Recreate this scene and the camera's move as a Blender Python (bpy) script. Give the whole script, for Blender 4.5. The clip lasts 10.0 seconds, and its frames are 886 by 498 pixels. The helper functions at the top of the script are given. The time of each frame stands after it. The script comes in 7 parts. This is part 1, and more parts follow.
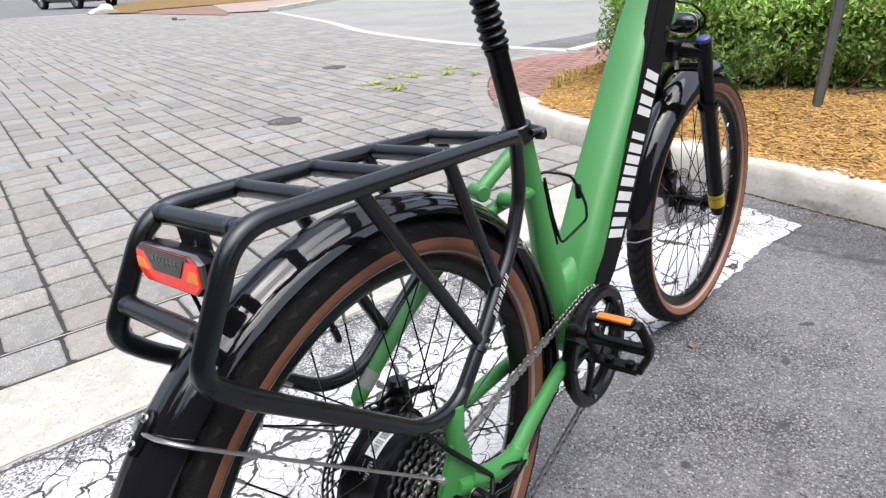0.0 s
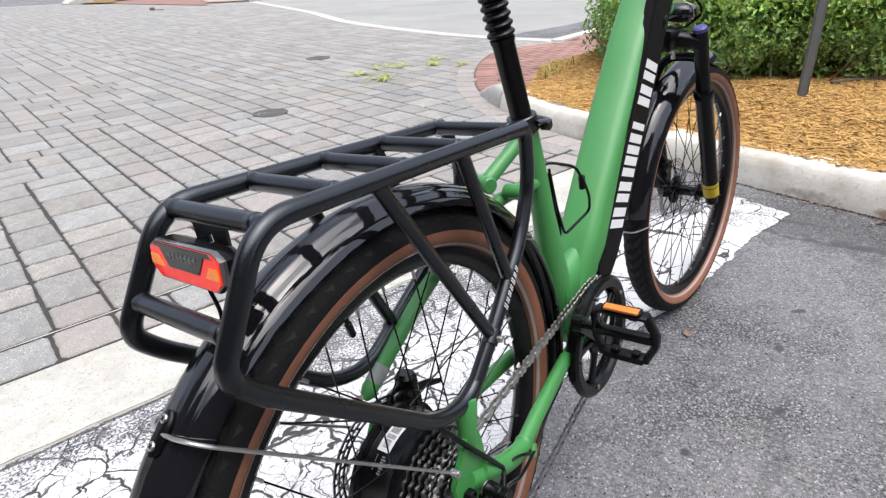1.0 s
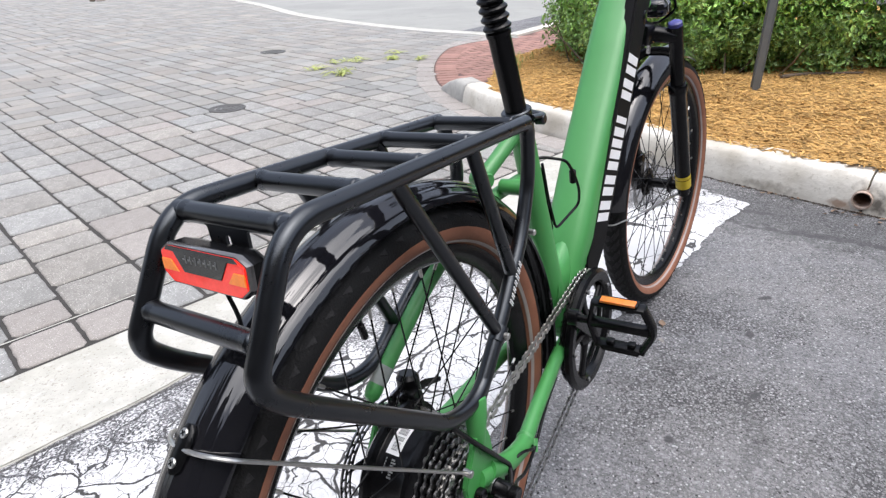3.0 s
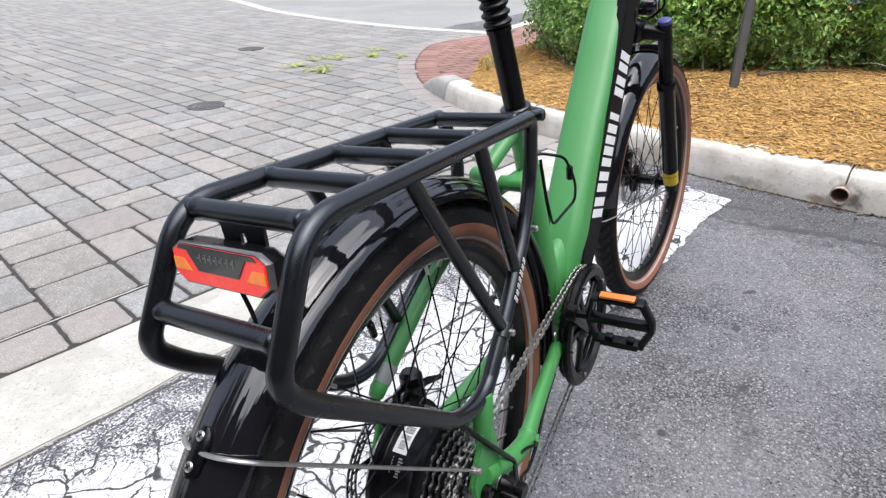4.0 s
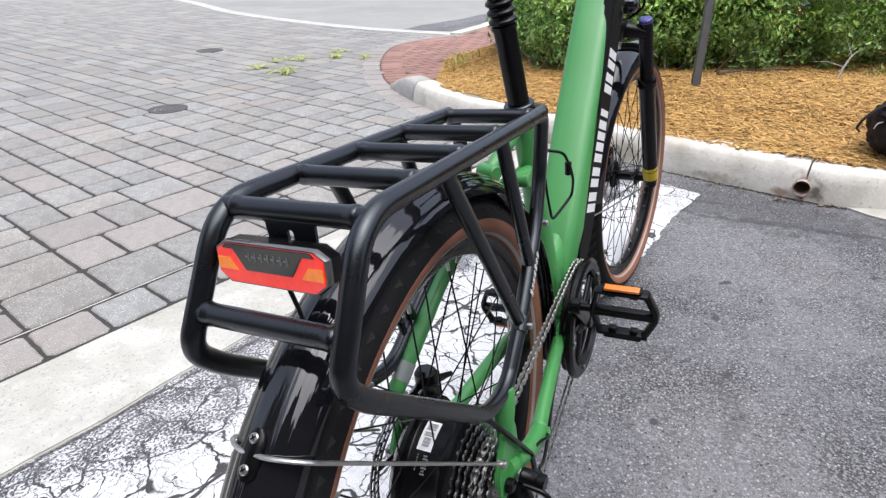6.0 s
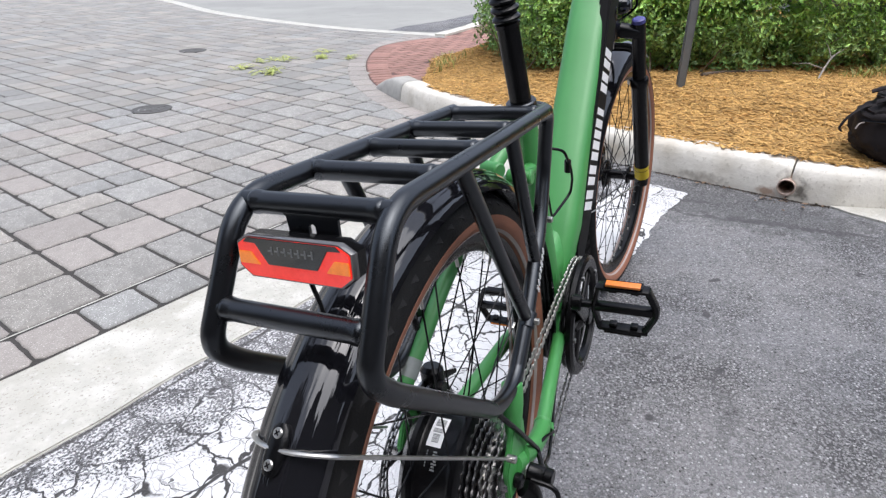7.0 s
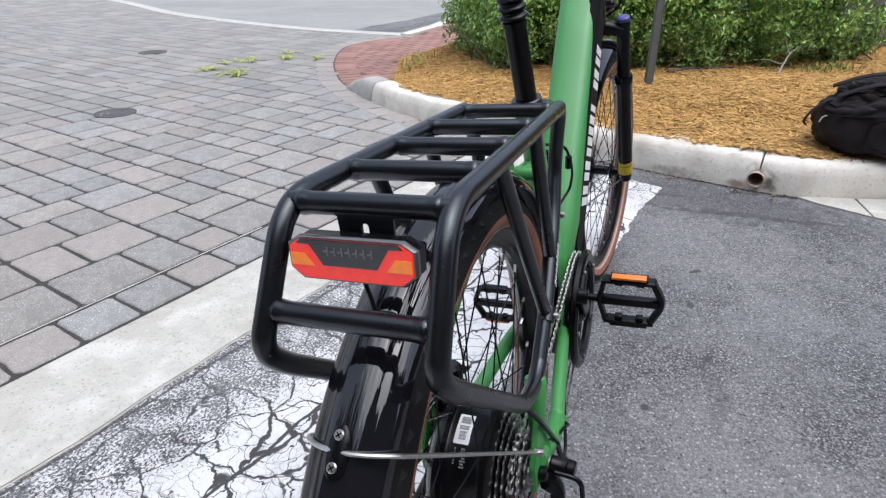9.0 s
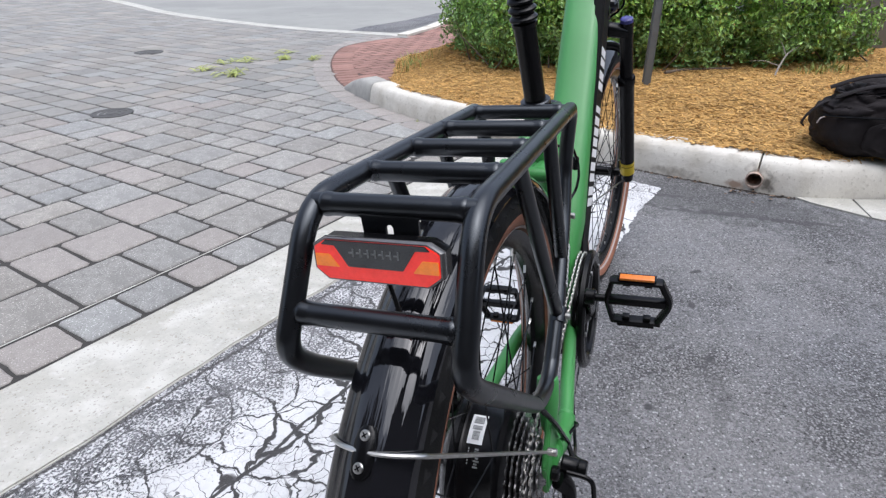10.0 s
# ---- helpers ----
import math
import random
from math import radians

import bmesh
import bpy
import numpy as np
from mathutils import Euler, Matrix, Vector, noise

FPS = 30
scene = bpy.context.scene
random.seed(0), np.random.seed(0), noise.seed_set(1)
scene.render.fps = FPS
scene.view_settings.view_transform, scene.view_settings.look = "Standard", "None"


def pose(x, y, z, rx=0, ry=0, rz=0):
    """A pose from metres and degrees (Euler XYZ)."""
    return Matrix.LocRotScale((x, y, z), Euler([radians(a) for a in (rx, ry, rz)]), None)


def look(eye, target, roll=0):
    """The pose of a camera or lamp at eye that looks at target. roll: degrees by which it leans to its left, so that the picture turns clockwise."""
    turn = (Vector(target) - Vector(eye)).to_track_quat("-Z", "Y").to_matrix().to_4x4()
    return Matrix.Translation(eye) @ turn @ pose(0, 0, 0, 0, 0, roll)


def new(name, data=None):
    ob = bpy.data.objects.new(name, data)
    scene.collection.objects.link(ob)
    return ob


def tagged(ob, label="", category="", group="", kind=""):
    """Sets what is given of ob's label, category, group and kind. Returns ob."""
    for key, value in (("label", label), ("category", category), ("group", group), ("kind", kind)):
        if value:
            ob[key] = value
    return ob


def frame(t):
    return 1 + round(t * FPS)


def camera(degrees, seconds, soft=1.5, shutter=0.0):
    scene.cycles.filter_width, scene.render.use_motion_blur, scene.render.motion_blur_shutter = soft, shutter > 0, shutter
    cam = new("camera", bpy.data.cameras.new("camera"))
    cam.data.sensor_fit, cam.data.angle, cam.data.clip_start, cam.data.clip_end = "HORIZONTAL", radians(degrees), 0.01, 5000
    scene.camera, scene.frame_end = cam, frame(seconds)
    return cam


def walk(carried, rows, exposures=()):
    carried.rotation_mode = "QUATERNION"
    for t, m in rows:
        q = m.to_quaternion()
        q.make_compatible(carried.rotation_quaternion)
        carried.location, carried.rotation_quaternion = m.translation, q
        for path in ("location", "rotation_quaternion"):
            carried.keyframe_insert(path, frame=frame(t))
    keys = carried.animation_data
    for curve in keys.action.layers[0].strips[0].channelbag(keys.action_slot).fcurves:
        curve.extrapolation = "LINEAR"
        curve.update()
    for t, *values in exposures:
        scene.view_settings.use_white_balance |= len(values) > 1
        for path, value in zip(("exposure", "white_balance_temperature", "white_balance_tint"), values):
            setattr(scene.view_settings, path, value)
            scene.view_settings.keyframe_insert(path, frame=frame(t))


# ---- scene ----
cam = camera(73.6, 10.0, soft=1.3)
PATH = [
    (0, (0.004, 0.022, 0.982), (0.003, 1.832, 0.13), -2.9),
    (0.5, (-0.013, 0.025, 0.982), (0.007, 1.826, 0.113), -3.0),
    (1, (-0.029, 0.03, 0.982), (0.021, 1.825, 0.102), -2.8),
    (1.5, (-0.042, 0.034, 0.982), (0.044, 1.824, 0.094), -2.6),
    (2, (-0.057, 0.039, 0.982), (0.067, 1.823, 0.087), -2.4),
    (2.5, (-0.073, 0.044, 0.982), (0.086, 1.824, 0.084), -2.2),
    (4, (-0.12, 0.056, 0.979), (0.143, 1.818, 0.07), -1.4),
    (4.5, (-0.137, 0.06, 0.979), (0.16, 1.814, 0.066), -1.2),
    (5, (-0.152, 0.062, 0.979), (0.174, 1.81, 0.064), -1.1),
    (5.5, (-0.171, 0.064, 0.978), (0.187, 1.808, 0.068), -1.1),
    (7, (-0.219, 0.068, 0.971), (0.223, 1.796, 0.067), -0.5),
    (7.5, (-0.234, 0.072, 0.971), (0.235, 1.792, 0.064), -0.3),
    (8, (-0.251, 0.078, 0.97), (0.249, 1.789, 0.064), -0.3),
    (8.5, (-0.269, 0.083, 0.97), (0.262, 1.785, 0.065), -0.3),
    (9, (-0.285, 0.085, 0.97), (0.267, 1.781, 0.064), -0.4),
    (9.5, (-0.297, 0.088, 0.97), (0.266, 1.779, 0.063), -0.3),
    (10, (-0.307, 0.09, 0.972), (0.261, 1.781, 0.067), -0.2),
]
EXPOSURES = [(0.0, 1.0, 6320, 12), (2.5, 0.99, 6230, 12), (4.5, 0.96, 6180, 12), (7.0, 0.86, 6120, 12), (10.0, 0.66, 5970, 12)]
walk(cam, [(t, look(eye, target, roll)) for t, eye, target, roll in PATH], EXPOSURES)

# ---- light ----
world = bpy.data.worlds.new("overcast_sky")
scene.world = world
world.use_nodes = True
wn, wl = world.node_tree.nodes, world.node_tree.links
sky = wn.new("ShaderNodeTexSky")
sky.sky_type = "NISHITA"
sky.sun_disc = False
sky.sun_elevation, sky.sun_rotation = radians(76), radians(145)
sky.dust_density, sky.air_density = 4.0, 1.0
grey = wn.new("ShaderNodeHueSaturation")
grey.inputs["Saturation"].default_value = 0.5
wl.new(sky.outputs[0], grey.inputs["Color"])
wl.new(grey.outputs[0], wn["Background"].inputs["Color"])
wn["Background"].inputs["Strength"].default_value = 0.15
sun = new("sun", bpy.data.lights.new("sun", "SUN"))
sun.data.energy, sun.data.angle, sun.data.color = 1.15, radians(75), (1.0, 0.965, 0.91)
sun.matrix_world = look((1.30, -1.86, 9.4), (0, 0, 0))

# ---- materials ----
MATS = {}


def mat(name, col, col2=None, scale=20.0, rough=0.5, metal=0.0, bump=0.0, bscale=200.0, coat=0.0, rough2=None, vary=0.0, island=False, spec=0.5, ior=1.5, layers=(), tint=False):
    """Principled material: two colours mixed by noise, fine bump, optional change from piece to piece."""
    m = bpy.data.materials.new(name)
    m.use_nodes = True
    n, l = m.node_tree.nodes, m.node_tree.links
    p = n["Principled BSDF"]
    p.inputs["Roughness"].default_value, p.inputs["Metallic"].default_value = rough, metal
    p.inputs["Specular IOR Level"].default_value, p.inputs["IOR"].default_value = spec, ior
    p.inputs["Coat Weight"].default_value, p.inputs["Coat Roughness"].default_value = coat, 0.05
    tc = n.new("ShaderNodeTexCoord")
    nz = n.new("ShaderNodeTexNoise")
    nz.inputs["Scale"].default_value, nz.inputs["Detail"].default_value, nz.inputs["Roughness"].default_value = scale, 6.0, 0.65
    l.new(tc.outputs["Object"], nz.inputs["Vector"])
    mix = n.new("ShaderNodeMix")
    mix.data_type = "RGBA"
    ramp = n.new("ShaderNodeMapRange")
    ramp.inputs["From Min"].default_value, ramp.inputs["From Max"].default_value = 0.32, 0.68
    l.new(nz.outputs["Fac"], ramp.inputs["Value"])
    l.new(ramp.outputs[0], mix.inputs["Factor"])
    c2 = col2 or tuple(c * 0.8 for c in col)
    mix.inputs["A"].default_value, mix.inputs["B"].default_value = (*col, 1), (*c2, 1)
    out = mix.outputs["Result"]
    for sc, lo, hi, lc, amount in layers:   # specks and stains: noise size, threshold, colour, strength
        ln = n.new("ShaderNodeTexNoise")
        ln.inputs["Scale"].default_value, ln.inputs["Detail"].default_value = sc, 5.0
        l.new(tc.outputs["Object"], ln.inputs["Vector"])
        lr = n.new("ShaderNodeMapRange")
        lr.inputs["From Min"].default_value, lr.inputs["From Max"].default_value, lr.inputs["To Max"].default_value = lo, hi, amount
        l.new(ln.outputs["Fac"], lr.inputs["Value"])
        lm = n.new("ShaderNodeMix")
        lm.data_type = "RGBA"
        l.new(lr.outputs[0], lm.inputs["Factor"])
        l.new(out, lm.inputs["A"])
        lm.inputs["B"].default_value = (*lc, 1)
        out = lm.outputs["Result"]
    if vary:
        src = n.new("ShaderNodeNewGeometry").outputs["Random Per Island"] if island else n.new("ShaderNodeObjectInfo").outputs["Random"]
        mr = n.new("ShaderNodeMapRange")
        mr.inputs["To Min"].default_value, mr.inputs["To Max"].default_value = 1 - vary, 1 + vary
        l.new(src, mr.inputs["Value"])
        hsv = n.new("ShaderNodeHueSaturation")
        l.new(mr.outputs[0], hsv.inputs["Value"])
        l.new(out, hsv.inputs["Color"])
        out = hsv.outputs[0]
        if tint:   # each piece a little cooler or warmer
            fr = n.new("ShaderNodeMath")
            fr.operation = "MULTIPLY"
            fr.inputs[1].default_value = 7.31
            l.new(src, fr.inputs[0])
            fr2 = n.new("ShaderNodeMath")
            fr2.operation = "FRACT"
            l.new(fr.outputs[0], fr2.inputs[0])
            hue = n.new("ShaderNodeMix")
            hue.data_type = "RGBA"
            l.new(fr2.outputs[0], hue.inputs["Factor"])
            hue.inputs["A"].default_value, hue.inputs["B"].default_value = (0.975, 0.995, 1.02, 1), (1.04, 0.995, 0.955, 1)
            tm = n.new("ShaderNodeMix")
            tm.data_type, tm.blend_type = "RGBA", "MULTIPLY"
            tm.inputs["Factor"].default_value = 1.0
            l.new(out, tm.inputs["A"])
            l.new(hue.outputs["Result"], tm.inputs["B"])
            out = tm.outputs["Result"]
    l.new(out, p.inputs["Base Color"])
    if rough2 is not None:
        rr = n.new("ShaderNodeMapRange")
        rr.inputs["To Min"].default_value, rr.inputs["To Max"].default_value = rough, rough2
        l.new(ramp.outputs[0], rr.inputs["Value"])
        l.new(rr.outputs[0], p.inputs["Roughness"])
    if bump:
        nb = n.new("ShaderNodeTexNoise")
        nb.inputs["Scale"].default_value, nb.inputs["Detail"].default_value = bscale, 4.0
        l.new(tc.outputs["Object"], nb.inputs["Vector"])
        bp = n.new("ShaderNodeBump")
        bp.inputs["Strength"].default_value, bp.inputs["Distance"].default_value = bump, 0.004
        l.new(nb.outputs["Fac"], bp.inputs["Height"])
        l.new(bp.outputs[0], p.inputs["Normal"])
    MATS[name] = m
    return m


GREEN = mat("green_paint", (0.054, 0.268, 0.062), (0.050, 0.252, 0.058), 8, 0.46, 0.0, coat=0.14, rough2=0.50, ior=1.60)
BLACK = mat("satin_black_paint", (0.003, 0.003, 0.0036), (0.005, 0.005, 0.006), 25, 0.26, 0, rough2=0.32, ior=1.63)
# blue sky sheen put into the paint's specular tint
BLACK.node_tree.nodes["Principled BSDF"].inputs["Specular Tint"].default_value = (0.86, 0.93, 1.0, 1)
GLOSS = mat("glossy_black_plastic", (0.006, 0.006, 0.008), (0.010, 0.010, 0.012), 15, 0.025, 0, rough2=0.05, ior=1.66, bump=0.2, bscale=14)
MATT = mat("matt_black_plastic", (0.0025, 0.0025, 0.003), (0.005, 0.005, 0.0055), 80, 0.26, 0, bump=0.04, bscale=500, spec=0.22)
PANEL = mat("dull_black_panel", (0.004, 0.004, 0.0044), (0.0065, 0.0065, 0.007), 60, 0.62, 0, bump=0.05, bscale=500, spec=0.12)
RUBBER = mat("tyre_rubber", (0.005, 0.005, 0.005), (0.010, 0.0098, 0.0097), 30, 0.62, 0, bump=0.3, bscale=400, rough2=0.78, spec=0.20)
TREAD = mat("dusty_tread_rubber", (0.016, 0.0157, 0.016), (0.009, 0.0088, 0.009), 60, 0.70, 0, bump=0.3, bscale=400, spec=0.3)
TAN = mat("tan_sidewall", (0.285, 0.118, 0.064), (0.225, 0.09, 0.050), 25, 0.6, 0, bump=0.15, bscale=500)
FILM = mat("pale_clear_film", (0.30, 0.32, 0.31), (0.24, 0.27, 0.25), 60, 0.12, 0, coat=0.4)
REFLECT = mat("grey_reflective_stripe", (0.42, 0.36, 0.33), (0.36, 0.31, 0.29), 60, 0.4)
STEEL = mat("bare_steel", (0.62, 0.61, 0.58), (0.5, 0.49, 0.46), 120, 0.28, 1.0, rough2=0.4)
DARKSTEEL = mat("dark_steel", (0.17, 0.17, 0.175), (0.42, 0.415, 0.41), 150, 0.20, 1.0, rough2=0.42)
WHITEPRINT = mat("white_print", (0.88, 0.88, 0.88), (0.83, 0.83, 0.83), 40, 0.45)
YELLOW = mat("yellow_sticker", (0.62, 0.46, 0.015), (0.55, 0.41, 0.012), 40, 0.45)
BLUE = mat("blue_dial", (0.065, 0.065, 0.27), (0.05, 0.05, 0.20), 40, 0.4)
AMBER = mat("amber_reflector", (0.75, 0.22, 0.02), (0.62, 0.16, 0.015), 300, 0.22, coat=0.4)
REDLENS = mat("red_lens", (0.75, 0.03, 0.02), (0.62, 0.02, 0.012), 200, 0.18, coat=0.5)
ORANGELENS = mat("orange_lens", (0.80, 0.23, 0.015), (0.62, 0.16, 0.01), 200, 0.18, coat=0.5)
def glow(m, col, power):
    """A lens with a lamp behind it."""
    p = m.node_tree.nodes["Principled BSDF"]
    p.inputs["Emission Color"].default_value, p.inputs["Emission Strength"].default_value = (*col, 1), power


def streak(m, sx, sy, sz, power):
    """Fine waves drawn out along the moulding."""
    n, l = m.node_tree.nodes, m.node_tree.links
    bump_node = [q for q in n if q.type == "BUMP"][0]
    noise_in = bump_node.inputs["Height"].links[0].from_node
    mp = n.new("ShaderNodeMapping")
    mp.inputs["Scale"].default_value = (sx, sy, sz)
    l.new([q for q in n if q.type == "TEX_COORD"][0].outputs["Object"], mp.inputs["Vector"])
    l.new(mp.outputs[0], noise_in.inputs["Vector"])
    bump_node.inputs["Strength"].default_value = power


streak(GLOSS, 0.35, 7.0, 0.35, 0.30)
glow(REDLENS, (1.0, 0.03, 0.015), 0.26)
glow(ORANGELENS, (1.0, 0.22, 0.01), 0.20)
CLEAREDGE = mat("clear_plastic_edge", (0.10, 0.095, 0.095), (0.07, 0.07, 0.072), 60, 0.08, coat=0.5, ior=1.6)
DARKLENS = mat("dark_lens", (0.012, 0.015, 0.016), (0.018, 0.022, 0.023), 30, 0.15, coat=0.5)
GREYPRINT = mat("grey_print", (0.20, 0.21, 0.21), (0.17, 0.175, 0.175), 80, 0.3)
CONCRETE = mat("pale_concrete", (0.405, 0.396, 0.355), (0.505, 0.494, 0.445), 16, 0.85, 0, bump=0.35, bscale=120, layers=((3.5, 0.46, 0.68, (0.345, 0.33, 0.28), 0.65), (9, 0.52, 0.66, (0.58, 0.57, 0.525), 0.7), (150, 0.59, 0.66, (0.27, 0.25, 0.22), 0.75), (60, 0.66, 0.74, (0.36, 0.32, 0.24), 0.6), (45, 0.60, 0.72, (0.54, 0.53, 0.50), 0.7)))
KERB = mat("painted_worn_kerb", (0.75, 0.72, 0.65), (0.63, 0.60, 0.53), 9, 0.85, 0, bump=0.4, bscale=70, layers=((4, 0.50, 0.72, (0.42, 0.375, 0.295), 0.85), (1.3, 0.5, 0.66, (0.40, 0.38, 0.34), 0.5), (70, 0.60, 0.68, (0.33, 0.30, 0.24), 0.4), (22, 0.58, 0.70, (0.42, 0.39, 0.33), 0.28)))
KERBOLD = mat("grey_kerb_end", (0.45, 0.44, 0.41), (0.30, 0.295, 0.275), 9, 0.9, 0, bump=0.4, bscale=70)
JOINT = mat("dark_joint_sand", (0.058, 0.054, 0.05), (0.034, 0.032, 0.029), 14, 0.95, 0, bump=0.5, bscale=150)
MORTAR = mat("brick_joint", (0.13, 0.075, 0.06), (0.08, 0.05, 0.045), 40, 0.95)
PAVER = mat("grey_paver", (0.302, 0.297, 0.278), (0.212, 0.209, 0.197), 40, 0.85, 0, bump=0.35, bscale=160, vary=0.12, tint=True, layers=((210, 0.60, 0.65, (0.58, 0.57, 0.54), 0.9), (150, 0.58, 0.65, (0.16, 0.15, 0.14), 0.6), (5, 0.5, 0.7, (0.20, 0.197, 0.187), 0.5)))
PAVERS = mat("grey_pavers", (0.268, 0.264, 0.246), (0.216, 0.213, 0.199), 34, 0.85, 0, bump=0.35, bscale=160, vary=0.15, island=True, tint=True, layers=((2.0, 0.5, 0.7, (0.31, 0.288, 0.262), 0.6),))
PAVERWARM = mat("warm_paver", (0.31, 0.285, 0.262), (0.25, 0.23, 0.212), 34, 0.85, 0, bump=0.35, bscale=160, vary=0.10, layers=((240, 0.59, 0.66, (0.52, 0.50, 0.47), 0.8), (150, 0.58, 0.65, (0.18, 0.16, 0.15), 0.6)))
BRICK = mat("red_brick", (0.315, 0.178, 0.145), (0.255, 0.140, 0.113), 25, 0.85, 0, bump=0.4, bscale=120, vary=0.18)
PINK = mat("pink_walk", (0.37, 0.285, 0.245), (0.32, 0.245, 0.21), 3, 0.9, 0, bump=0.3, bscale=80)
FARROAD = mat("pale_worn_road", (0.30, 0.30, 0.278), (0.25, 0.25, 0.233), 0.7, 0.85, 0, bump=0.3, bscale=100, layers=((0.5, 0.5, 0.62, (0.23, 0.23, 0.215), 0.6), (3.0, 0.58, 0.68, (0.20, 0.20, 0.19), 0.4)))
FARBRICK = mat("faded_brick", (0.26, 0.15, 0.118), (0.21, 0.12, 0.095), 2, 0.9, 0, bump=0.2, bscale=30)
FARBED = mat("grassy_mulch", (0.25, 0.15, 0.04), (0.13, 0.09, 0.028), 2.5, 0.95, 0, bump=0.8, bscale=8)
CHIP = mat("wood_chip", (0.565, 0.350, 0.112), (0.385, 0.218, 0.068), 35, 0.85, 0, bump=0.3, bscale=200, vary=0.42, island=True)
MULCH = mat("mulch_bed", (0.50, 0.290, 0.080), (0.37, 0.20, 0.052), 45, 0.95, 0, bump=1.0, bscale=60)
# two hedge leaf colours: lime mostly high up, deeper green below
LIMELEAF = mat("lime_hedge_leaf", (0.33, 0.60, 0.13), (0.52, 0.76, 0.24), 7, 0.40, 0, vary=0.40, island=True)
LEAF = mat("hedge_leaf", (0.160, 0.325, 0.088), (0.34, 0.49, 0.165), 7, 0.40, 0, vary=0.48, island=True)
TWIG = mat("hedge_twig", (0.19, 0.15, 0.115), (0.10, 0.078, 0.058), 30, 0.9)
DEADWOOD = mat("grey_dead_wood", (0.36, 0.33, 0.30), (0.24, 0.215, 0.19), 40, 0.9, 0, bump=0.3, bscale=150)
BLADE = mat("pale_green_blade", (0.22, 0.28, 0.055), (0.37, 0.38, 0.12), 20, 0.5, vary=0.3, island=True)
POST = mat("grey_post_paint", (0.150, 0.163, 0.170), (0.122, 0.134, 0.140), 12, 0.55, 0.0, bump=0.1)
NYLON = mat("black_nylon", (0.0125, 0.0098, 0.0105), (0.018, 0.0145, 0.0155), 40, 0.75, 0, bump=0.6, bscale=500, spec=0.22)
IRON = mat("cast_iron", (0.10, 0.098, 0.095), (0.065, 0.063, 0.06), 60, 0.7, 0.2, bump=0.5, bscale=150)
CLAY = mat("rusty_pipe", (0.58, 0.48, 0.41), (0.34, 0.22, 0.16), 40, 0.8)
SOIL = mat("dark_soil", (0.075, 0.058, 0.045), (0.035, 0.029, 0.025), 60, 0.95, 0, vary=0.5, island=True)
DRYLEAF = mat("dry_leaf", (0.235, 0.165, 0.11), (0.165, 0.11, 0.075), 60, 0.8, 0, vary=0.35, island=True)
CARPAINT = mat("dark_car_paint", (0.01, 0.011, 0.013), (0.012, 0.013, 0.015), 5, 0.15, 0.2, coat=0.8)
ALLOY = mat("alloy_rim", (0.5, 0.5, 0.52), (0.42, 0.42, 0.44), 20, 0.3, 0.9)
DARKGLASS = mat("dark_car_glass", (0.01, 0.012, 0.014), (0.012, 0.014, 0.016), 5, 0.05, coat=0.5)


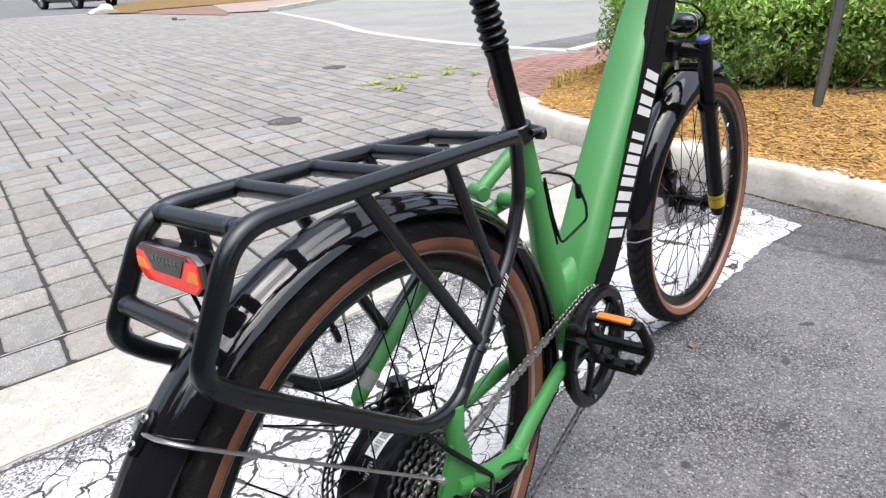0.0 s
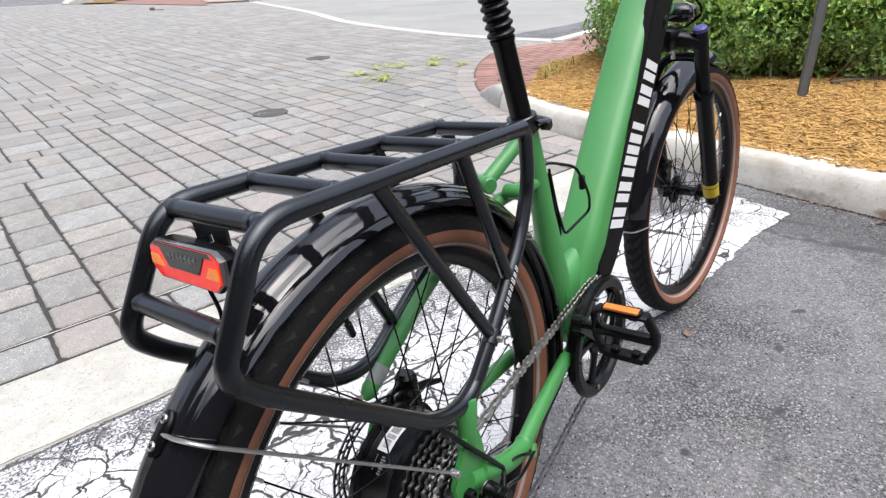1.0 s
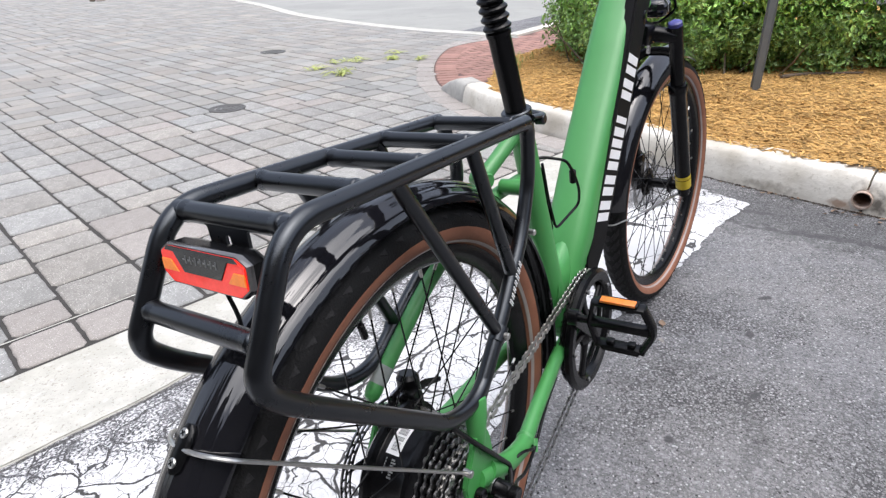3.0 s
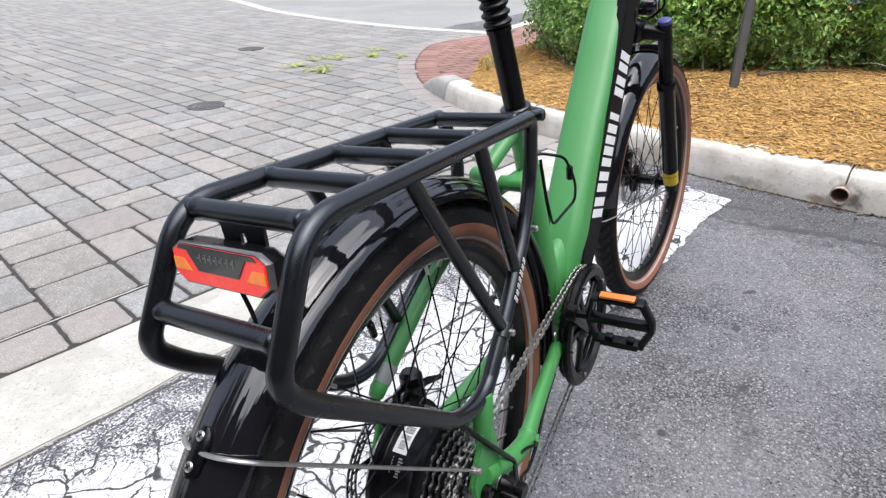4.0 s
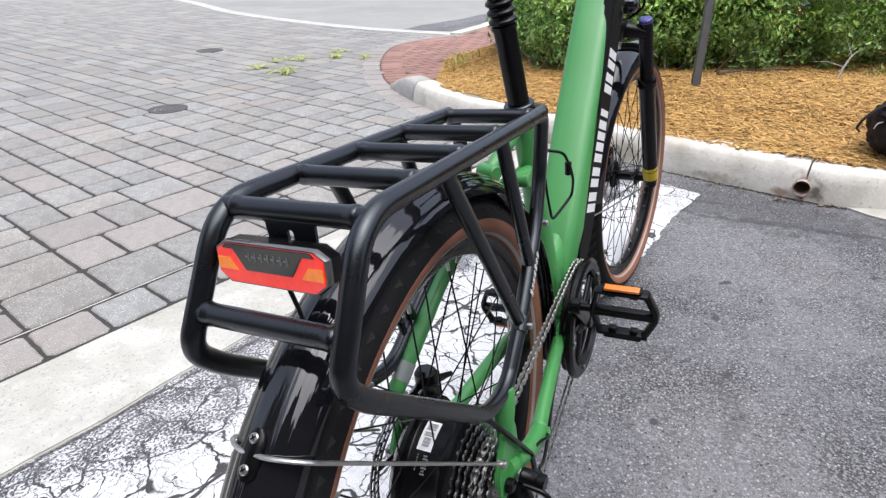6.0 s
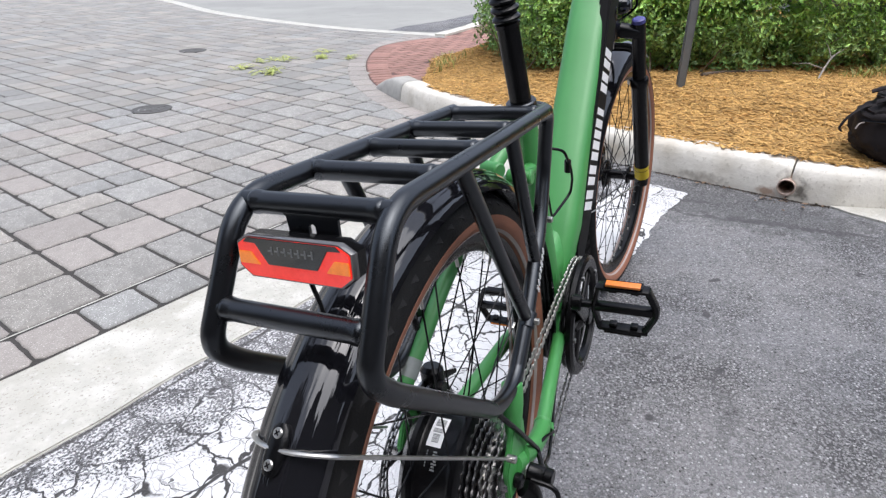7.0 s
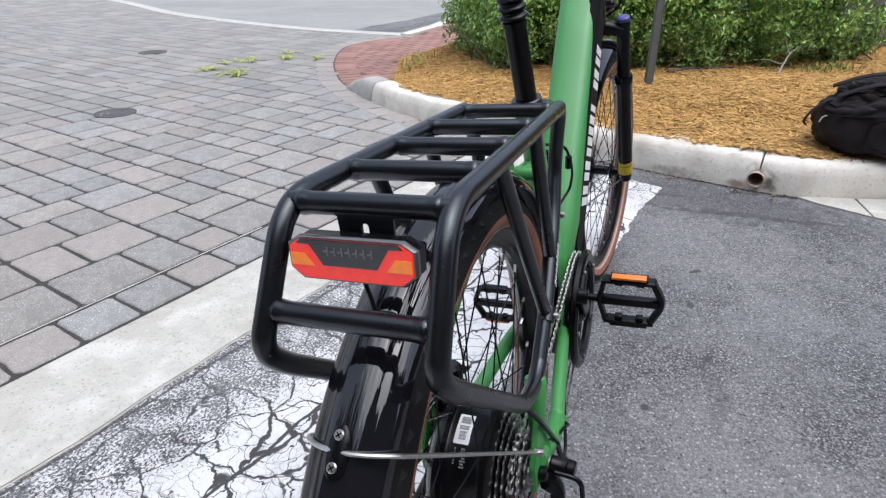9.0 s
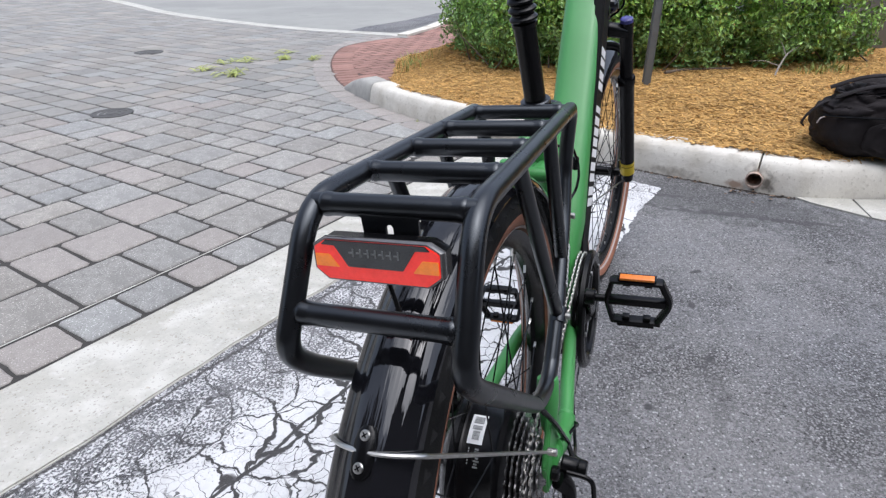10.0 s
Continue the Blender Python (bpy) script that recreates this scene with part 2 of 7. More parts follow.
def speckle(name, base, base2, stone, paint=None, stains=()):
    """Asphalt with pale aggregate, or the same under crazed white paint."""
    m = bpy.data.materials.new(name)
    m.use_nodes = True
    n, l = m.node_tree.nodes, m.node_tree.links
    p = n["Principled BSDF"]
    tc = n.new("ShaderNodeTexCoord")

    def noise_node(scale, detail=4.0):
        z = n.new("ShaderNodeTexNoise")
        z.inputs["Scale"].default_value, z.inputs["Detail"].default_value = scale, detail
        l.new(tc.outputs["Object"], z.inputs["Vector"])
        return z.outputs["Fac"]

    def rng(src, a, b, lo=0.0, hi=1.0):
        z = n.new("ShaderNodeMapRange")
        for key, v in zip(("From Min", "From Max", "To Min", "To Max"), (a, b, lo, hi)):
            z.inputs[key].default_value = v
        l.new(src, z.inputs["Value"])
        return z.outputs[0]

    def blend(fac, a, b):
        z = n.new("ShaderNodeMix")
        z.data_type = "RGBA"
        l.new(fac, z.inputs["Factor"])
        for key, v in (("A", a), ("B", b)):
            if isinstance(v, tuple):
                z.inputs[key].default_value = (*v, 1)
            else:
                l.new(v, z.inputs[key])
        return z.outputs["Result"]

    def math_node(op, a, b):
        z = n.new("ShaderNodeMath")
        z.operation = op
        for i, v in enumerate((a, b)):
            if isinstance(v, float):
                z.inputs[i].default_value = v
            else:
                l.new(v, z.inputs[i])
        return z.outputs[0]

    def cells(scale):
        z = n.new("ShaderNodeTexVoronoi")
        z.inputs["Scale"].default_value = scale
        l.new(tc.outputs["Object"], z.inputs["Vector"])
        q = n.new("ShaderNodeSeparateColor")
        l.new(z.outputs["Color"], q.inputs[0])
        return z.outputs["Distance"], q.outputs

    gap1, hue1 = cells(170)
    gap2, hue2 = cells(400)
    tone = blend(rng(noise_node(1.1, 5.0), 0.35, 0.65), tuple(c * 1.10 for c in base), tuple(c * 0.90 for c in base2))
    tone = blend(rng(noise_node(2.7, 4.0), 0.50, 0.66, 0.0, 0.75), tone, (base[0] * 1.07, base[1] * 0.99, base[2] * 0.88))   # faintly brown patches
    worn_open = math_node("ADD", math_node("MULTIPLY", noise_node(2.1, 5.0), 0.65), math_node("MULTIPLY", noise_node(9.0, 4.0), 0.35))
    open_fac = rng(worn_open, 0.43, 0.58)   # where the fines are gone and the stones stand free
    stones = blend(hue1[0], tuple(c * 0.50 for c in base), tuple(c * 1.75 for c in base))
    fines = blend(hue2[0], tuple(c * 0.45 for c in base), tuple(c * 1.65 for c in base))
    col = blend(rng(hue1[2], 0.35, 0.65, 0.25, 0.85), fines, stones)
    col = blend(rng(noise_node(23, 3.0), 0.35, 0.65, 0.18, 0.02), col, tone)
    tint = n.new("ShaderNodeMix")
    tint.data_type, tint.blend_type = "RGBA", "MULTIPLY"
    tint.inputs["Factor"].default_value = 1.0
    l.new(col, tint.inputs["A"])
    l.new(blend(rng(noise_node(1.7, 5.0), 0.36, 0.64), (1.36, 1.34, 1.31), (1.20, 1.21, 1.23)), tint.inputs["B"])
    col = tint.outputs["Result"]
    gap3, hue3 = cells(270)
    pits = math_node("MULTIPLY", rng(math_node("ADD", hue3[0], rng(open_fac, 0.0, 1.0, -0.085, 0.085)), 0.905, 0.915), rng(gap3, 0.34, 0.52, 0.92, 0.0))
    col = blend(pits, col, tuple(c * 0.16 for c in base))
    col = blend(math_node("MULTIPLY", rng(gap1, 0.50, 0.60), rng(open_fac, 0.0, 1.0, 0.12, 0.80)), col, tuple(c * 0.24 for c in base))
    holes = math_node("MULTIPLY", rng(math_node("ADD", hue1[1], rng(open_fac, 0.0, 1.0, -0.03, 0.03)), 0.945, 0.955), rng(gap1, 0.40, 0.60, 0.95, 0.0))
    col = blend(holes, col, tuple(c * 0.14 for c in base))
    col = blend(math_node("MULTIPLY", rng(hue2[1], 0.925, 0.945), rng(gap2, 0.32, 0.52, 1.0, 0.0)), col, stone)
    col = blend(math_node("MULTIPLY", rng(hue1[2], 0.950, 0.965), rng(gap1, 0.32, 0.48, 1.0, 0.0)), col, stone)
    spots = math_node("MULTIPLY", rng(noise_node(7.5, 3.0), 0.715, 0.735), rng(noise_node(60, 3.0), 0.36, 0.55))
    col = blend(math_node("MULTIPLY", spots, 0.8), col, tuple(c * 0.24 for c in base))
    for cx, cy, rx, ry, turn, power in stains:   # old tar and damp marks and painted pit shade, with ragged rims
        mp = n.new("ShaderNodeMapping")
        mp.vector_type = "TEXTURE"
        mp.inputs["Location"].default_value, mp.inputs["Rotation"].default_value, mp.inputs["Scale"].default_value = (cx, cy, 0), (0, 0, radians(turn)), (rx, ry, 1)
        l.new(tc.outputs["Object"], mp.inputs["Vector"])
        ln_ = n.new("ShaderNodeVectorMath")
        ln_.operation = "LENGTH"
        l.new(mp.outputs[0], ln_.inputs[0])
        edge = math_node("ADD", ln_.outputs["Value"], math_node("MULTIPLY", noise_node(26, 5.0), 1.7))
        col = blend(rng(edge, 1.25, 1.62, power, 0.0), col, tuple(c * 0.40 for c in base))
    hair = math_node("ABSOLUTE", math_node("ADD", noise_node(1.7, 6.0), -0.5), 0.0)
    hair = math_node("MULTIPLY", rng(hair, 0.002, 0.007, 1.0, 0.0), rng(noise_node(0.9, 2.0), 0.50, 0.60, 0.0, 0.35))
    col = blend(hair, col, tuple(c * 0.30 for c in base))
    height = math_node("ADD", rng(gap1, 0.25, 0.65, 1.0, 0.0), math_node("MULTIPLY", rng(gap2, 0.2, 0.65, 1.0, 0.0), 0.5))
    rough = 0.85
    if paint:
        warp = n.new("ShaderNodeTexNoise")
        warp.inputs["Scale"].default_value, warp.inputs["Detail"].default_value = 9, 4
        l.new(tc.outputs["Object"], warp.inputs["Vector"])
        vm = n.new("ShaderNodeVectorMath")
        vm.operation = "MULTIPLY_ADD"
        vm.inputs[1].default_value = (0.13, 0.13, 0.0)
        l.new(warp.outputs["Color"], vm.inputs[0])
        l.new(tc.outputs["Object"], vm.inputs[2])
        cracks = []
        for sc, wd in ((8.5, 0.026), (19.0, 0.016)):
            ve = n.new("ShaderNodeTexVoronoi")
            ve.feature = "DISTANCE_TO_EDGE"
            ve.inputs["Scale"].default_value = sc
            l.new(vm.outputs[0], ve.inputs["Vector"])
            ragged = math_node("ADD", ve.outputs["Distance"], math_node("MULTIPLY", math_node("ADD", noise_node(34, 5.0), -0.5), -0.022))
            cracks.append(rng(ragged, wd * 0.55, wd, 0.0, 1.0))
        fresh = n.new("ShaderNodeSeparateXYZ")
        l.new(tc.outputs["Object"], fresh.inputs[0])
        whole = rng(fresh.outputs["X"], 0.70, 1.05, 1.0, 0.12)
        sound = rng(fresh.outputs["X"], 0.75, 1.15, 0.0, 0.12)
        fine = math_node("MAXIMUM", cracks[1], rng(math_node("ADD", noise_node(3.1), math_node("MULTIPLY", sound, 2.2)), 0.56, 0.62))
        some = math_node("MAXIMUM", cracks[0], rng(math_node("ADD", noise_node(5.3, 3.0), sound), 0.62, 0.66))
        keep = math_node("MULTIPLY", some, fine)
        # paint rubbed off towards the concrete strip (object x is across the stripe)
        sx = n.new("ShaderNodeSeparateXYZ")
        l.new(tc.outputs["Object"], sx.inputs[0])
        inward = math_node("ADD", sx.outputs["Y"], rng(math_node("ADD", sx.outputs["X"], math_node("MULTIPLY", noise_node(5.0, 3.0), 0.16)), -0.50, -0.22, 0.15, 0.0))
        worn = math_node("ADD", rng(inward, 0.0, 0.40, 0.527, 0.485), rng(inward, 0.21, 0.39, 0.0, -0.22))
        worn = math_node("ADD", worn, rng(sx.outputs["X"], 1.40, 1.62, 0.0, 0.19))
        line = math_node("ADD", sx.outputs["Y"], math_node("MULTIPLY", noise_node(6.0, 5.0), -0.06))
        split = math_node("ABSOLUTE", math_node("ADD", line, -0.340), 0.0)
        flake = math_node("SUBTRACT", math_node("ADD", math_node("MULTIPLY", noise_node(150, 8.0), 0.66), math_node("MULTIPLY", noise_node(13, 5.0), 0.34)), worn)
        flake = rng(flake, -0.030, 0.030)
        keep = math_node("MULTIPLY", keep, flake)
        split = math_node("ADD", split, math_node("MULTIPLY", math_node("ADD", noise_node(45, 5.0), -0.5), 0.006))
        keep = math_node("MULTIPLY", keep, rng(split, 0.0030, 0.0052))
        white = blend(rng(noise_node(7), 0.3, 0.7), paint, tuple(c * 0.86 for c in paint))
        white = blend(math_node("MULTIPLY", rng(noise_node(34, 6.0), 0.54, 0.68, 0.0, 0.42), math_node("MULTIPLY", rng(noise_node(4.3, 3.0), 0.40, 0.60), whole)), white, (0.34, 0.335, 0.33))   # grime
        micro = n.new("ShaderNodeTexVoronoi")
        micro.feature = "DISTANCE_TO_EDGE"
        micro.inputs["Scale"].default_value = 44
        l.new(vm.outputs[0], micro.inputs["Vector"])
        thin = math_node("MULTIPLY", rng(micro.outputs["Distance"], 0.012, 0.036, 0.55, 0.0), math_node("MULTIPLY", rng(noise_node(6.1, 4.0), 0.46, 0.56), whole))
        white = blend(thin, white, (0.13, 0.125, 0.12))
        col = blend(keep, col, white)
        gap = math_node("MULTIPLY", math_node("MULTIPLY", some, fine), rng(split, 0.0030, 0.0052))
        col = blend(math_node("MULTIPLY", rng(gap, 0.0, 1.0, 0.94, 0.0), rng(flake, 0.2, 0.9, 0.30, 1.0)), col, (0.04, 0.038, 0.037))
        seam = math_node("ABSOLUTE", math_node("ADD", math_node("ADD", sx.outputs["Y"], -0.030), math_node("MULTIPLY", noise_node(8.0, 6.0), 0.030)), 0.0)
        col = blend(rng(seam, 0.002, 0.0075, 0.85, 0.0), col, (0.045, 0.042, 0.040))   # the open edge against the concrete
        height = math_node("ADD", math_node("MULTIPLY", height, 0.5), keep)
        rough = 0.7
    l.new(col, p.inputs["Base Color"])
    p.inputs["Roughness"].default_value = rough
    bp = n.new("ShaderNodeBump")
    bp.inputs["Strength"].default_value, bp.inputs["Distance"].default_value = 0.75, 0.003
    l.new(height, bp.inputs["Height"])
    l.new(bp.outputs[0], p.inputs["Normal"])
    return m


# the first, broad mark is kerb dirt plus the pits' shade painted in
TAR_AND_PIT_SHADE = ((1.50, 1.98, 0.95, 0.34, -46, 0.45), (1.54, 1.80, 0.34, 0.040, -40, 0.62), (1.40, 1.89, 0.26, 0.028, -36, 0.62), (1.22, 2.08, 0.22, 0.036, -52, 0.6), (1.72, 1.66, 0.20, 0.035, -30, 0.62), (1.36, 2.10, 0.25, 0.030, -30, 0.6), (1.05, 1.47, 0.040, 0.014, 10, 0.9), (0.90, 1.30, 0.035, 0.016, 60, 0.9), (0.768, 1.066, 0.030, 0.014, 20, 0.95), (0.497, 0.961, 0.026, 0.020, 80, 0.95), (0.700, 0.960, 0.14, 0.04, 70, 0.28), (0.640, 0.880, 0.10, 0.03, 40, 0.28))
ASPHALT = speckle("asphalt", (0.141, 0.141, 0.145), (0.113, 0.114, 0.118), (0.43, 0.425, 0.425), None, TAR_AND_PIT_SHADE)
PAINT = speckle("worn_white_paint", (0.13, 0.13, 0.135), (0.095, 0.096, 0.10), (0.44, 0.43, 0.43), (0.71, 0.71, 0.712))


def blot(m, marks):
    """Old stains with ragged rims: centre, half sizes, turn about z, colour, strength."""
    n, l = m.node_tree.nodes, m.node_tree.links
    p = n["Principled BSDF"]
    tc = [q for q in n if q.type == "TEX_COORD"][0]
    out = p.inputs["Base Color"].links[0].from_socket
    nz = n.new("ShaderNodeTexNoise")
    nz.inputs["Scale"].default_value, nz.inputs["Detail"].default_value = 32, 6
    l.new(tc.outputs["Object"], nz.inputs["Vector"])
    for centre, half, turn, colour, power in marks:
        mp = n.new("ShaderNodeMapping")
        mp.vector_type = "TEXTURE"
        mp.inputs["Location"].default_value, mp.inputs["Rotation"].default_value, mp.inputs["Scale"].default_value = centre, (0, 0, radians(turn)), half
        l.new(tc.outputs["Object"], mp.inputs["Vector"])
        ln = n.new("ShaderNodeVectorMath")
        ln.operation = "LENGTH"
        l.new(mp.outputs[0], ln.inputs[0])
        rag = n.new("ShaderNodeMath")
        rag.operation, rag.inputs[1].default_value = "MULTIPLY_ADD", 1.8
        l.new(nz.outputs["Fac"], rag.inputs[0])
        l.new(ln.outputs["Value"], rag.inputs[2])
        mr = n.new("ShaderNodeMapRange")
        for key, v in zip(("From Min", "From Max", "To Min", "To Max"), (1.3, 1.9, power, 0.0)):
            mr.inputs[key].default_value = v
        l.new(rag.outputs[0], mr.inputs["Value"])
        mix = n.new("ShaderNodeMix")
        mix.data_type = "RGBA"
        l.new(mr.outputs[0], mix.inputs["Factor"])
        l.new(out, mix.inputs["A"])
        mix.inputs["B"].default_value = (*colour, 1)
        out = mix.outputs["Result"]
    l.new(out, p.inputs["Base Color"])


# ---- mesh helpers ----


def shade(me, smooth=True, angle=35):
    me.polygons.foreach_set("use_smooth", [smooth] * len(me.polygons))
    if smooth:
        me.set_sharp_from_angle(angle=radians(angle))


def mesh_of(name, bm, material, smooth=True, angle=35):
    me = bpy.data.meshes.new(name)
    bm.normal_update()
    bm.to_mesh(me)
    bm.free()
    me.materials.append(material)
    shade(me, smooth, angle)
    return me


def part(name, bm, material, parent=None, label="", smooth=True, angle=35):
    ob = new(name, mesh_of(name, bm, material, smooth, angle))
    if parent:
        ob.parent = parent
    return tagged(ob, label)


def pydata(name, verts, faces, material, parent=None, smooth=False):
    me = bpy.data.meshes.new(name)
    me.from_pydata(verts, [], faces)
    me.materials.append(material)
    me.polygons.foreach_set("use_smooth", [smooth] * len(faces))
    ob = new(name, me)
    if parent:
        ob.parent = parent
    return ob


def fillet(pts, r, n=6, closed=False):
    """A polyline with its corners rounded."""
    pts = [Vector(p) for p in pts]
    out = []
    for i, p in enumerate(pts):
        if not closed and i in (0, len(pts) - 1):
            out.append(p)
            continue
        a, b = pts[i - 1] - p, pts[(i + 1) % len(pts)] - p
        k = min(r, a.length * 0.48, b.length * 0.48)
        s, e = p + a.normalized() * k, p + b.normalized() * k
        for j in range(n + 1):
            t = j / n
            out.append(s * (1 - t) ** 2 + p * 2 * t * (1 - t) + e * t * t)
    return out


def spline(pts, n=8):
    """Catmull-Rom through points."""
    P = [Vector(p) for p in pts]
    P = [P[0] * 2 - P[1]] + P + [P[-1] * 2 - P[-2]]
    out = []
    for i in range(1, len(P) - 2):
        for j in range(n):
            t = j / n
            a, b, c, d = P[i - 1], P[i], P[i + 1], P[i + 2]
            out.append(0.5 * (2 * b + (c - a) * t + (2 * a - 5 * b + 4 * c - d) * t * t + (3 * b - a - 3 * c + d) * t ** 3))
    return out + [P[-2]]


def sweep(bm, path, rad, seg=12, closed=False, ref=None, section=None):
    """A tube along a path. rad: one radius, or a (side, depth) pair for each point; ref: fixed side direction; section: outline (side, depth) instead of a circle."""
    path = [Vector(p) for p in path]
    n = len(path)
    rads = rad if isinstance(rad, list) else [rad] * n
    sec = section or [(math.cos(2 * math.pi * k / seg), math.sin(2 * math.pi * k / seg)) for k in range(seg)]
    rings, u = [], None
    for i, p in enumerate(path):
        a = path[(i - 1) % n] if closed or i else path[0]
        b = path[(i + 1) % n] if closed or i < n - 1 else path[-1]
        t = (b - a).normalized()
        if ref is not None:
            u = Vector(ref)
        elif u is None:
            u = Vector((0, 0, 1)) if abs(t.z) < 0.9 else Vector((1, 0, 0))
        u = (u - t * u.dot(t)).normalized()
        v = t.cross(u)
        r1, r2 = rads[i] if isinstance(rads[i], tuple) else (rads[i], rads[i])
        rings.append([bm.verts.new(p + u * (x * r1) + v * (y * r2)) for x, y in sec])
    m = len(sec)
    for i in range(n if closed else n - 1):
        A, B = rings[i], rings[(i + 1) % n]
        for k in range(m):
            bm.faces.new((A[k], A[(k + 1) % m], B[(k + 1) % m], B[k]))
    if not closed:
        bm.faces.new(rings[0][::-1])
        bm.faces.new(rings[-1])
    return bm


def tube(path, rad, seg=12, **kw):
    return sweep(bmesh.new(), path, rad, seg, **kw)


def lathe(bm, profile, seg=48, axis="y", centre=(0, 0, 0), ring=False):
    """Turn (radius, offset) pairs round the axle."""
    c = Vector(centre)
    rings = []
    for k in range(seg):
        a = 2 * math.pi * k / seg
        d = Vector((math.cos(a), 0, math.sin(a))) if axis == "y" else Vector((math.cos(a), math.sin(a), 0))
        e = Vector((0, 1, 0)) if axis == "y" else Vector((0, 0, 1))
        rings.append([bm.verts.new(c + d * r + e * o) for r, o in profile])
    m = len(profile)
    for k in range(seg):
        A, B = rings[k], rings[(k + 1) % seg]
        for i in range(m if ring else m - 1):
            j = (i + 1) % m
            bm.faces.new((A[i], B[i], B[j], A[j]))
    if not ring:
        for i in (0, m - 1):
            if profile[i][0] > 1e-6:
                bm.faces.new([r[i] for r in (rings if i else rings[::-1])])
    bmesh.ops.recalc_face_normals(bm, faces=bm.faces[:])
    return bm


def box(bm, lo, hi, bevel=0.0, m=None):
    r = bmesh.ops.create_cube(bm, size=1)
    vs = r["verts"]
    c = [(a + b) / 2 for a, b in zip(lo, hi)]
    s = [b - a for a, b in zip(lo, hi)]
    for v in vs:
        v.co = Vector([c[i] + v.co[i] * s[i] for i in range(3)])
    if bevel:
        es = {e for v in vs for e in v.link_edges}
        g = bmesh.ops.bevel(bm, geom=list(es), offset=bevel, segments=2, profile=0.5, affect="EDGES")
        vs = list({v for f in g["faces"] for v in f.verts} | {v for v in vs if v.is_valid})
    if m is not None:
        for v in vs:
            v.co = m @ v.co
    return bm


def prism(bm, outline, y0, y1, axis="y"):
    """An outline in (x, z) given thickness along y, or in (x, y) along z."""
    def at(p, o):
        return Vector((p[0], o, p[1])) if axis == "y" else Vector((p[0], p[1], o))
    A = [bm.verts.new(at(p, y0)) for p in outline]
    B = [bm.verts.new(at(p, y1)) for p in outline]
    n = len(A)
    bm.faces.new(A)
    bm.faces.new(B[::-1])
    for i in range(n):
        bm.faces.new((A[i], B[i], B[(i + 1) % n], A[(i + 1) % n]))
    bmesh.ops.recalc_face_normals(bm, faces=bm.faces[:])
    return bm


def inside(p, poly):
    x, y = p[0], p[1]
    hit = False
    for i in range(len(poly)):
        (x1, y1), (x2, y2) = poly[i - 1][:2], poly[i][:2]
        if (y1 > y) != (y2 > y) and x < (x2 - x1) * (y - y1) / (y2 - y1) + x1:
            hit = not hit
    return hit


def sheet(name, poly, z, material, label="", thick=0.0):
    bm = bmesh.new()
    if thick:
        prism(bm, [(p[0], p[1]) for p in poly], z - thick, z, axis="z")
    else:
        f = bm.faces.new([bm.verts.new((p[0], p[1], z)) for p in poly])
        f.normal_update()
        if f.normal.z < 0:
            f.normal_flip()
    bmesh.ops.triangulate(bm, faces=[f for f in bm.faces if len(f.verts) > 4])
    return part(name, bm, material, None, label, smooth=False)

# ---- ground, paving, kerbs ----
BAND = radians(38.0)
BU, BV = Vector((math.cos(BAND), math.sin(BAND), 0)), Vector((-math.sin(BAND), math.cos(BAND), 0))   # along, and towards the pavers
B0 = Vector((-0.68, 1.79, 0))                                                                          # on the pavers' edge


def band(s, n):
    p = B0 + BU * s + BV * n
    return (p.x, p.y)


ground = tagged(sheet("ground", [(-600, -600), (600, -600), (600, 600), (-600, 600)], 0.0, ASPHALT), "dark grey asphalt with pale aggregate", kind="structure")

# kerb round the planted island; the mulch lies on its left-hand side along the way
KERB_LINE = spline([(0.43, 4.72, 0), (0.48, 4.45, 0), (0.56, 4.08, 0), (0.71, 3.65, 0), (1.00, 3.12, 0), (1.40, 2.53, 0), (1.62, 2.22, 0), (1.79, 1.99, 0),
                    (1.93, 1.855, 0), (2.20, 1.745, 0), (2.70, 1.60, 0), (3.6, 1.38, 0), (6.0, 1.05, 0)], 10)
K_PROFILE = [(0.0, -0.06), (0.0, 0.0), (0.012, 0.085), (0.024, 0.125), (0.042, 0.143), (0.07, 0.15), (0.15, 0.15), (0.162, 0.143), (0.166, 0.12), (0.166, -0.06)]


def side(i, line=KERB_LINE):
    a, b = line[max(i - 1, 0)], line[min(i + 1, len(line) - 1)]
    t = (b - a).normalized()
    return Vector((-t.y, t.x, 0))


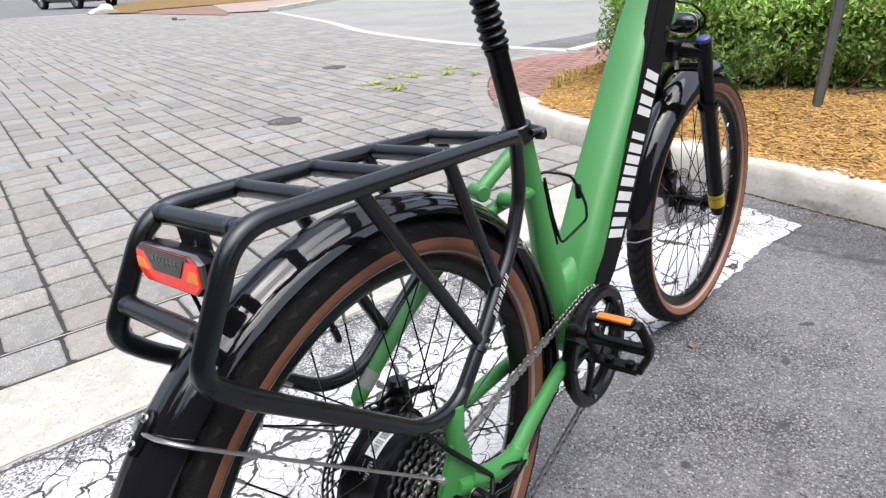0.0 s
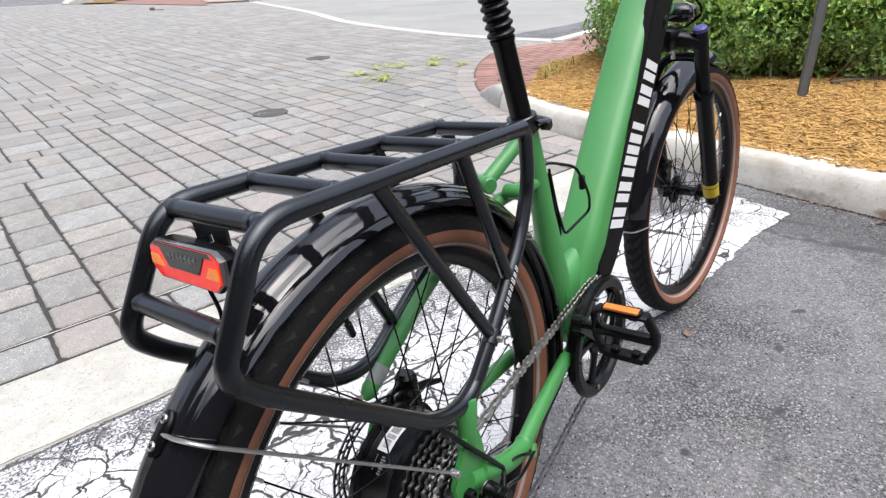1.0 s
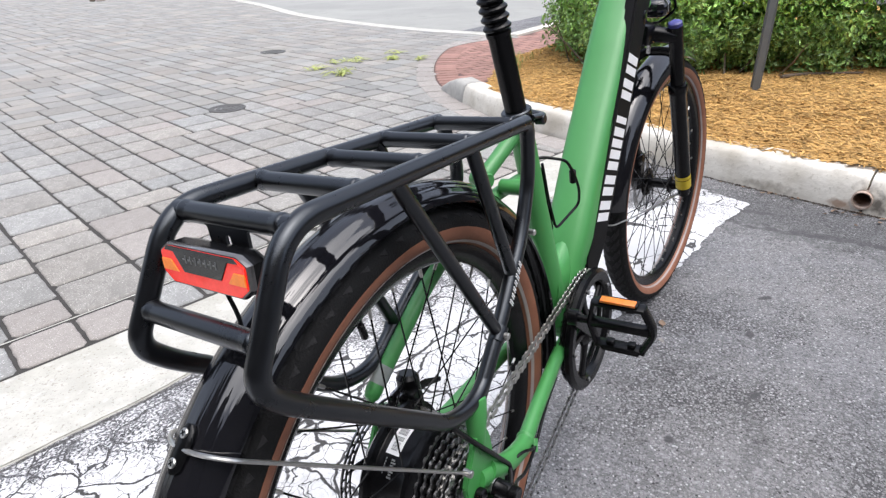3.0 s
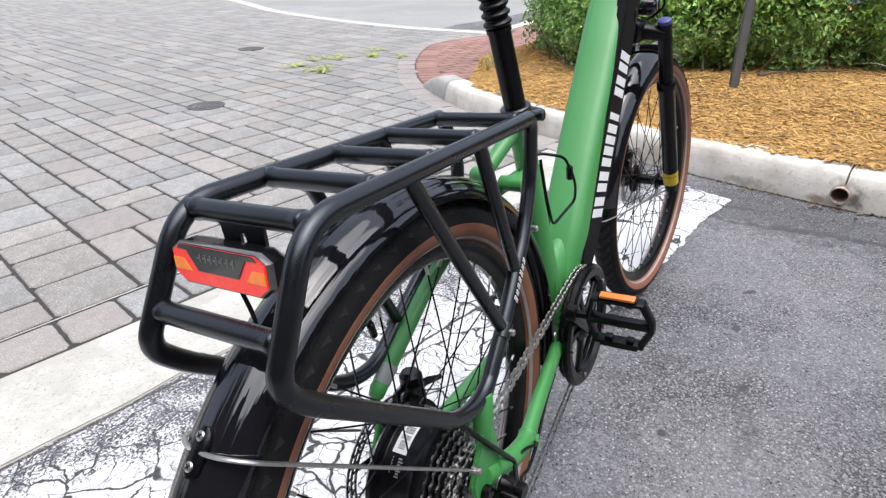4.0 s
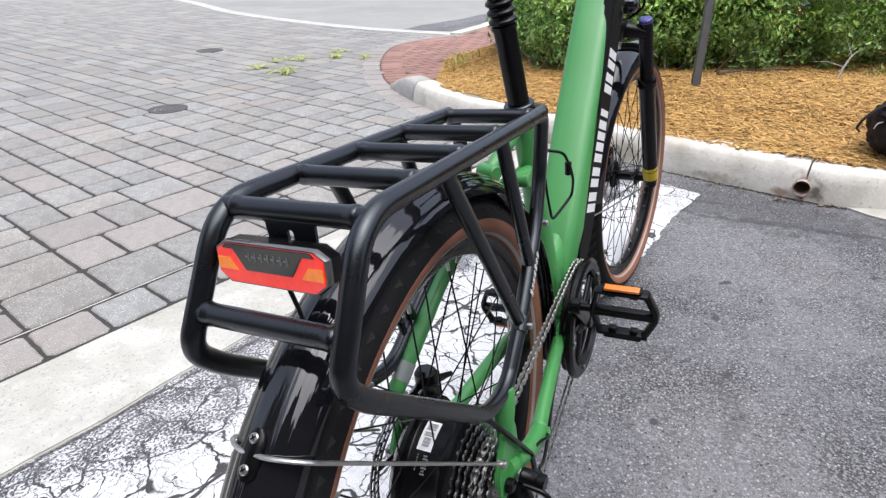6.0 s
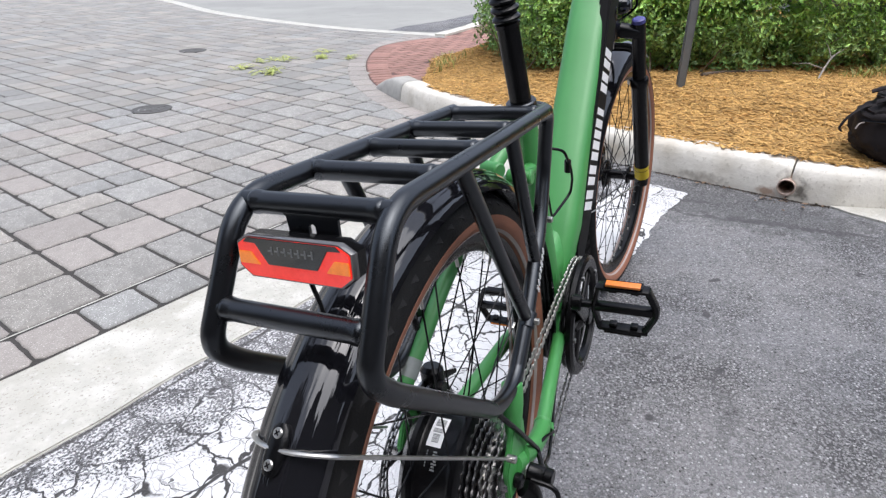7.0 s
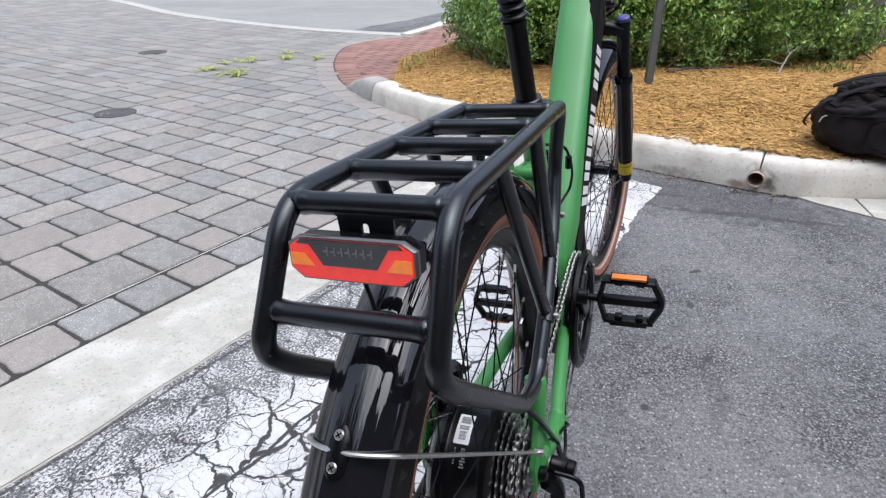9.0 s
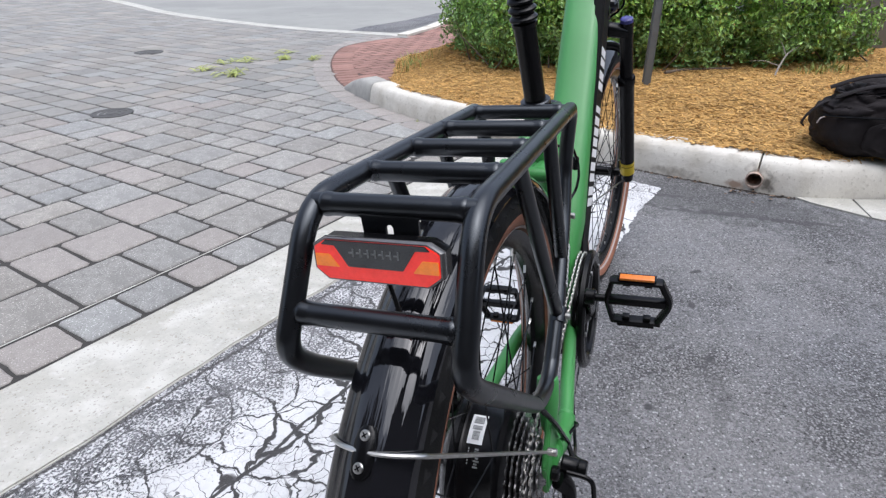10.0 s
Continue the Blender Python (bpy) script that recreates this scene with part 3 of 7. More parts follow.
def kerb_piece(name, i0, i1, material, label, rise=None, line=KERB_LINE, profile=K_PROFILE):
    bm = bmesh.new()
    rings = []
    steps = [k / 2 for k in range(2 * i0, 2 * i1 + 1)]
    for f in steps:
        i = int(f)
        w = f - i
        p = line[i] if w == 0 else line[i] * (1 - w) + line[i + 1] * w
        nrm = side(i, line) if w == 0 else (side(i, line) + side(i + 1, line)).normalized()
        e = (0.004 if f in (steps[0], steps[-1]) else 0.0)
        k = rise(f) if rise else 1.0
        ring = []
        for n, z in profile:
            zz = z * k if z > 0 else z
            wob = 0.004 * noise.noise(Vector((p.x * 6 + n * 20, p.y * 6, z * 20)))
            ring.append(bm.verts.new(p + nrm * (n + wob + (e if n < 0.08 else -e)) + Vector((0, 0, zz - (e if z > 0.1 else 0) + wob * (z > 0.05)))))
        rings.append(ring)
    t0 = (line[i0 + 1] - line[i0]).normalized()
    t1 = (line[i1] - line[i1 - 1]).normalized()
    for v in rings[0]:
        v.co += t0 * 0.0035
    for v in rings[-1]:
        v.co -= t1 * 0.0035
    for A, B in zip(rings, rings[1:]):
        for k in range(len(A) - 1):
            bm.faces.new((A[k], A[k + 1], B[k + 1], B[k]))
    bm.faces.new(rings[0])
    bm.faces.new(rings[-1])
    bmesh.ops.recalc_face_normals(bm, faces=bm.faces[:])
    return tagged(part(name, bm, material, None, label), kind="structure")


kerb_end = kerb_piece("kerb_end", 0, 17, KERBOLD, "weathered grey concrete kerb end, ramped down", rise=lambda f: 0.2 + 0.8 * min(1, f / 12) ** 0.8)
kerb_long = kerb_piece("kerb", 17, 70, KERB, "white-washed worn concrete kerb with a drain hole")
kerb_right = kerb_piece("kerb_run", 70, 120, KERB, "white-washed worn concrete kerb run")

# drain pipe through the kerb beside the joint
pj = KERB_LINE[69].lerp(KERB_LINE[70], 0.7)
pn = side(70)
drain = part("drain_pipe", tube([pj + pn * -0.006 + Vector((0, 0, 0.052)), pj + pn * 0.16 + Vector((0, 0, 0.058))], 0.036, 24), CLAY, None)
blot(KERB, [
    (tuple(pj + Vector((0.035, -0.045, 0.05))), (0.035, 0.03, 0.055), -55, (0.07, 0.06, 0.05), 0.85),   # grime round the pipe
    (tuple(pj + Vector((0.0, 0.0, 0.12))), (0.028, 0.06, 0.05), 35, (0.16, 0.13, 0.10), 0.7),
    (tuple(pj + Vector((-0.04, 0.05, 0.02))), (0.06, 0.03, 0.025), -55, (0.24, 0.13, 0.07), 0.75),   # rust
    ((1.08, 3.02, 0.03), (0.16, 0.04, 0.05), -57, (0.33, 0.29, 0.23), 0.7),
    ((1.33, 2.64, 0.06), (0.10, 0.05, 0.05), -57, (0.36, 0.31, 0.24), 0.6),
    ((1.58, 2.29, 0.02), (0.13, 0.03, 0.03), -56, (0.27, 0.24, 0.20), 0.7),
    ((2.02, 1.72, 0.03), (0.12, 0.03, 0.04), -48, (0.30, 0.26, 0.21), 0.7)])
cut = new("cutter", mesh_of("cutter", tube([pj + pn * -0.08 + Vector((0, 0, 0.052)), pj + pn * 0.13 + Vector((0, 0, 0.058))], 0.0365, 24), CLAY))
hole = new("cutter", mesh_of("cutter", tube([pj + pn * -0.08 + Vector((0, 0, 0.052)), pj + pn * 0.13 + Vector((0, 0, 0.058))], 0.031, 24), CLAY))


def carve(ob, tool):
    md = ob.modifiers.new("cut", "BOOLEAN")
    md.operation, md.object, md.solver = "DIFFERENCE", tool, "EXACT"
    dg = bpy.context.evaluated_depsgraph_get()
    me = bpy.data.meshes.new_from_object(ob.evaluated_get(dg))
    ob.modifiers.clear()
    ob.data = me
    shade(me, True, 35)


carve(kerb_long, cut)
carve(kerb_right, cut)
carve(drain, hole)
for o in (cut, hole):
    bpy.data.objects.remove(o)
tagged(drain, "round clay drain pipe end in the kerb face", "drain pipe")

# flush concrete strip beside the pavers
for k, (s0, s1) in enumerate([(-7.0, -4.2), (-4.195, -1.9), (-1.895, 2.0)]):
    nseg = int((s1 - s0) / 0.05)
    wob = [(s0 + (s1 - s0) * q / nseg, 0.006 * noise.noise(Vector((q * 0.31, k * 7, 0))) + 0.003 * noise.noise(Vector((q * 0.9, k * 7, 4)))) for q in range(nseg + 1)]
    bm2 = prism(bmesh.new(), [band(s, -0.378 + 0.020 * min(1.0, max(0.0, (s + 0.40) / 0.45)) + 1.5 * w) for s, w in wob] + [band(s, -0.031 + 0.4 * w) for s, w in wob[::-1]], -0.05, 0.010, axis="z")
    bmesh.ops.bevel(bm2, geom=[e for e in bm2.edges if all(v.co.z > 0 for v in e.verts)], offset=0.004, segments=2, affect="EDGES")
    tagged(part("concrete_strip", bm2, CONCRETE, None, "flush pale concrete edging strip beside the pavers"), kind="structure")

# white paint on the asphalt, with ragged edges; its own axes run along and across the strip
paint_bm = bmesh.new()
outline = []


def to_band(x, y):
    d = Vector((x, y, 0)) - B0
    return d.dot(BU), -d.dot(BV) - 0.37


corners = [to_band(-2.6, -0.9), to_band(-1.4, -0.45), to_band(0.10, 1.02), to_band(0.28, 1.215), to_band(0.45, 1.355), to_band(0.635, 1.485), to_band(0.93, 1.73), to_band(1.15, 1.945), to_band(1.425, 2.15), to_band(1.33, 2.33), to_band(0.90, 2.83), to_band(0.84, 2.72), (-3.0, 0.012)]
for i, c in enumerate(corners):
    d = corners[(i + 1) % len(corners)]
    L = math.dist(c, d)
    m_ = max(2, int(L / 0.012)) if i in range(2, 10) else max(2, int(L / 0.05))
    for k in range(m_):
        t = k / m_
        x, y = c[0] * (1 - t) + d[0] * t, c[1] * (1 - t) + d[1] * t
        q = Vector((x * 22, y * 22, 3))
        outline.append((x + 0.014 * noise.noise(q) + 0.006 * noise.noise(q * 4), y + 0.014 * noise.noise(q + Vector((9, 0, 0))) + 0.006 * noise.noise(q * 4 + Vector((5, 0, 0)))))
paint_f = paint_bm.faces.new([paint_bm.verts.new((x, y, 0)) for x, y in outline])
bmesh.ops.triangulate(paint_bm, faces=[paint_f])
for f in paint_bm.faces:
    f.normal_update()
    if f.normal.z > 0:
        f.normal_flip()
white_paint = part("painted_area", paint_bm, PAINT, None, smooth=False)
white_paint.matrix_world = Matrix(((BU.x, -BV.x, 0, B0.x + 0.37 * -BV.x), (BU.y, -BV.y, 0, B0.y + 0.37 * -BV.y), (0, 0, -1, 0.004), (0, 0, 0, 1)))
tagged(white_paint, "crazed worn white road paint on asphalt", kind="structure")

# far road, its flush white edge line, kerbs and walks
EDGE = [(1.62, 7.52), (0.30, 8.92), (-1.32, 11.6), (-2.60, 14.9), (-5.2, 20.6)]
road = tagged(sheet("road", [(1.62, 7.52), (2.2, 8.2), (3.2, 9.7), (6, 14), (60, 60), (40, 120), (-2, 42), (-4.0, 28), (-4.9, 21.4), *EDGE[::-1][:-1]], 0.004, FARROAD), "pale worn road surface", kind="structure")


def ribbon(name, line, w, z, material, label, thick=0.05):
    bm = bmesh.new()
    pts = [Vector((*p, 0)) for p in line]
    A, B = [], []
    for i, p in enumerate(pts):
        nn = side(i, pts)
        A.append((p.x, p.y))
        B.append((p.x + nn.x * w, p.y + nn.y * w))
    prism(bm, A + B[::-1], z - thick, z, axis="z")
    bmesh.ops.triangulate(bm, faces=[f for f in bm.faces if len(f.verts) > 4])
    return tagged(part(name, bm, material, None, label, smooth=False), kind="structure")


ribbon("edge_line", [(p.x, p.y) for p in spline([(*p, 0) for p in EDGE], 5)], -0.22, 0.016, CONCRETE, "flush white concrete edge line of the road")
FAR_KERB = [Vector((1.62, 7.56, 0)), Vector((1.88, 7.85, 0)), Vector((2.2, 8.22, 0)), Vector((3.2, 9.72, 0)), Vector((6.0, 14.0, 0)), Vector((12.0, 23.0, 0))]
ribbon("road_kerb", [(p.x, p.y) for p in FAR_KERB], -0.14, 0.04, KERB, "white concrete kerb along the road", 0.10)
ribbon("far_kerb", [(-5.0, 20.9), (-4.7, 23.5), (-3.9, 27.5), (-1.5, 42)], 0.3, 0.14, CONCRETE, "pale concrete kerb across the road", 0.2)
tagged(sheet("pink_walk", [(-5.4, 20.95), (-5.0, 23.5), (-4.2, 27.5), (-1.8, 42), (-4.5, 48), (-7.0, 31.5), (-9.7, 28.6), (-6.6, 20.9)], 0.05, PINK), "pinkish concrete walk across the road", kind="structure")
tagged(sheet("brick_walk", [(-6.3, 19.75), (-6.59, 20.9), (-9.69, 28.6), (-11.7, 25.9), (-10.9, 23.95)], 0.03, FARBRICK), "faded red brick corner of the far walk", kind="structure")
tagged(sheet("planting_bed", [(-11.0, 24.2), (-11.75, 25.95), (-9.8, 28.75), (-7.1, 31.6), (-5.0, 48), (-21.4, 60), (-18.5, 38), (-12.5, 24.8)], 0.06, FARBED), "brown mulch bed across the drive", kind="structure")
tagged(sheet("parking_bay", [(-13.2, 26.0), (-18.7, 37.7), (-22, 62), (-60, 90), (-90, 60), (-40, 22)], 0.005, ASPHALT), "dark asphalt parking bay", kind="structure")
ribbon("bay_edge", [(-13.2, 26.2), (-18, 25.6), (-40, 22)], -0.25, 0.012, CONCRETE, "pale concrete edge of the parking bay")
nose = bmesh.new()
sweep(nose, [Vector((-12.7, 25.2, 0.0)), Vector((-13.2, 25.9, 0)), Vector((-14.4, 28.4, 0)), Vector((-17.6, 35, 0))], [(0.20, 0.5), (0.24, 0.6), (0.22, 0.4), (0.2, 0.35)], 10, ref=(0, 0, 1))
tagged(part("kerb_nose", nose, CONCRETE, None, "rounded white concrete kerb nose"), kind="structure")

tagged(sheet("damp_patch", [(1.75, 7.95), (1.15, 8.35), (1.5, 8.75), (2.2, 9.3), (3.0, 10.2), (3.25, 10.0), (2.3, 8.6)], 0.007, ASPHALT), "dark damp patch on the road", kind="structure")

# brick apron and mulch outlines
APRON = [(p.x, p.y) for p in spline([(0.47, 4.62, 0), (0.45, 5.15, 0), (0.55, 6.0, 0), (0.80, 6.82, 0), (1.18, 7.22, 0), (1.60, 7.42, 0)], 6)]
APRON_POLY = APRON + [(2.15, 8.05), (2.6, 8.7), (4.5, 8.7), (2.3, 6.5), (1.80, 5.95), (1.14, 5.75), (0.93, 5.05), (0.74, 4.52)]
sheet_b = tagged(sheet("brick_apron", APRON_POLY, 0.0135, MORTAR), "red brick apron at the end of the island", kind="structure")
MULCH_POLY = [tuple((KERB_LINE[i] + side(i) * 0.085)[:2]) for i in range(4, 121, 2)] + [(9, 4), (9, 9), (4.4, 8.6), (2.3, 6.5), (1.80, 5.95), (1.14, 5.75), (0.93, 5.05), (0.74, 4.52)]


def kerb_gap(x, y):
    """Distance to the kerb's line, to shape the bed."""
    return min(math.hypot(x - p.x, y - p.y) for p in KERB_LINE[::3])


BED_EDGE = [(0.55, 4.35), (0.74, 4.52), (0.93, 5.05), (1.14, 5.75), (1.80, 5.95), (2.3, 6.5)]


def mathutils_near(p, a, b):
    """The nearest point to p on the stretch from a to b."""
    t = max(0.0, min(1.0, (p - a).dot(b - a) / (b - a).length_squared))
    return a + (b - a) * t


def bed_z(x, y):
    d = max(0.0, kerb_gap(x, y) - 0.16)
    z = 0.150 + 0.08 * min(1, d / 0.9)
    if y > 4.0:
        gap = min((Vector((x, y)) - mathutils_near(Vector((x, y)), Vector(a), Vector(b))).length for a, b in zip(BED_EDGE, BED_EDGE[1:]))
        z = 0.03 + (z - 0.03) * min(1.0, gap / 0.55)
    return z + 0.02 * noise.noise(Vector((x * 2.3, y * 2.3, 0))) + 0.008 * noise.noise(Vector((x * 9, y * 9, 1)))


step = 0.05
gv, gf, idx = [], [], {}
for ix in range(int((6.0 - 0.5) / step)):
    for iy in range(int((7.2 - 0.9) / step)):
        x, y = 0.5 + ix * step, 0.9 + iy * step
        if inside((x, y), MULCH_POLY):
            idx[ix, iy] = len(gv)
            gv.append((x, y, bed_z(x, y)))
for (ix, iy), a in idx.items():
    q = [idx.get(k) for k in ((ix + 1, iy), (ix + 1, iy + 1), (ix, iy + 1))]
    if None not in q:
        gf.append((a, *q))
mulch_bed = tagged(pydata("mulch_bed", gv, gf, MULCH, smooth=True), "golden brown wood-chip mulch bed inside the kerb", kind="structure")

# gutter slab in front of the kerb
slab = prism(bmesh.new(), [(1.90, 1.866), (1.918, 1.786), (1.968, 1.686), (2.005, 1.603), (2.108, 1.772)], -0.04, 0.008, axis="z")
tagged(part("gutter_slab", slab, CONCRETE, None, "pale concrete gutter slab before the kerb", smooth=False), kind="structure")
slab = prism(bmesh.new(), [(2.012, 1.597), (2.04, 1.556), (2.3, 1.40), (2.9, 1.22), (3.6, 1.1), (3.6, 1.37), (2.70, 1.59), (2.2, 1.735), (2.117, 1.766)], -0.04, 0.007, axis="z")
tagged(part("gutter_slab", slab, CONCRETE, None, "pale concrete gutter slab before the kerb", smooth=False), kind="structure")

# unseen walls behind the camera and beyond the hedge, added to darken reflections
WALL = mat("plain_wall", (0.065, 0.064, 0.06), (0.045, 0.044, 0.04), 0.8, 0.9, 0, bump=0.2, bscale=30)
for nm_, lo_, hi_ in (("building_wall_south", (-8, -8.4, 0), (9, -8.0, 10.5)), ("building_wall_west", (-8.4, -8.0, 0), (-8.0, 0.5, 10.0)), ("building_wall_east", (9.0, -9.4, 0), (9.4, 26, 3.0))):
    tagged(part(nm_, box(bmesh.new(), lo_, hi_, 0.01), WALL, None, "plain dark wall added out of view to darken reflections", smooth=False), kind="structure")

# ---- the bicycle ----
HEAD, TIP = radians(50.8), radians(5.5)
bf = Vector((math.cos(HEAD), math.sin(HEAD), 0))
br = Vector((math.sin(HEAD), -math.cos(HEAD), 0))
b_up = br * -math.sin(TIP) + Vector((0, 0, math.cos(TIP)))
b_left = b_up.cross(bf)
bike = new("electric_bicycle")
bike.matrix_world = Matrix(((bf.x, b_left.x, b_up.x, -0.153), (bf.y, b_left.y, b_up.y, 0.451), (bf.z, b_left.z, b_up.z, 0.0), (0, 0, 0, 1)))
tagged(bike, "green step-through electric bicycle leaning on asphalt, black rack", "bicycle")


def P(a, r, h):
    """Along the bicycle, to its right, up from its contact line."""
    return Vector((a, -r, h))


HUB = P(0.183, 0, 0.364)
BB = P(0.66, 0, 0.327)


def stub(name, a, b, rad, material, parent, label="", seg=14, bevel=0.0):
    a, b = Vector(a), Vector(b)
    if bevel:
        d = (b - a).normalized() * bevel
        return part(name, tube([a, a + d, b - d, b], [rad - bevel, rad, rad, rad - bevel], seg), material, parent, label)
    return part(name, tube([a, b], rad, seg), material, parent, label)


# -- wheels
def wheel(name, basis, parent, label, k=1.0):
    """Tyre with tan side wall, rim, spokes and nipples; the axle runs along y. k: size against a 0.363 m tyre."""
    def prof(*pairs):
        return [(r * k, o) for r, o in pairs]
    rim = part(name, lathe(bmesh.new(), prof((0.301, 0.0150), (0.3105, 0.0168), (0.3118, 0.0125), (0.308, 0.009), (0.308, -0.009), (0.3118, -0.0125), (0.3105, -0.0168), (0.301, -0.0150), (0.2895, -0.009), (0.2855, -0.004), (0.2855, 0.004), (0.2895, 0.009)), 96, ring=True), MATT, parent, label)
    rim.matrix_basis = basis
    crown = []
    for q in range(17):
        a = math.pi * (q / 16) - math.pi / 2
        crown.append((0.3330 + 0.0285 * max(0, math.cos(a)) ** 0.8, 0.0312 * math.sin(a)))
    part("tyre", lathe(bmesh.new(), prof((0.3335, -0.0309), *[(r, o) for r, o in crown if r > 0.3345], (0.3335, 0.0309), (0.331, 0.020), (0.331, -0.020)), 96, ring=True), RUBBER, rim, "worn black rubber tyre with block tread")
    for s in (-1, 1):
        part("side_wall", lathe(bmesh.new(), prof((0.3108, s * 0.0162), (0.3145, s * 0.0215), (0.319, s * 0.0262), (0.326, s * 0.0298), (0.3342, s * 0.0313), (0.3342, s * 0.0272), (0.326, s * 0.0262), (0.319, s * 0.0225), (0.3108, s * 0.0130)), 96, ring=True), TAN, rim, "tan tyre side wall")
        part("reflective_stripe", lathe(bmesh.new(), prof((0.3135, s * 0.0208), (0.3168, s * 0.0246), (0.3168, s * 0.0256), (0.3135, s * 0.0218)), 96, ring=True), REFLECT, rim, "thin grey reflective stripe")
    knob = bmesh.new()
    for q in range(72):
        for s in (-1, 1):
            a = 2 * math.pi * (q + 0.25 * (s > 0)) / 72
            for y_, x_, tz, sy in ((0.0105, 0.3590, 17, 0.0058), (0.0215, 0.3520, 42, 0.0060)):
                m = Matrix.Rotation(-a - (0.04 if y_ > 0.02 else 0), 4, "Y") @ Matrix.Translation((x_ * k, s * y_, 0)) @ Matrix.Rotation(s * radians(tz), 4, "Z") @ Matrix.Rotation(radians(32 * s), 4, "X")
                box(knob, (-0.004, -sy, -0.0100), (0.0019, sy, 0.0100), 0.0, m)
            if s > 0:
                m2 = Matrix.Rotation(-a, 4, "Y") @ Matrix.Translation((0.3610 * k, 0, 0)) @ Matrix.Rotation(radians(35), 4, "X")
                box(knob, (-0.004, -0.0032, -0.009), (0.0018, 0.0032, 0.009), 0, m2)
    tagged(part("tread", knob, TREAD, rim, smooth=False), kind="stuff")
    return rim


def axle_basis(centre, yaw, lean):
    """A wheel's place, its axle turned a little from the bicycle's own y axis."""
    return Matrix.Translation(centre) @ Vector((0, 1, 0)).rotation_difference(Vector((-yaw, 1, -lean))).to_matrix().to_4x4()


def spokes(rim, hub_r, half, n=36, k=1.0):
    for q in range(n):
        s = 1 if q % 2 else -1
        t = 1 if (q // 2) % 2 else -1
        a = 2 * math.pi * q / n
        b = a + t * radians(36 if hub_r > 0.05 else 62)
        p0 = Vector((hub_r * math.cos(b), s * half, hub_r * math.sin(b)))
        p1 = Vector((0.2875 * k * math.cos(a), s * 0.003, 0.2875 * k * math.sin(a)))
        part("spoke", tube([p0, p1], 0.00115, 5), MATT, rim)
        d = (p0 - p1).normalized()
        part("nipple", tube([p1 - d * 0.003, p1 + d * 0.013], 0.0022, 6), STEEL, rim, "bright spoke nipple")


rear = wheel("rear_wheel", axle_basis(HUB, 0.0267, -0.0113), bike, "rear wheel with black rim, tan-wall tyre and hub motor")
spokes(rear, 0.086, 0.024)
vd = Vector((math.cos(radians(103.5)), 0, math.sin(radians(103.5))))
part("valve", tube([vd * 0.288, vd * 0.277, vd * 0.276, vd * 0.259, vd * 0.257], [0.0035, 0.0035, 0.0045, 0.0042, 0.003], 10), MATT, rear, "black valve stem with cap")
part("hub_motor", lathe(bmesh.new(), [(0.03, 0.052), (0.075, 0.046), (0.086, 0.038), (0.0915, 0.034), (0.0915, 0.028), (0.084, 0.024), (0.0825, 0.021), (0.0825, -0.017), (0.084, -0.021), (0.0915, -0.025), (0.0915, -0.031), (0.086, -0.035), (0.055, -0.041), (0.03, -0.046)], 64), MATT, rear, "black hub motor shell")
lab = lathe(bmesh.new(), [(0.0830, -0.0035), (0.0830, 0.0160)], 180)
bmesh.ops.delete(lab, geom=[f for f in lab.faces if not (radians(93) < math.atan2(f.calc_center_median().z, f.calc_center_median().x) < radians(121.6)) or len(f.verts) > 4], context="FACES")
part("motor_label", lab, WHITEPRINT, rear, "white printed label with dark bars")
bars = bmesh.new()
for k in range(22):
    if k in (7, 8, 13):
        continue
    a = radians(97 + k * 1.0)
    m = Matrix.Rotation(-a, 4, "Y") @ Matrix.Translation((0.0831, 0.0062, 0))
    w_ = 0.0062 if k < 14 else 0.0045
    box(bars, (0, -w_, -0.0003 - 0.00025 * (k % 3 == 0)), (0.0004, w_, 0.0003), 0, m)
part("label_bars", bars, GREYPRINT, rear, "dark print bars", smooth=False)
prt = bmesh.new()
for k, (w0, w1) in enumerate([(0.001, 0.006), (-0.001, 0.006), (0.001, 0.006), (0.000, 0.004), (-0.001, 0.006), (0.001, 0.005), (0.000, 0.006)]):
    a = radians(126 + k * 2.4)
    m = Matrix.Rotation(-a, 4, "Y") @ Matrix.Translation((0.0827, 0, 0))
    box(prt, (0, w0 - 0.002, -0.0011), (0.0004, w1 - 0.002, 0.0011), 0, m)
    if k < 6:
        box(prt, (0, 0.0108, -0.0011), (0.0004, 0.0122, 0.0011), 0, m)
part("motor_print", prt, GREYPRINT, rear, "grey print bars on the motor", smooth=False)
# cassette: seven sprockets with teeth, on the right (-y)
for k in range(7):
    r0 = 0.029 + 0.0080 * (6 - k) * 1.05
    y = -0.036 - 0.0052 * k
    teeth = 14 + 3 * (6 - k)
    outline = []
    for j in range(teeth * 4):
        a = 2 * math.pi * j / (teeth * 4)
        rr = r0 + (0.0035 if j % 4 in (1, 2) else 0.0)
        outline.append((rr * math.cos(a), rr * math.sin(a)))
    part("sprocket", prism(bmesh.new(), outline, y - 0.0009, y + 0.0009), DARKSTEEL, rear, "steel sprocket with fine teeth", smooth=False)
part("lock_ring", lathe(bmesh.new(), [(0.008, -0.078), (0.016, -0.076), (0.018, -0.070), (0.018, -0.052)], 24), DARKSTEEL, rear)


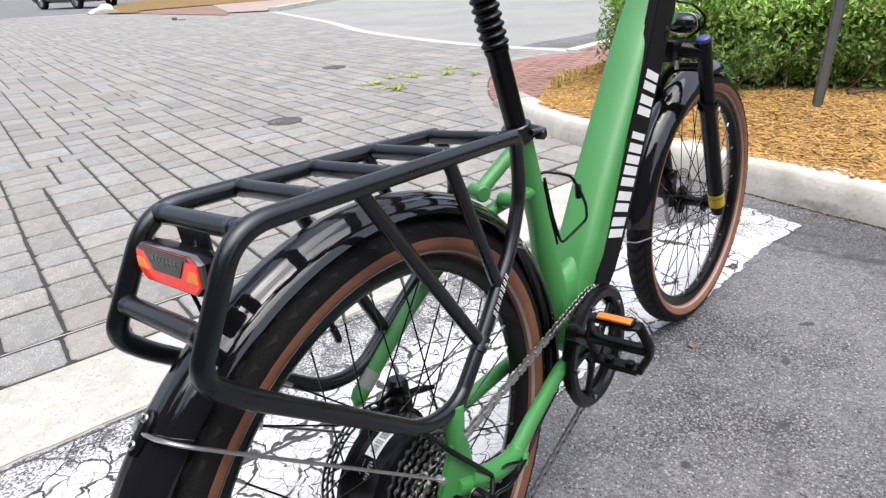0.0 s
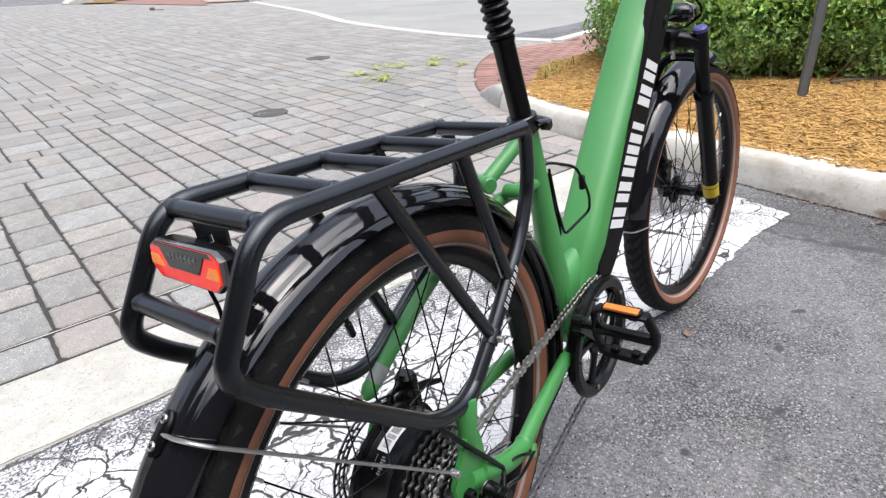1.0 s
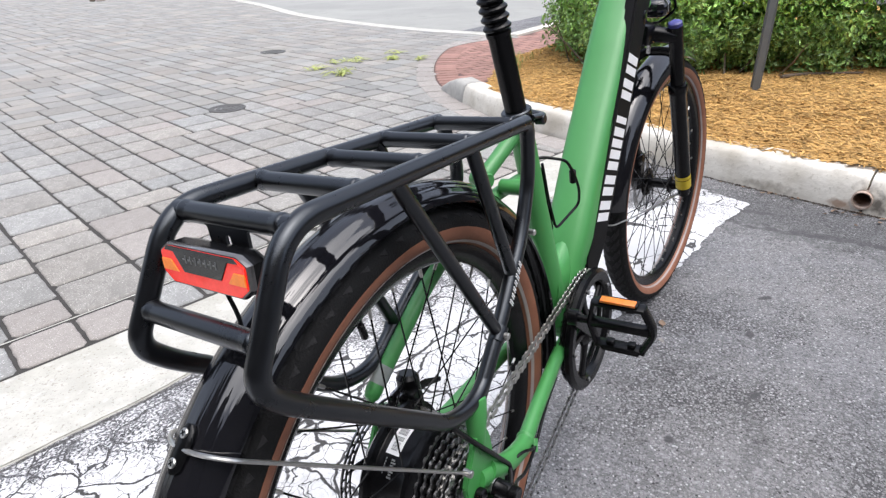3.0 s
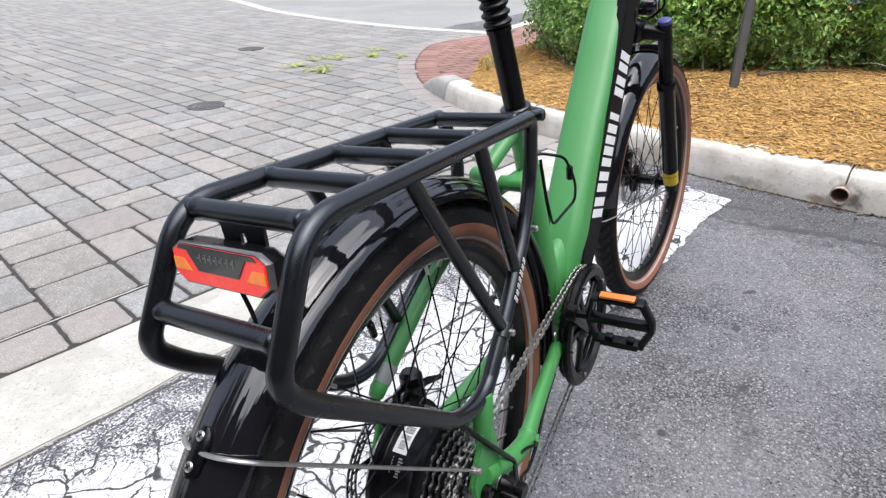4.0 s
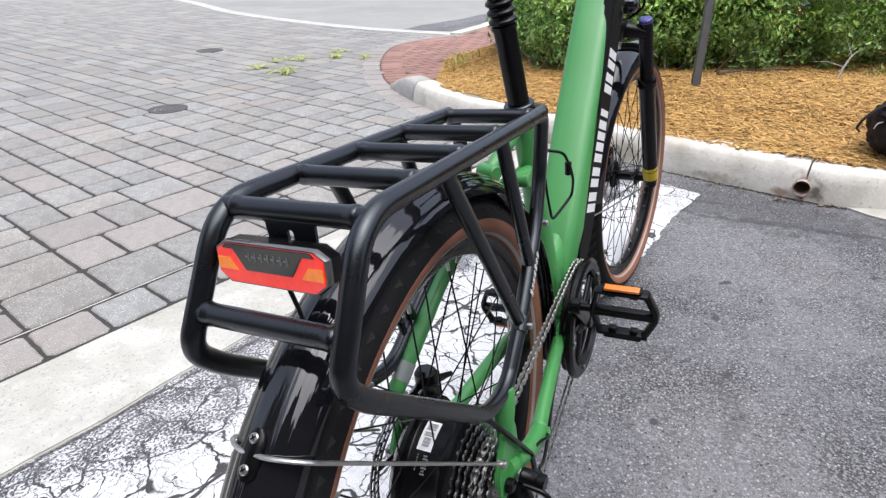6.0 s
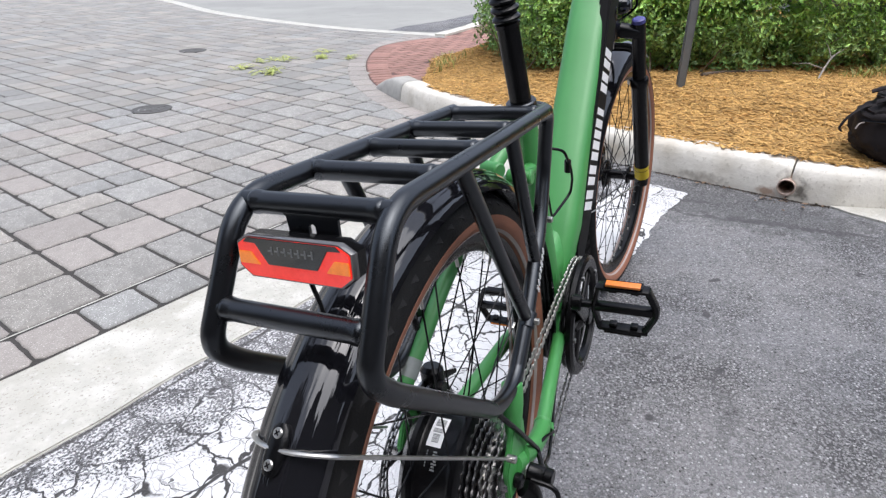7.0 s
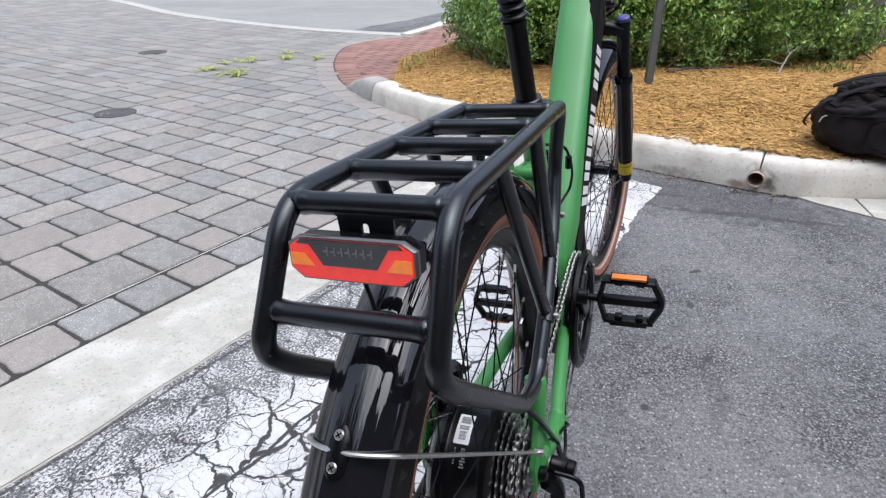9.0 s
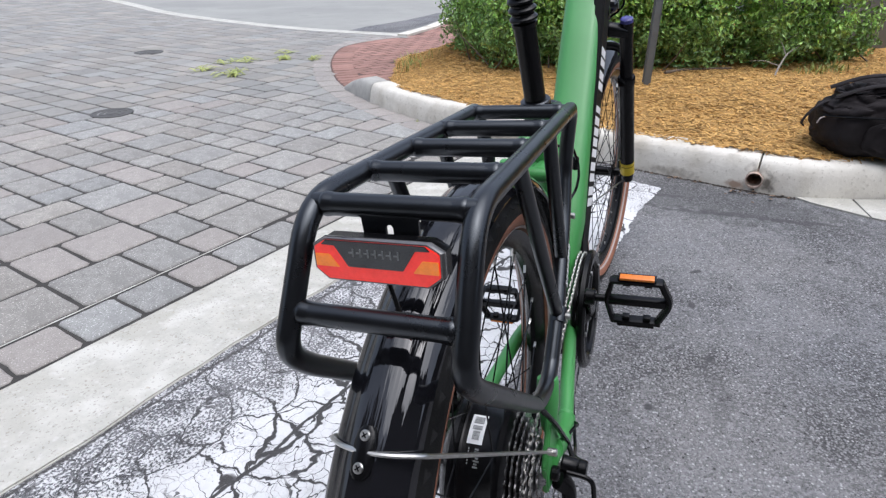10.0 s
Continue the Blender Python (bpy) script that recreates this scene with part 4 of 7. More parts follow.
def rotor(parent, y):
    bm = bmesh.new()
    for r0, r1 in ((0.070, 0.0735), (0.0785, 0.0815), (0.0865, 0.090)):
        lathe(bm, [(r0, y - 0.0009), (r1, y - 0.0009), (r1, y + 0.0009), (r0, y + 0.0009)], 64, ring=True)
    for k in range(72):
        a, lo_, hi_ = 2 * math.pi * k / 72, 0.073 + 0.008 * (k % 2), 0.079 + 0.008 * (k % 2)
        sweep(bm, [Vector((lo_ * math.cos(a), y, lo_ * math.sin(a))), Vector((hi_ * math.cos(a + 0.05), y, hi_ * math.sin(a + 0.05)))], [(0.0009, 0.0018)] * 2, 4, ref=(0, 1, 0))
    disc = part("disc_rotor", bm, DARKSTEEL, parent, "drilled steel disc rotor")
    for k in range(6):
        a = 2 * math.pi * k / 6
        p0 = Vector((0.026 * math.cos(a), y, 0.026 * math.sin(a)))
        p1 = Vector((0.071 * math.cos(a + 0.5), y, 0.071 * math.sin(a + 0.5)))
        part("rotor_arm", tube([p0, p1], [(0.0009, 0.0055), (0.0009, 0.0045)], 6, ref=(0, 1, 0)), DARKSTEEL, parent)
    bm = bmesh.new()
    lathe(bm, [(0.020, y - 0.001), (0.030, y - 0.001), (0.030, y + 0.001), (0.020, y + 0.001)], 24, ring=True)
    part("rotor_carrier", bm, DARKSTEEL, parent)
    return disc


rotor(rear, 0.064)

# -- frame
frame_bm = bmesh.new()
ys = (0, 1, 0)
# seat tube
sweep(frame_bm, spline([P(0.545, -0.007, 0.748), P(0.56, -0.004, 0.68), P(0.578, 0, 0.58), P(0.60, 0, 0.47), P(0.632, 0, 0.36)], 5), [(0.0185 + 0.012 * max(0, k - 9) / 11, 0.020 + 0.016 * max(0, k - 9) / 11) for k in range(21)], 20, ref=ys)
part("frame", frame_bm, GREEN, bike, "satin green welded aluminium frame")
# main tube with the battery, a broad rounded box in section
box_sec = []
for k in range(28):
    a = 2 * math.pi * k / 28
    ca, sa = math.cos(a), math.sin(a)
    box_sec.append((math.copysign(abs(ca) ** 0.55, ca), math.copysign(abs(sa) ** 0.55, sa)))
main_path = spline([P(0.64, 0, 0.34), P(0.69, 0, 0.42), P(0.748, -0.002, 0.50), P(0.838, -0.004, 0.615), P(0.955, -0.005, 0.755), P(1.05, -0.005, 0.875), P(1.11, -0.004, 0.960)], 5)
nm = len(main_path)
main_rad = []
for k in range(nm):
    t = k / (nm - 1)
    main_rad.append((0.028 + 0.015 * min(1, t / 0.3) - 0.010 * max(0, t - 0.8) / 0.2, 0.043 + 0.008 * min(1, t / 0.25) - 0.022 * max(0, t - 0.72) / 0.28))
part("main_tube", tube(main_path, main_rad, ref=ys, section=box_sec), GREEN, bike, "broad satin green down tube that houses the battery")
# gusset between the tubes above the bottom bracket
gus = tube(spline([P(0.595, 0, 0.435), P(0.645, 0, 0.432), P(0.71, 0, 0.455)], 4), [(0.026, 0.046)] * 9, 20, ref=ys)
part("gusset", gus, GREEN, bike)
# dark battery cover along the right face and front
cover = []
for a, h in [(0.700, 0.400), (0.692, 0.425), (0.715, 0.448), (0.752, 0.475), (0.790, 0.53), (0.868, 0.645), (0.94, 0.742), (1.01, 0.832), (1.055, 0.905), (1.085, 0.945), (1.125, 0.945), (1.105, 0.885), (1.060, 0.822), (1.006, 0.737), (0.905, 0.588), (0.835, 0.482), (0.79, 0.428), (0.75, 0.398)]:
    cover.append((a, h))
cov = prism(bmesh.new(), cover, -0.0412, 0.0462)
bmesh.ops.bevel(cov, geom=[e for e in cov.edges if abs(e.verts[0].co.y - e.verts[1].co.y) < 1e-5], offset=0.006, segments=3, affect="EDGES")
part("battery_cover", cov, PANEL, bike, "matt black battery cover", angle=50)
panel = prism(bmesh.new(), [(0.700, 0.400), (0.692, 0.425), (0.700, 0.455), (0.722, 0.478), (0.758, 0.530), (0.831, 0.646), (0.903, 0.742), (0.962, 0.830), (1.000, 0.895), (1.030, 0.945), (1.10, 0.945), (1.088, 0.885), (1.050, 0.822), (0.996, 0.737), (0.895, 0.588), (0.825, 0.482), (0.78, 0.428), (0.745, 0.400)], -0.0418, -0.018)
bmesh.ops.bevel(panel, geom=[e for e in panel.edges if abs(e.verts[0].co.y - e.verts[1].co.y) < 1e-5], offset=0.004, segments=2, affect="EDGES")
part("side_panel", panel, PANEL, bike, "matt black battery side panel", angle=50)
part("key_port", lathe(bmesh.new(), [(0.0, -0.0455), (0.012, -0.0452), (0.014, -0.044), (0.014, -0.04)], 24, centre=P(1.05, -0.0015, 0.845)), MATT, bike, "round black key cover")
# white slanted marks of the side print: plain blocks in place of the brand
marks = [0.0, 0.052, 0.104, 0.150, 0.200, 0.250, 0.302]
m0, m1 = P(0.783, 0.0422, 0.497), P(0.979, 0.0422, 0.782)
md = (m1 - m0).normalized()
mo = md.cross(Vector((0, 1, 0))).normalized()
for k, s0 in enumerate(marks):
    ln = 0.020 if k == 4 else 0.041
    for q0, q1, v0, v1 in ((0.0, 0.42, -0.031, 0.031), (0.56, 1.0, -0.031, 0.031)) if k != 4 else ((0.0, 0.7, -0.031, 0.031),):
        bm = bmesh.new()
        vs = [m0 + md * (s0 + ln * u_ + v_ * -0.28) + mo * v_ for u_, v_ in ((q0, v0), (q1, v0), (q1, v1), (q0, v1))]
        A = [bm.verts.new(v) for v in vs]
        B = [bm.verts.new(v + Vector((0, 0.001, 0))) for v in vs]
        bm.faces.new(A)
        bm.faces.new(B[::-1])
        for i in range(4):
            bm.faces.new((A[i], B[i], B[(i + 1) % 4], A[(i + 1) % 4]))
        bmesh.ops.recalc_face_normals(bm, faces=bm.faces[:])
        part("side_print", bm, WHITEPRINT, bike, "slanted white printed block", smooth=False)
# head tube
part("head_tube", tube([P(1.085, 0, 0.97), P(1.118, 0, 0.91), P(1.145, 0, 0.862)], [(0.029, 0.032), (0.027, 0.03), (0.028, 0.03)], 24, ref=ys), GREEN, bike, "green head tube")
# chain stays, drop-outs, seat stays
for s in (1, -1):
    part("chain_stay", tube(spline([P(0.650, s * 0.026, 0.328), P(0.575, s * 0.036, 0.333), P(0.52, s * 0.046, 0.338), P(0.41, s * 0.061, 0.327), P(0.33, s * 0.072, 0.318), P(0.27, s * 0.075, 0.338), P(0.20, s * 0.075, 0.372)], 6), [(0.0115, 0.0145)] * 37, 14, ref=ys), GREEN, bike, "bent green chain stay")
    top = [(0.236, 0.420), (0.226, 0.444), (0.202, 0.440)] if s > 0 else [(0.232, 0.410), (0.222, 0.430), (0.200, 0.440)]
    plate = prism(bmesh.new(), [(0.172, 0.340), (0.205, 0.335), (0.262, 0.318), (0.27, 0.345), (0.240, 0.382), *top, (0.190, 0.42), (0.168, 0.385)], -s * 0.071, -s * 0.079)
    bmesh.ops.bevel(plate, geom=plate.edges[:], offset=0.002, segments=2, affect="EDGES")
    part("dropout", plate, GREEN, bike, "green drop-out plate")
    if s > 0:
        part("stay_socket", tube([P(0.209, 0.073, 0.408), P(0.211, 0.073, 0.420), P(0.216, 0.072, 0.446), P(0.2185, 0.071, 0.458), P(0.223, 0.070, 0.478), P(0.2245, 0.0695, 0.484), P(0.2250, 0.0695, 0.486)], [0.006, 0.0105, 0.0125, 0.0140, 0.0140, 0.0130, 0.009], 18), GREEN, bike)
        part("stay_elbow", tube(spline([P(0.345, 0.070, 0.316), P(0.325, 0.0725, 0.319), P(0.285, 0.075, 0.332), P(0.250, 0.0755, 0.350), P(0.225, 0.0755, 0.366)], 5), [(0.0128, 0.0158)] * 21, 16, ref=ys), GREEN, bike, "forged green elbow of the chain stay")
        part("elbow_weld", tube([P(0.350, 0.0695, 0.3165), P(0.346, 0.070, 0.3162), P(0.341, 0.0703, 0.3165)], [(0.0128, 0.0155), (0.0145, 0.0172), (0.0132, 0.0162)], 18, ref=ys), GREEN, bike, "rough weld bead")
    else:
        part("stay_socket", tube([P(0.180, -0.066, 0.463), P(0.1835, -0.0655, 0.469), P(0.190, -0.0645, 0.477), P(0.196, -0.0635, 0.482)], [0.004, 0.0100, 0.0118, 0.0112], 16), GREEN, bike)
        part("clear_patch", tube([P(0.196, -0.0635, 0.482), P(0.216, -0.0610, 0.4985)], 0.0121, 18), FILM, bike, "pale clear protective film")
    if s < 0:
        part("seat_stay", tube(fillet([P(0.190, s * 0.064, 0.478), P(0.244, s * 0.057, 0.521), P(0.318, s * 0.053, 0.572), P(0.400, s * 0.045, 0.612), P(0.47, s * 0.032, 0.645), P(0.565, s * 0.008, 0.656)], 0.05), 0.0109, 14), GREEN, bike, "slender green seat stay")
part("stay_bridge", tube([P(0.548, -0.008, 0.738), P(0.455, -0.030, 0.682)], 0.0115, 14), GREEN, bike, "green stub for the mudguard mount")
stub("bridge_boss", P(0.462, -0.045, 0.683), P(0.448, -0.014, 0.683), 0.0125, GREEN, bike, bevel=0.002)
part("lower_bridge", tube([P(0.575, 0.0, 0.655), P(0.50, 0.0, 0.660)], 0.011, 14), GREEN, bike)
stub("bridge_boss", P(0.495, 0.02, 0.66), P(0.495, -0.02, 0.66), 0.012, GREEN, bike, bevel=0.002)
part("bottom_bracket", lathe(bmesh.new(), [(0.012, -0.052), (0.026, -0.050), (0.028, -0.042), (0.028, 0.042), (0.026, 0.05), (0.012, 0.052)], 32, centre=BB), GREEN, bike)

# -- seat post
SP = P(0.543, -0.008, 0.752)
sd = P(-0.22, -0.062, 1.0).normalized()
part("seat_clamp", tube([SP - sd * 0.012, SP - sd * 0.010, SP + sd * 0.014, SP + sd * 0.016], [0.0215, 0.0235, 0.0235, 0.0215], 28), BLACK, bike, "black seat clamp collar")
stub("clamp_nut", SP + P(0.020, 0.020, -0.004), SP + P(0.020, 0.036, -0.004), 0.0085, BLACK, bike, bevel=0.002)
lever = part("clamp_lever", tube(fillet([SP + P(-0.004, 0.024, 0.004), SP + P(0.03, 0.030, 0.0), SP + P(0.036, 0.0, 0.004), SP + P(0.028, -0.022, 0.006)], 0.012), [(0.0045, 0.0075)] * 16, 10, ref=(0, 0, 1)), BLACK, bike, "quick release lever")
post_ob = part("seat_post", tube([SP - sd * 0.02, SP + sd * 0.135], 0.0165, 28), MATT, bike, "black seat post")
bel = []
for k in range(7):
    h0 = 0.135 + k * 0.0125
    bel += [(0.0165, h0), (0.0205, h0 + 0.004), (0.0205, h0 + 0.0065), (0.0165, h0 + 0.0105)]
bm = lathe(bmesh.new(), [(0.010, 0.128), (0.0180, 0.128), (0.0185, 0.134), *bel, (0.016, 0.224), (0.008, 0.224)], 32, axis="z")
bel_ob = part("bellows", bm, MATT, post_ob, "ribbed rubber bellows")
bel_ob.matrix_basis = Matrix.Translation(SP) @ sd.to_track_quat("Z", "Y").to_matrix().to_4x4()
part("post_head", tube([SP + sd * 0.222, SP + sd * 0.29], [0.0145, 0.0155], 24), MATT, post_ob)
part("saddle_clamp", tube([SP + sd * 0.275 + P(-0.012, -0.02, 0), SP + sd * 0.275 + P(-0.012, 0.034, 0)], 0.0155, 20), MATT, post_ob, "black saddle clamp with knob")

# -- rack
def weld_collar(c, s, seed):
    """A beaded fillet where a rung meets its rail; s: which end."""
    r = random.Random(seed)
    bm = bmesh.new()
    c = Vector(c)
    rings = []
    for off, rad in ((0.0050, 0.0092), (0.0035, 0.0100), (0.0020, 0.0104), (0.0, 0.0102), (-0.0030, 0.0098), (-0.0070, 0.0094)):
        ring = []
        for k in range(20):
            a = 2 * math.pi * k / 20
            q = rad + (0.00025 * math.sin(k * 1.9 + seed) + r.uniform(-0.00015, 0.00015)) * (0.0095 < rad)
            ring.append(bm.verts.new(c + Vector((q * math.cos(a), -s * off, q * math.sin(a)))))
        rings.append(ring)
    for A, B in zip(rings, rings[1:]):
        for k in range(20):
            bm.faces.new((A[k], A[(k + 1) % 20], B[(k + 1) % 20], B[k]))
    bmesh.ops.recalc_face_normals(bm, faces=bm.faces[:])
    return bm


RT = 0.0098
rack = part("rack_rail", tube(fillet([P(0.415, 0.066, 0.779), P(-0.004, 0.070, 0.8025), P(-0.066, 0.074, 0.70), P(-0.043, 0.075, 0.672), P(0.165, 0.071, 0.488), P(0.235, 0.070, 0.478), P(0.293, 0.069, 0.536)], 0.036, 8), RT, 16), BLACK, bike, "satin black luggage rack tube")
rack.name = "luggage_rack"
tagged(rack, "satin black tubular luggage rack")
part("side_rail", tube(fillet([P(0.415, -0.066, 0.779), P(-0.004, -0.070, 0.8025), P(-0.066, -0.074, 0.70), P(-0.043, -0.075, 0.672), P(0.140, -0.075, 0.5145), P(0.203, -0.075, 0.500), P(0.262, -0.0735, 0.536)], 0.036, 8), RT, 16), BLACK, rack)
for a, h in ((0.006, 0.7975), (0.092, 0.797), (0.189, 0.7915), (0.285, 0.787), (0.398, 0.780)):
    half = 0.070 - 0.010 * max(0, a)
    part("rung", tube([P(a, -half, h), P(a, half, h)], 0.0095, 16), BLACK, rack)
    for s in (1, -1):
        part("weld", weld_collar(P(a, s * (half - 0.0125), h), s, int(a * 1000)), BLACK, rack)
part("rung", tube([P(-0.048, -0.072, 0.7265), P(-0.048, 0.072, 0.7265)], 0.0095, 16), BLACK, rack)
for s in (1, -1):
    part("weld", weld_collar(P(-0.048, s * 0.0610, 0.7265), s, 77), BLACK, rack)
for s in (1, -1):
    knee = P(0.293, 0.069, 0.536) if s > 0 else P(0.262, -0.0735, 0.536)   # where the brace meets the lower bend
    foot = [knee, P(0.216, 0.070, 0.462)] if s > 0 else [P(0.320, -0.070, 0.574), knee]
    part("rack_stay", tube(fillet([P(0.385, s * 0.0663, 0.7806), P(0.420, s * 0.066, 0.7785), P(0.438, s * 0.055, 0.70), P(0.396, s * 0.060, 0.630), *foot], 0.03, 6), 0.0099, 16), BLACK, rack, "black rack stay")
    part("brace", tube([P(0.135, s * 0.066, 0.792), knee + Vector((-0.002, 0, 0.004))], 0.0085, 14), BLACK, rack)
    part("brace", tube([P(0.276, s * 0.066, 0.784), P(0.352, s * 0.064, 0.592)], 0.0085, 14), BLACK, rack)
    stub("rack_bolt", knee + P(-0.002, s * 0.009, 0), knee + P(-0.002, s * 0.018, 0), 0.0045, STEEL, rack, "bright bolt", bevel=0.001)
    stub("rack_bolt", P(0.412, s * 0.058, 0.628), P(0.412, s * 0.073, 0.628), 0.0045, STEEL, rack, "bright bolt", bevel=0.001)
    part("bolt_boss", tube([knee + P(0.006, s * 0.003, 0.007), knee + P(-0.009, s * 0.003, -0.006)], 0.010, 12), BLACK, rack)
# side print on the stay, as plain marks
sp0, sp1 = P(0.322, 0.0776, 0.566), P(0.362, 0.0740, 0.605)
dprint = (sp1 - sp0).normalized()
oprint = dprint.cross(Vector((0, 1, 0))).normalized()
bm = bmesh.new()
for k in range(7):
    c0 = sp0 + dprint * (k * 0.0088)
    hh = 0.0058 if k in (0, 4) else 0.0042
    for q in ((-0.0026, -0.0012), (0.0006, 0.002)):
        A = [bm.verts.new(c0 + dprint * u_ + oprint * v_ + Vector((0, -0.0002, 0))) for u_, v_ in ((q[0], -hh), (q[1], -hh), (q[1] + 0.002, hh), (q[0] + 0.002, hh))]
        bm.faces.new(A)
ex = bmesh.ops.extrude_face_region(bm, geom=bm.faces[:])
for v in ex["geom"]:
    if isinstance(v, bmesh.types.BMVert):
        v.co.y += 0.0012
bmesh.ops.recalc_face_normals(bm, faces=bm.faces[:])
part("stay_print", bm, WHITEPRINT, rack, "row of small white print marks", smooth=False)

# -- tail light under the rear rung
TLM = Matrix.Translation(P(-0.0285, -0.0015, 0.767)) @ Matrix.Rotation(radians(5), 4, "Y")
octo = [(-0.0548, 0.0110), (-0.0548, -0.0088), (-0.0440, -0.0176), (0.0440, -0.0176), (0.0548, -0.0088), (0.0548, 0.0110), (0.0440, 0.0174), (-0.0440, 0.0174)]


def slab_x(outline, x0, x1, bevel=0.0):
    """An outline in (y, z) given thickness along x."""
    bm = bmesh.new()
    A = [bm.verts.new((x0, y, z)) for y, z in outline]
    B = [bm.verts.new((x1, y, z)) for y, z in outline]
    bm.faces.new(A)
    bm.faces.new(B[::-1])
    for i in range(len(A)):
        bm.faces.new((A[i], B[i], B[(i + 1) % len(A)], A[(i + 1) % len(A)]))
    bmesh.ops.recalc_face_normals(bm, faces=bm.faces[:])
    if bevel:
        bmesh.ops.bevel(bm, geom=bm.edges[:], offset=bevel, segments=2, affect="EDGES")
    return bm


def tl_part(name, bm, material, parent, label=""):
    ob = part(name, bm, material, parent, label)
    if parent is bike:
        ob.matrix_basis = TLM
    return ob


def bevelled_back(outline, x0, x1, k):
    """The lamp's housing: the outline at the front, drawn in towards the back."""
    bm = bmesh.new()
    rings = [[bm.verts.new((x, y * f, z * f)) for y, z in outline] for x, f in ((x0, 1.0), (x0 + 0.6 * (x1 - x0), 1.0), (x1, k))]
    for A, B in zip(rings, rings[1:]):
        for i in range(len(A)):
            bm.faces.new((A[i], B[i], B[(i + 1) % len(A)], A[(i + 1) % len(A)]))
    bm.faces.new(rings[0])
    bm.faces.new(rings[-1][::-1])
    bmesh.ops.recalc_face_normals(bm, faces=bm.faces[:])
    return bm


tail = tl_part("tail_light", bevelled_back([(y * 0.985, z * 0.97) for y, z in octo], 0.0030, 0.0225, 0.84), MATT, bike, "flat octagonal tail light with red and orange lens")
tl_part("clear_rim", bevelled_back([(y, z) for y, z in octo], 0.0029, -0.0022, 0.966), CLEAREDGE, tail, "clear bevelled lens rim")
tl_part("red_lens", slab_x([(y * 0.945, z * 0.90) for y, z in octo], -0.0034, -0.0015, 0.0006), REDLENS, tail, "glowing red lens")
tl_part("dark_window", slab_x([(-0.0410, 0.0160), (0.0410, 0.0160), (0.0450, 0.0122), (0.0335, 0.0118), (0.0228, -0.0045), (-0.0228, -0.0045), (-0.0335, 0.0118), (-0.0450, 0.0122)], -0.0044, -0.0030, 0.0004), DARKLENS, tail, "dark lens window")
for s in (1, -1):
    o_ = [(s * y, z) for y, z in ((0.0512, 0.0046), (0.0512, -0.0056), (0.0305, -0.0056), (0.0385, 0.0046))]
    tl_part("turn_lens", slab_x(o_, -0.0042, -0.0030, 0.0005), ORANGELENS, tail, "orange turn signal lens")
bm = bmesh.new()
for k in range(7):
    y0 = -0.0205 + k * 0.0062
    bm2 = slab_x([(y0, 0.004), (y0 + 0.0012, 0.004), (y0 + 0.0012, 0.0105), (y0, 0.0105)], -0.0048, -0.0043)
    me_ = bpy.data.meshes.new("tmp")
    bm2.to_mesh(me_)
    bm2.free()
    bm.from_mesh(me_)
    bpy.data.meshes.remove(me_)
    bm2 = slab_x([(y0, 0.0066), (y0 + 0.0042, 0.0066), (y0 + 0.0042, 0.0078), (y0, 0.0078)], -0.0048, -0.0043)
    me_ = bpy.data.meshes.new("tmp")
    bm2.to_mesh(me_)
    bm2.free()
    bm.from_mesh(me_)
    bpy.data.meshes.remove(me_)
tl_part("window_print", bm, GREYPRINT, tail, "faint grey print bars")
hang = slab_x([(-0.032, 0.036), (0.032, 0.036), (0.030, 0.030), (0.0255, 0.026), (0.0245, 0.006), (0.0050, 0.006), (0.0050, 0.0185), (0.0030, 0.0212), (0.0000, 0.0212), (-0.0015, 0.0190), (-0.0015, 0.006), (-0.0225, 0.006), (-0.0235, 0.026), (-0.029, 0.030)], 0.018, 0.021, 0.0)
hb = part("light_bracket", hang, BLACK, bike, "black sheet bracket with a slot below the rung")
hb.matrix_basis = Matrix.Translation(P(-0.020, 0, 0.764))
part("light_cable", tube(spline([P(-0.018, 0.0, 0.742), P(-0.016, 0.004, 0.715), P(-0.02, 0.006, 0.69), P(0.0, 0.01, 0.67)], 5), 0.002, 8), MATT, bike, "thin black cable")

# -- mudguards
DROP = [(0.0, 0.0), (0.25, 0.0008), (0.42, 0.0026), (0.50, 0.0050), (0.57, 0.0068), (0.64, 0.0076), (0.80, 0.0118), (0.90, 0.0155), (0.95, 0.0185), (1.0, 0.0240)]


def guard_drop(s):
    """Mudguard section: rounded crown, a shallow step, then a sloping flank and a lip."""
    for (s0, d0), (s1, d1) in zip(DROP, DROP[1:]):
        if s <= s1:
            t = (s - s0) / (s1 - s0)
            return d0 + (d1 - d0) * t
    return DROP[-1][1]


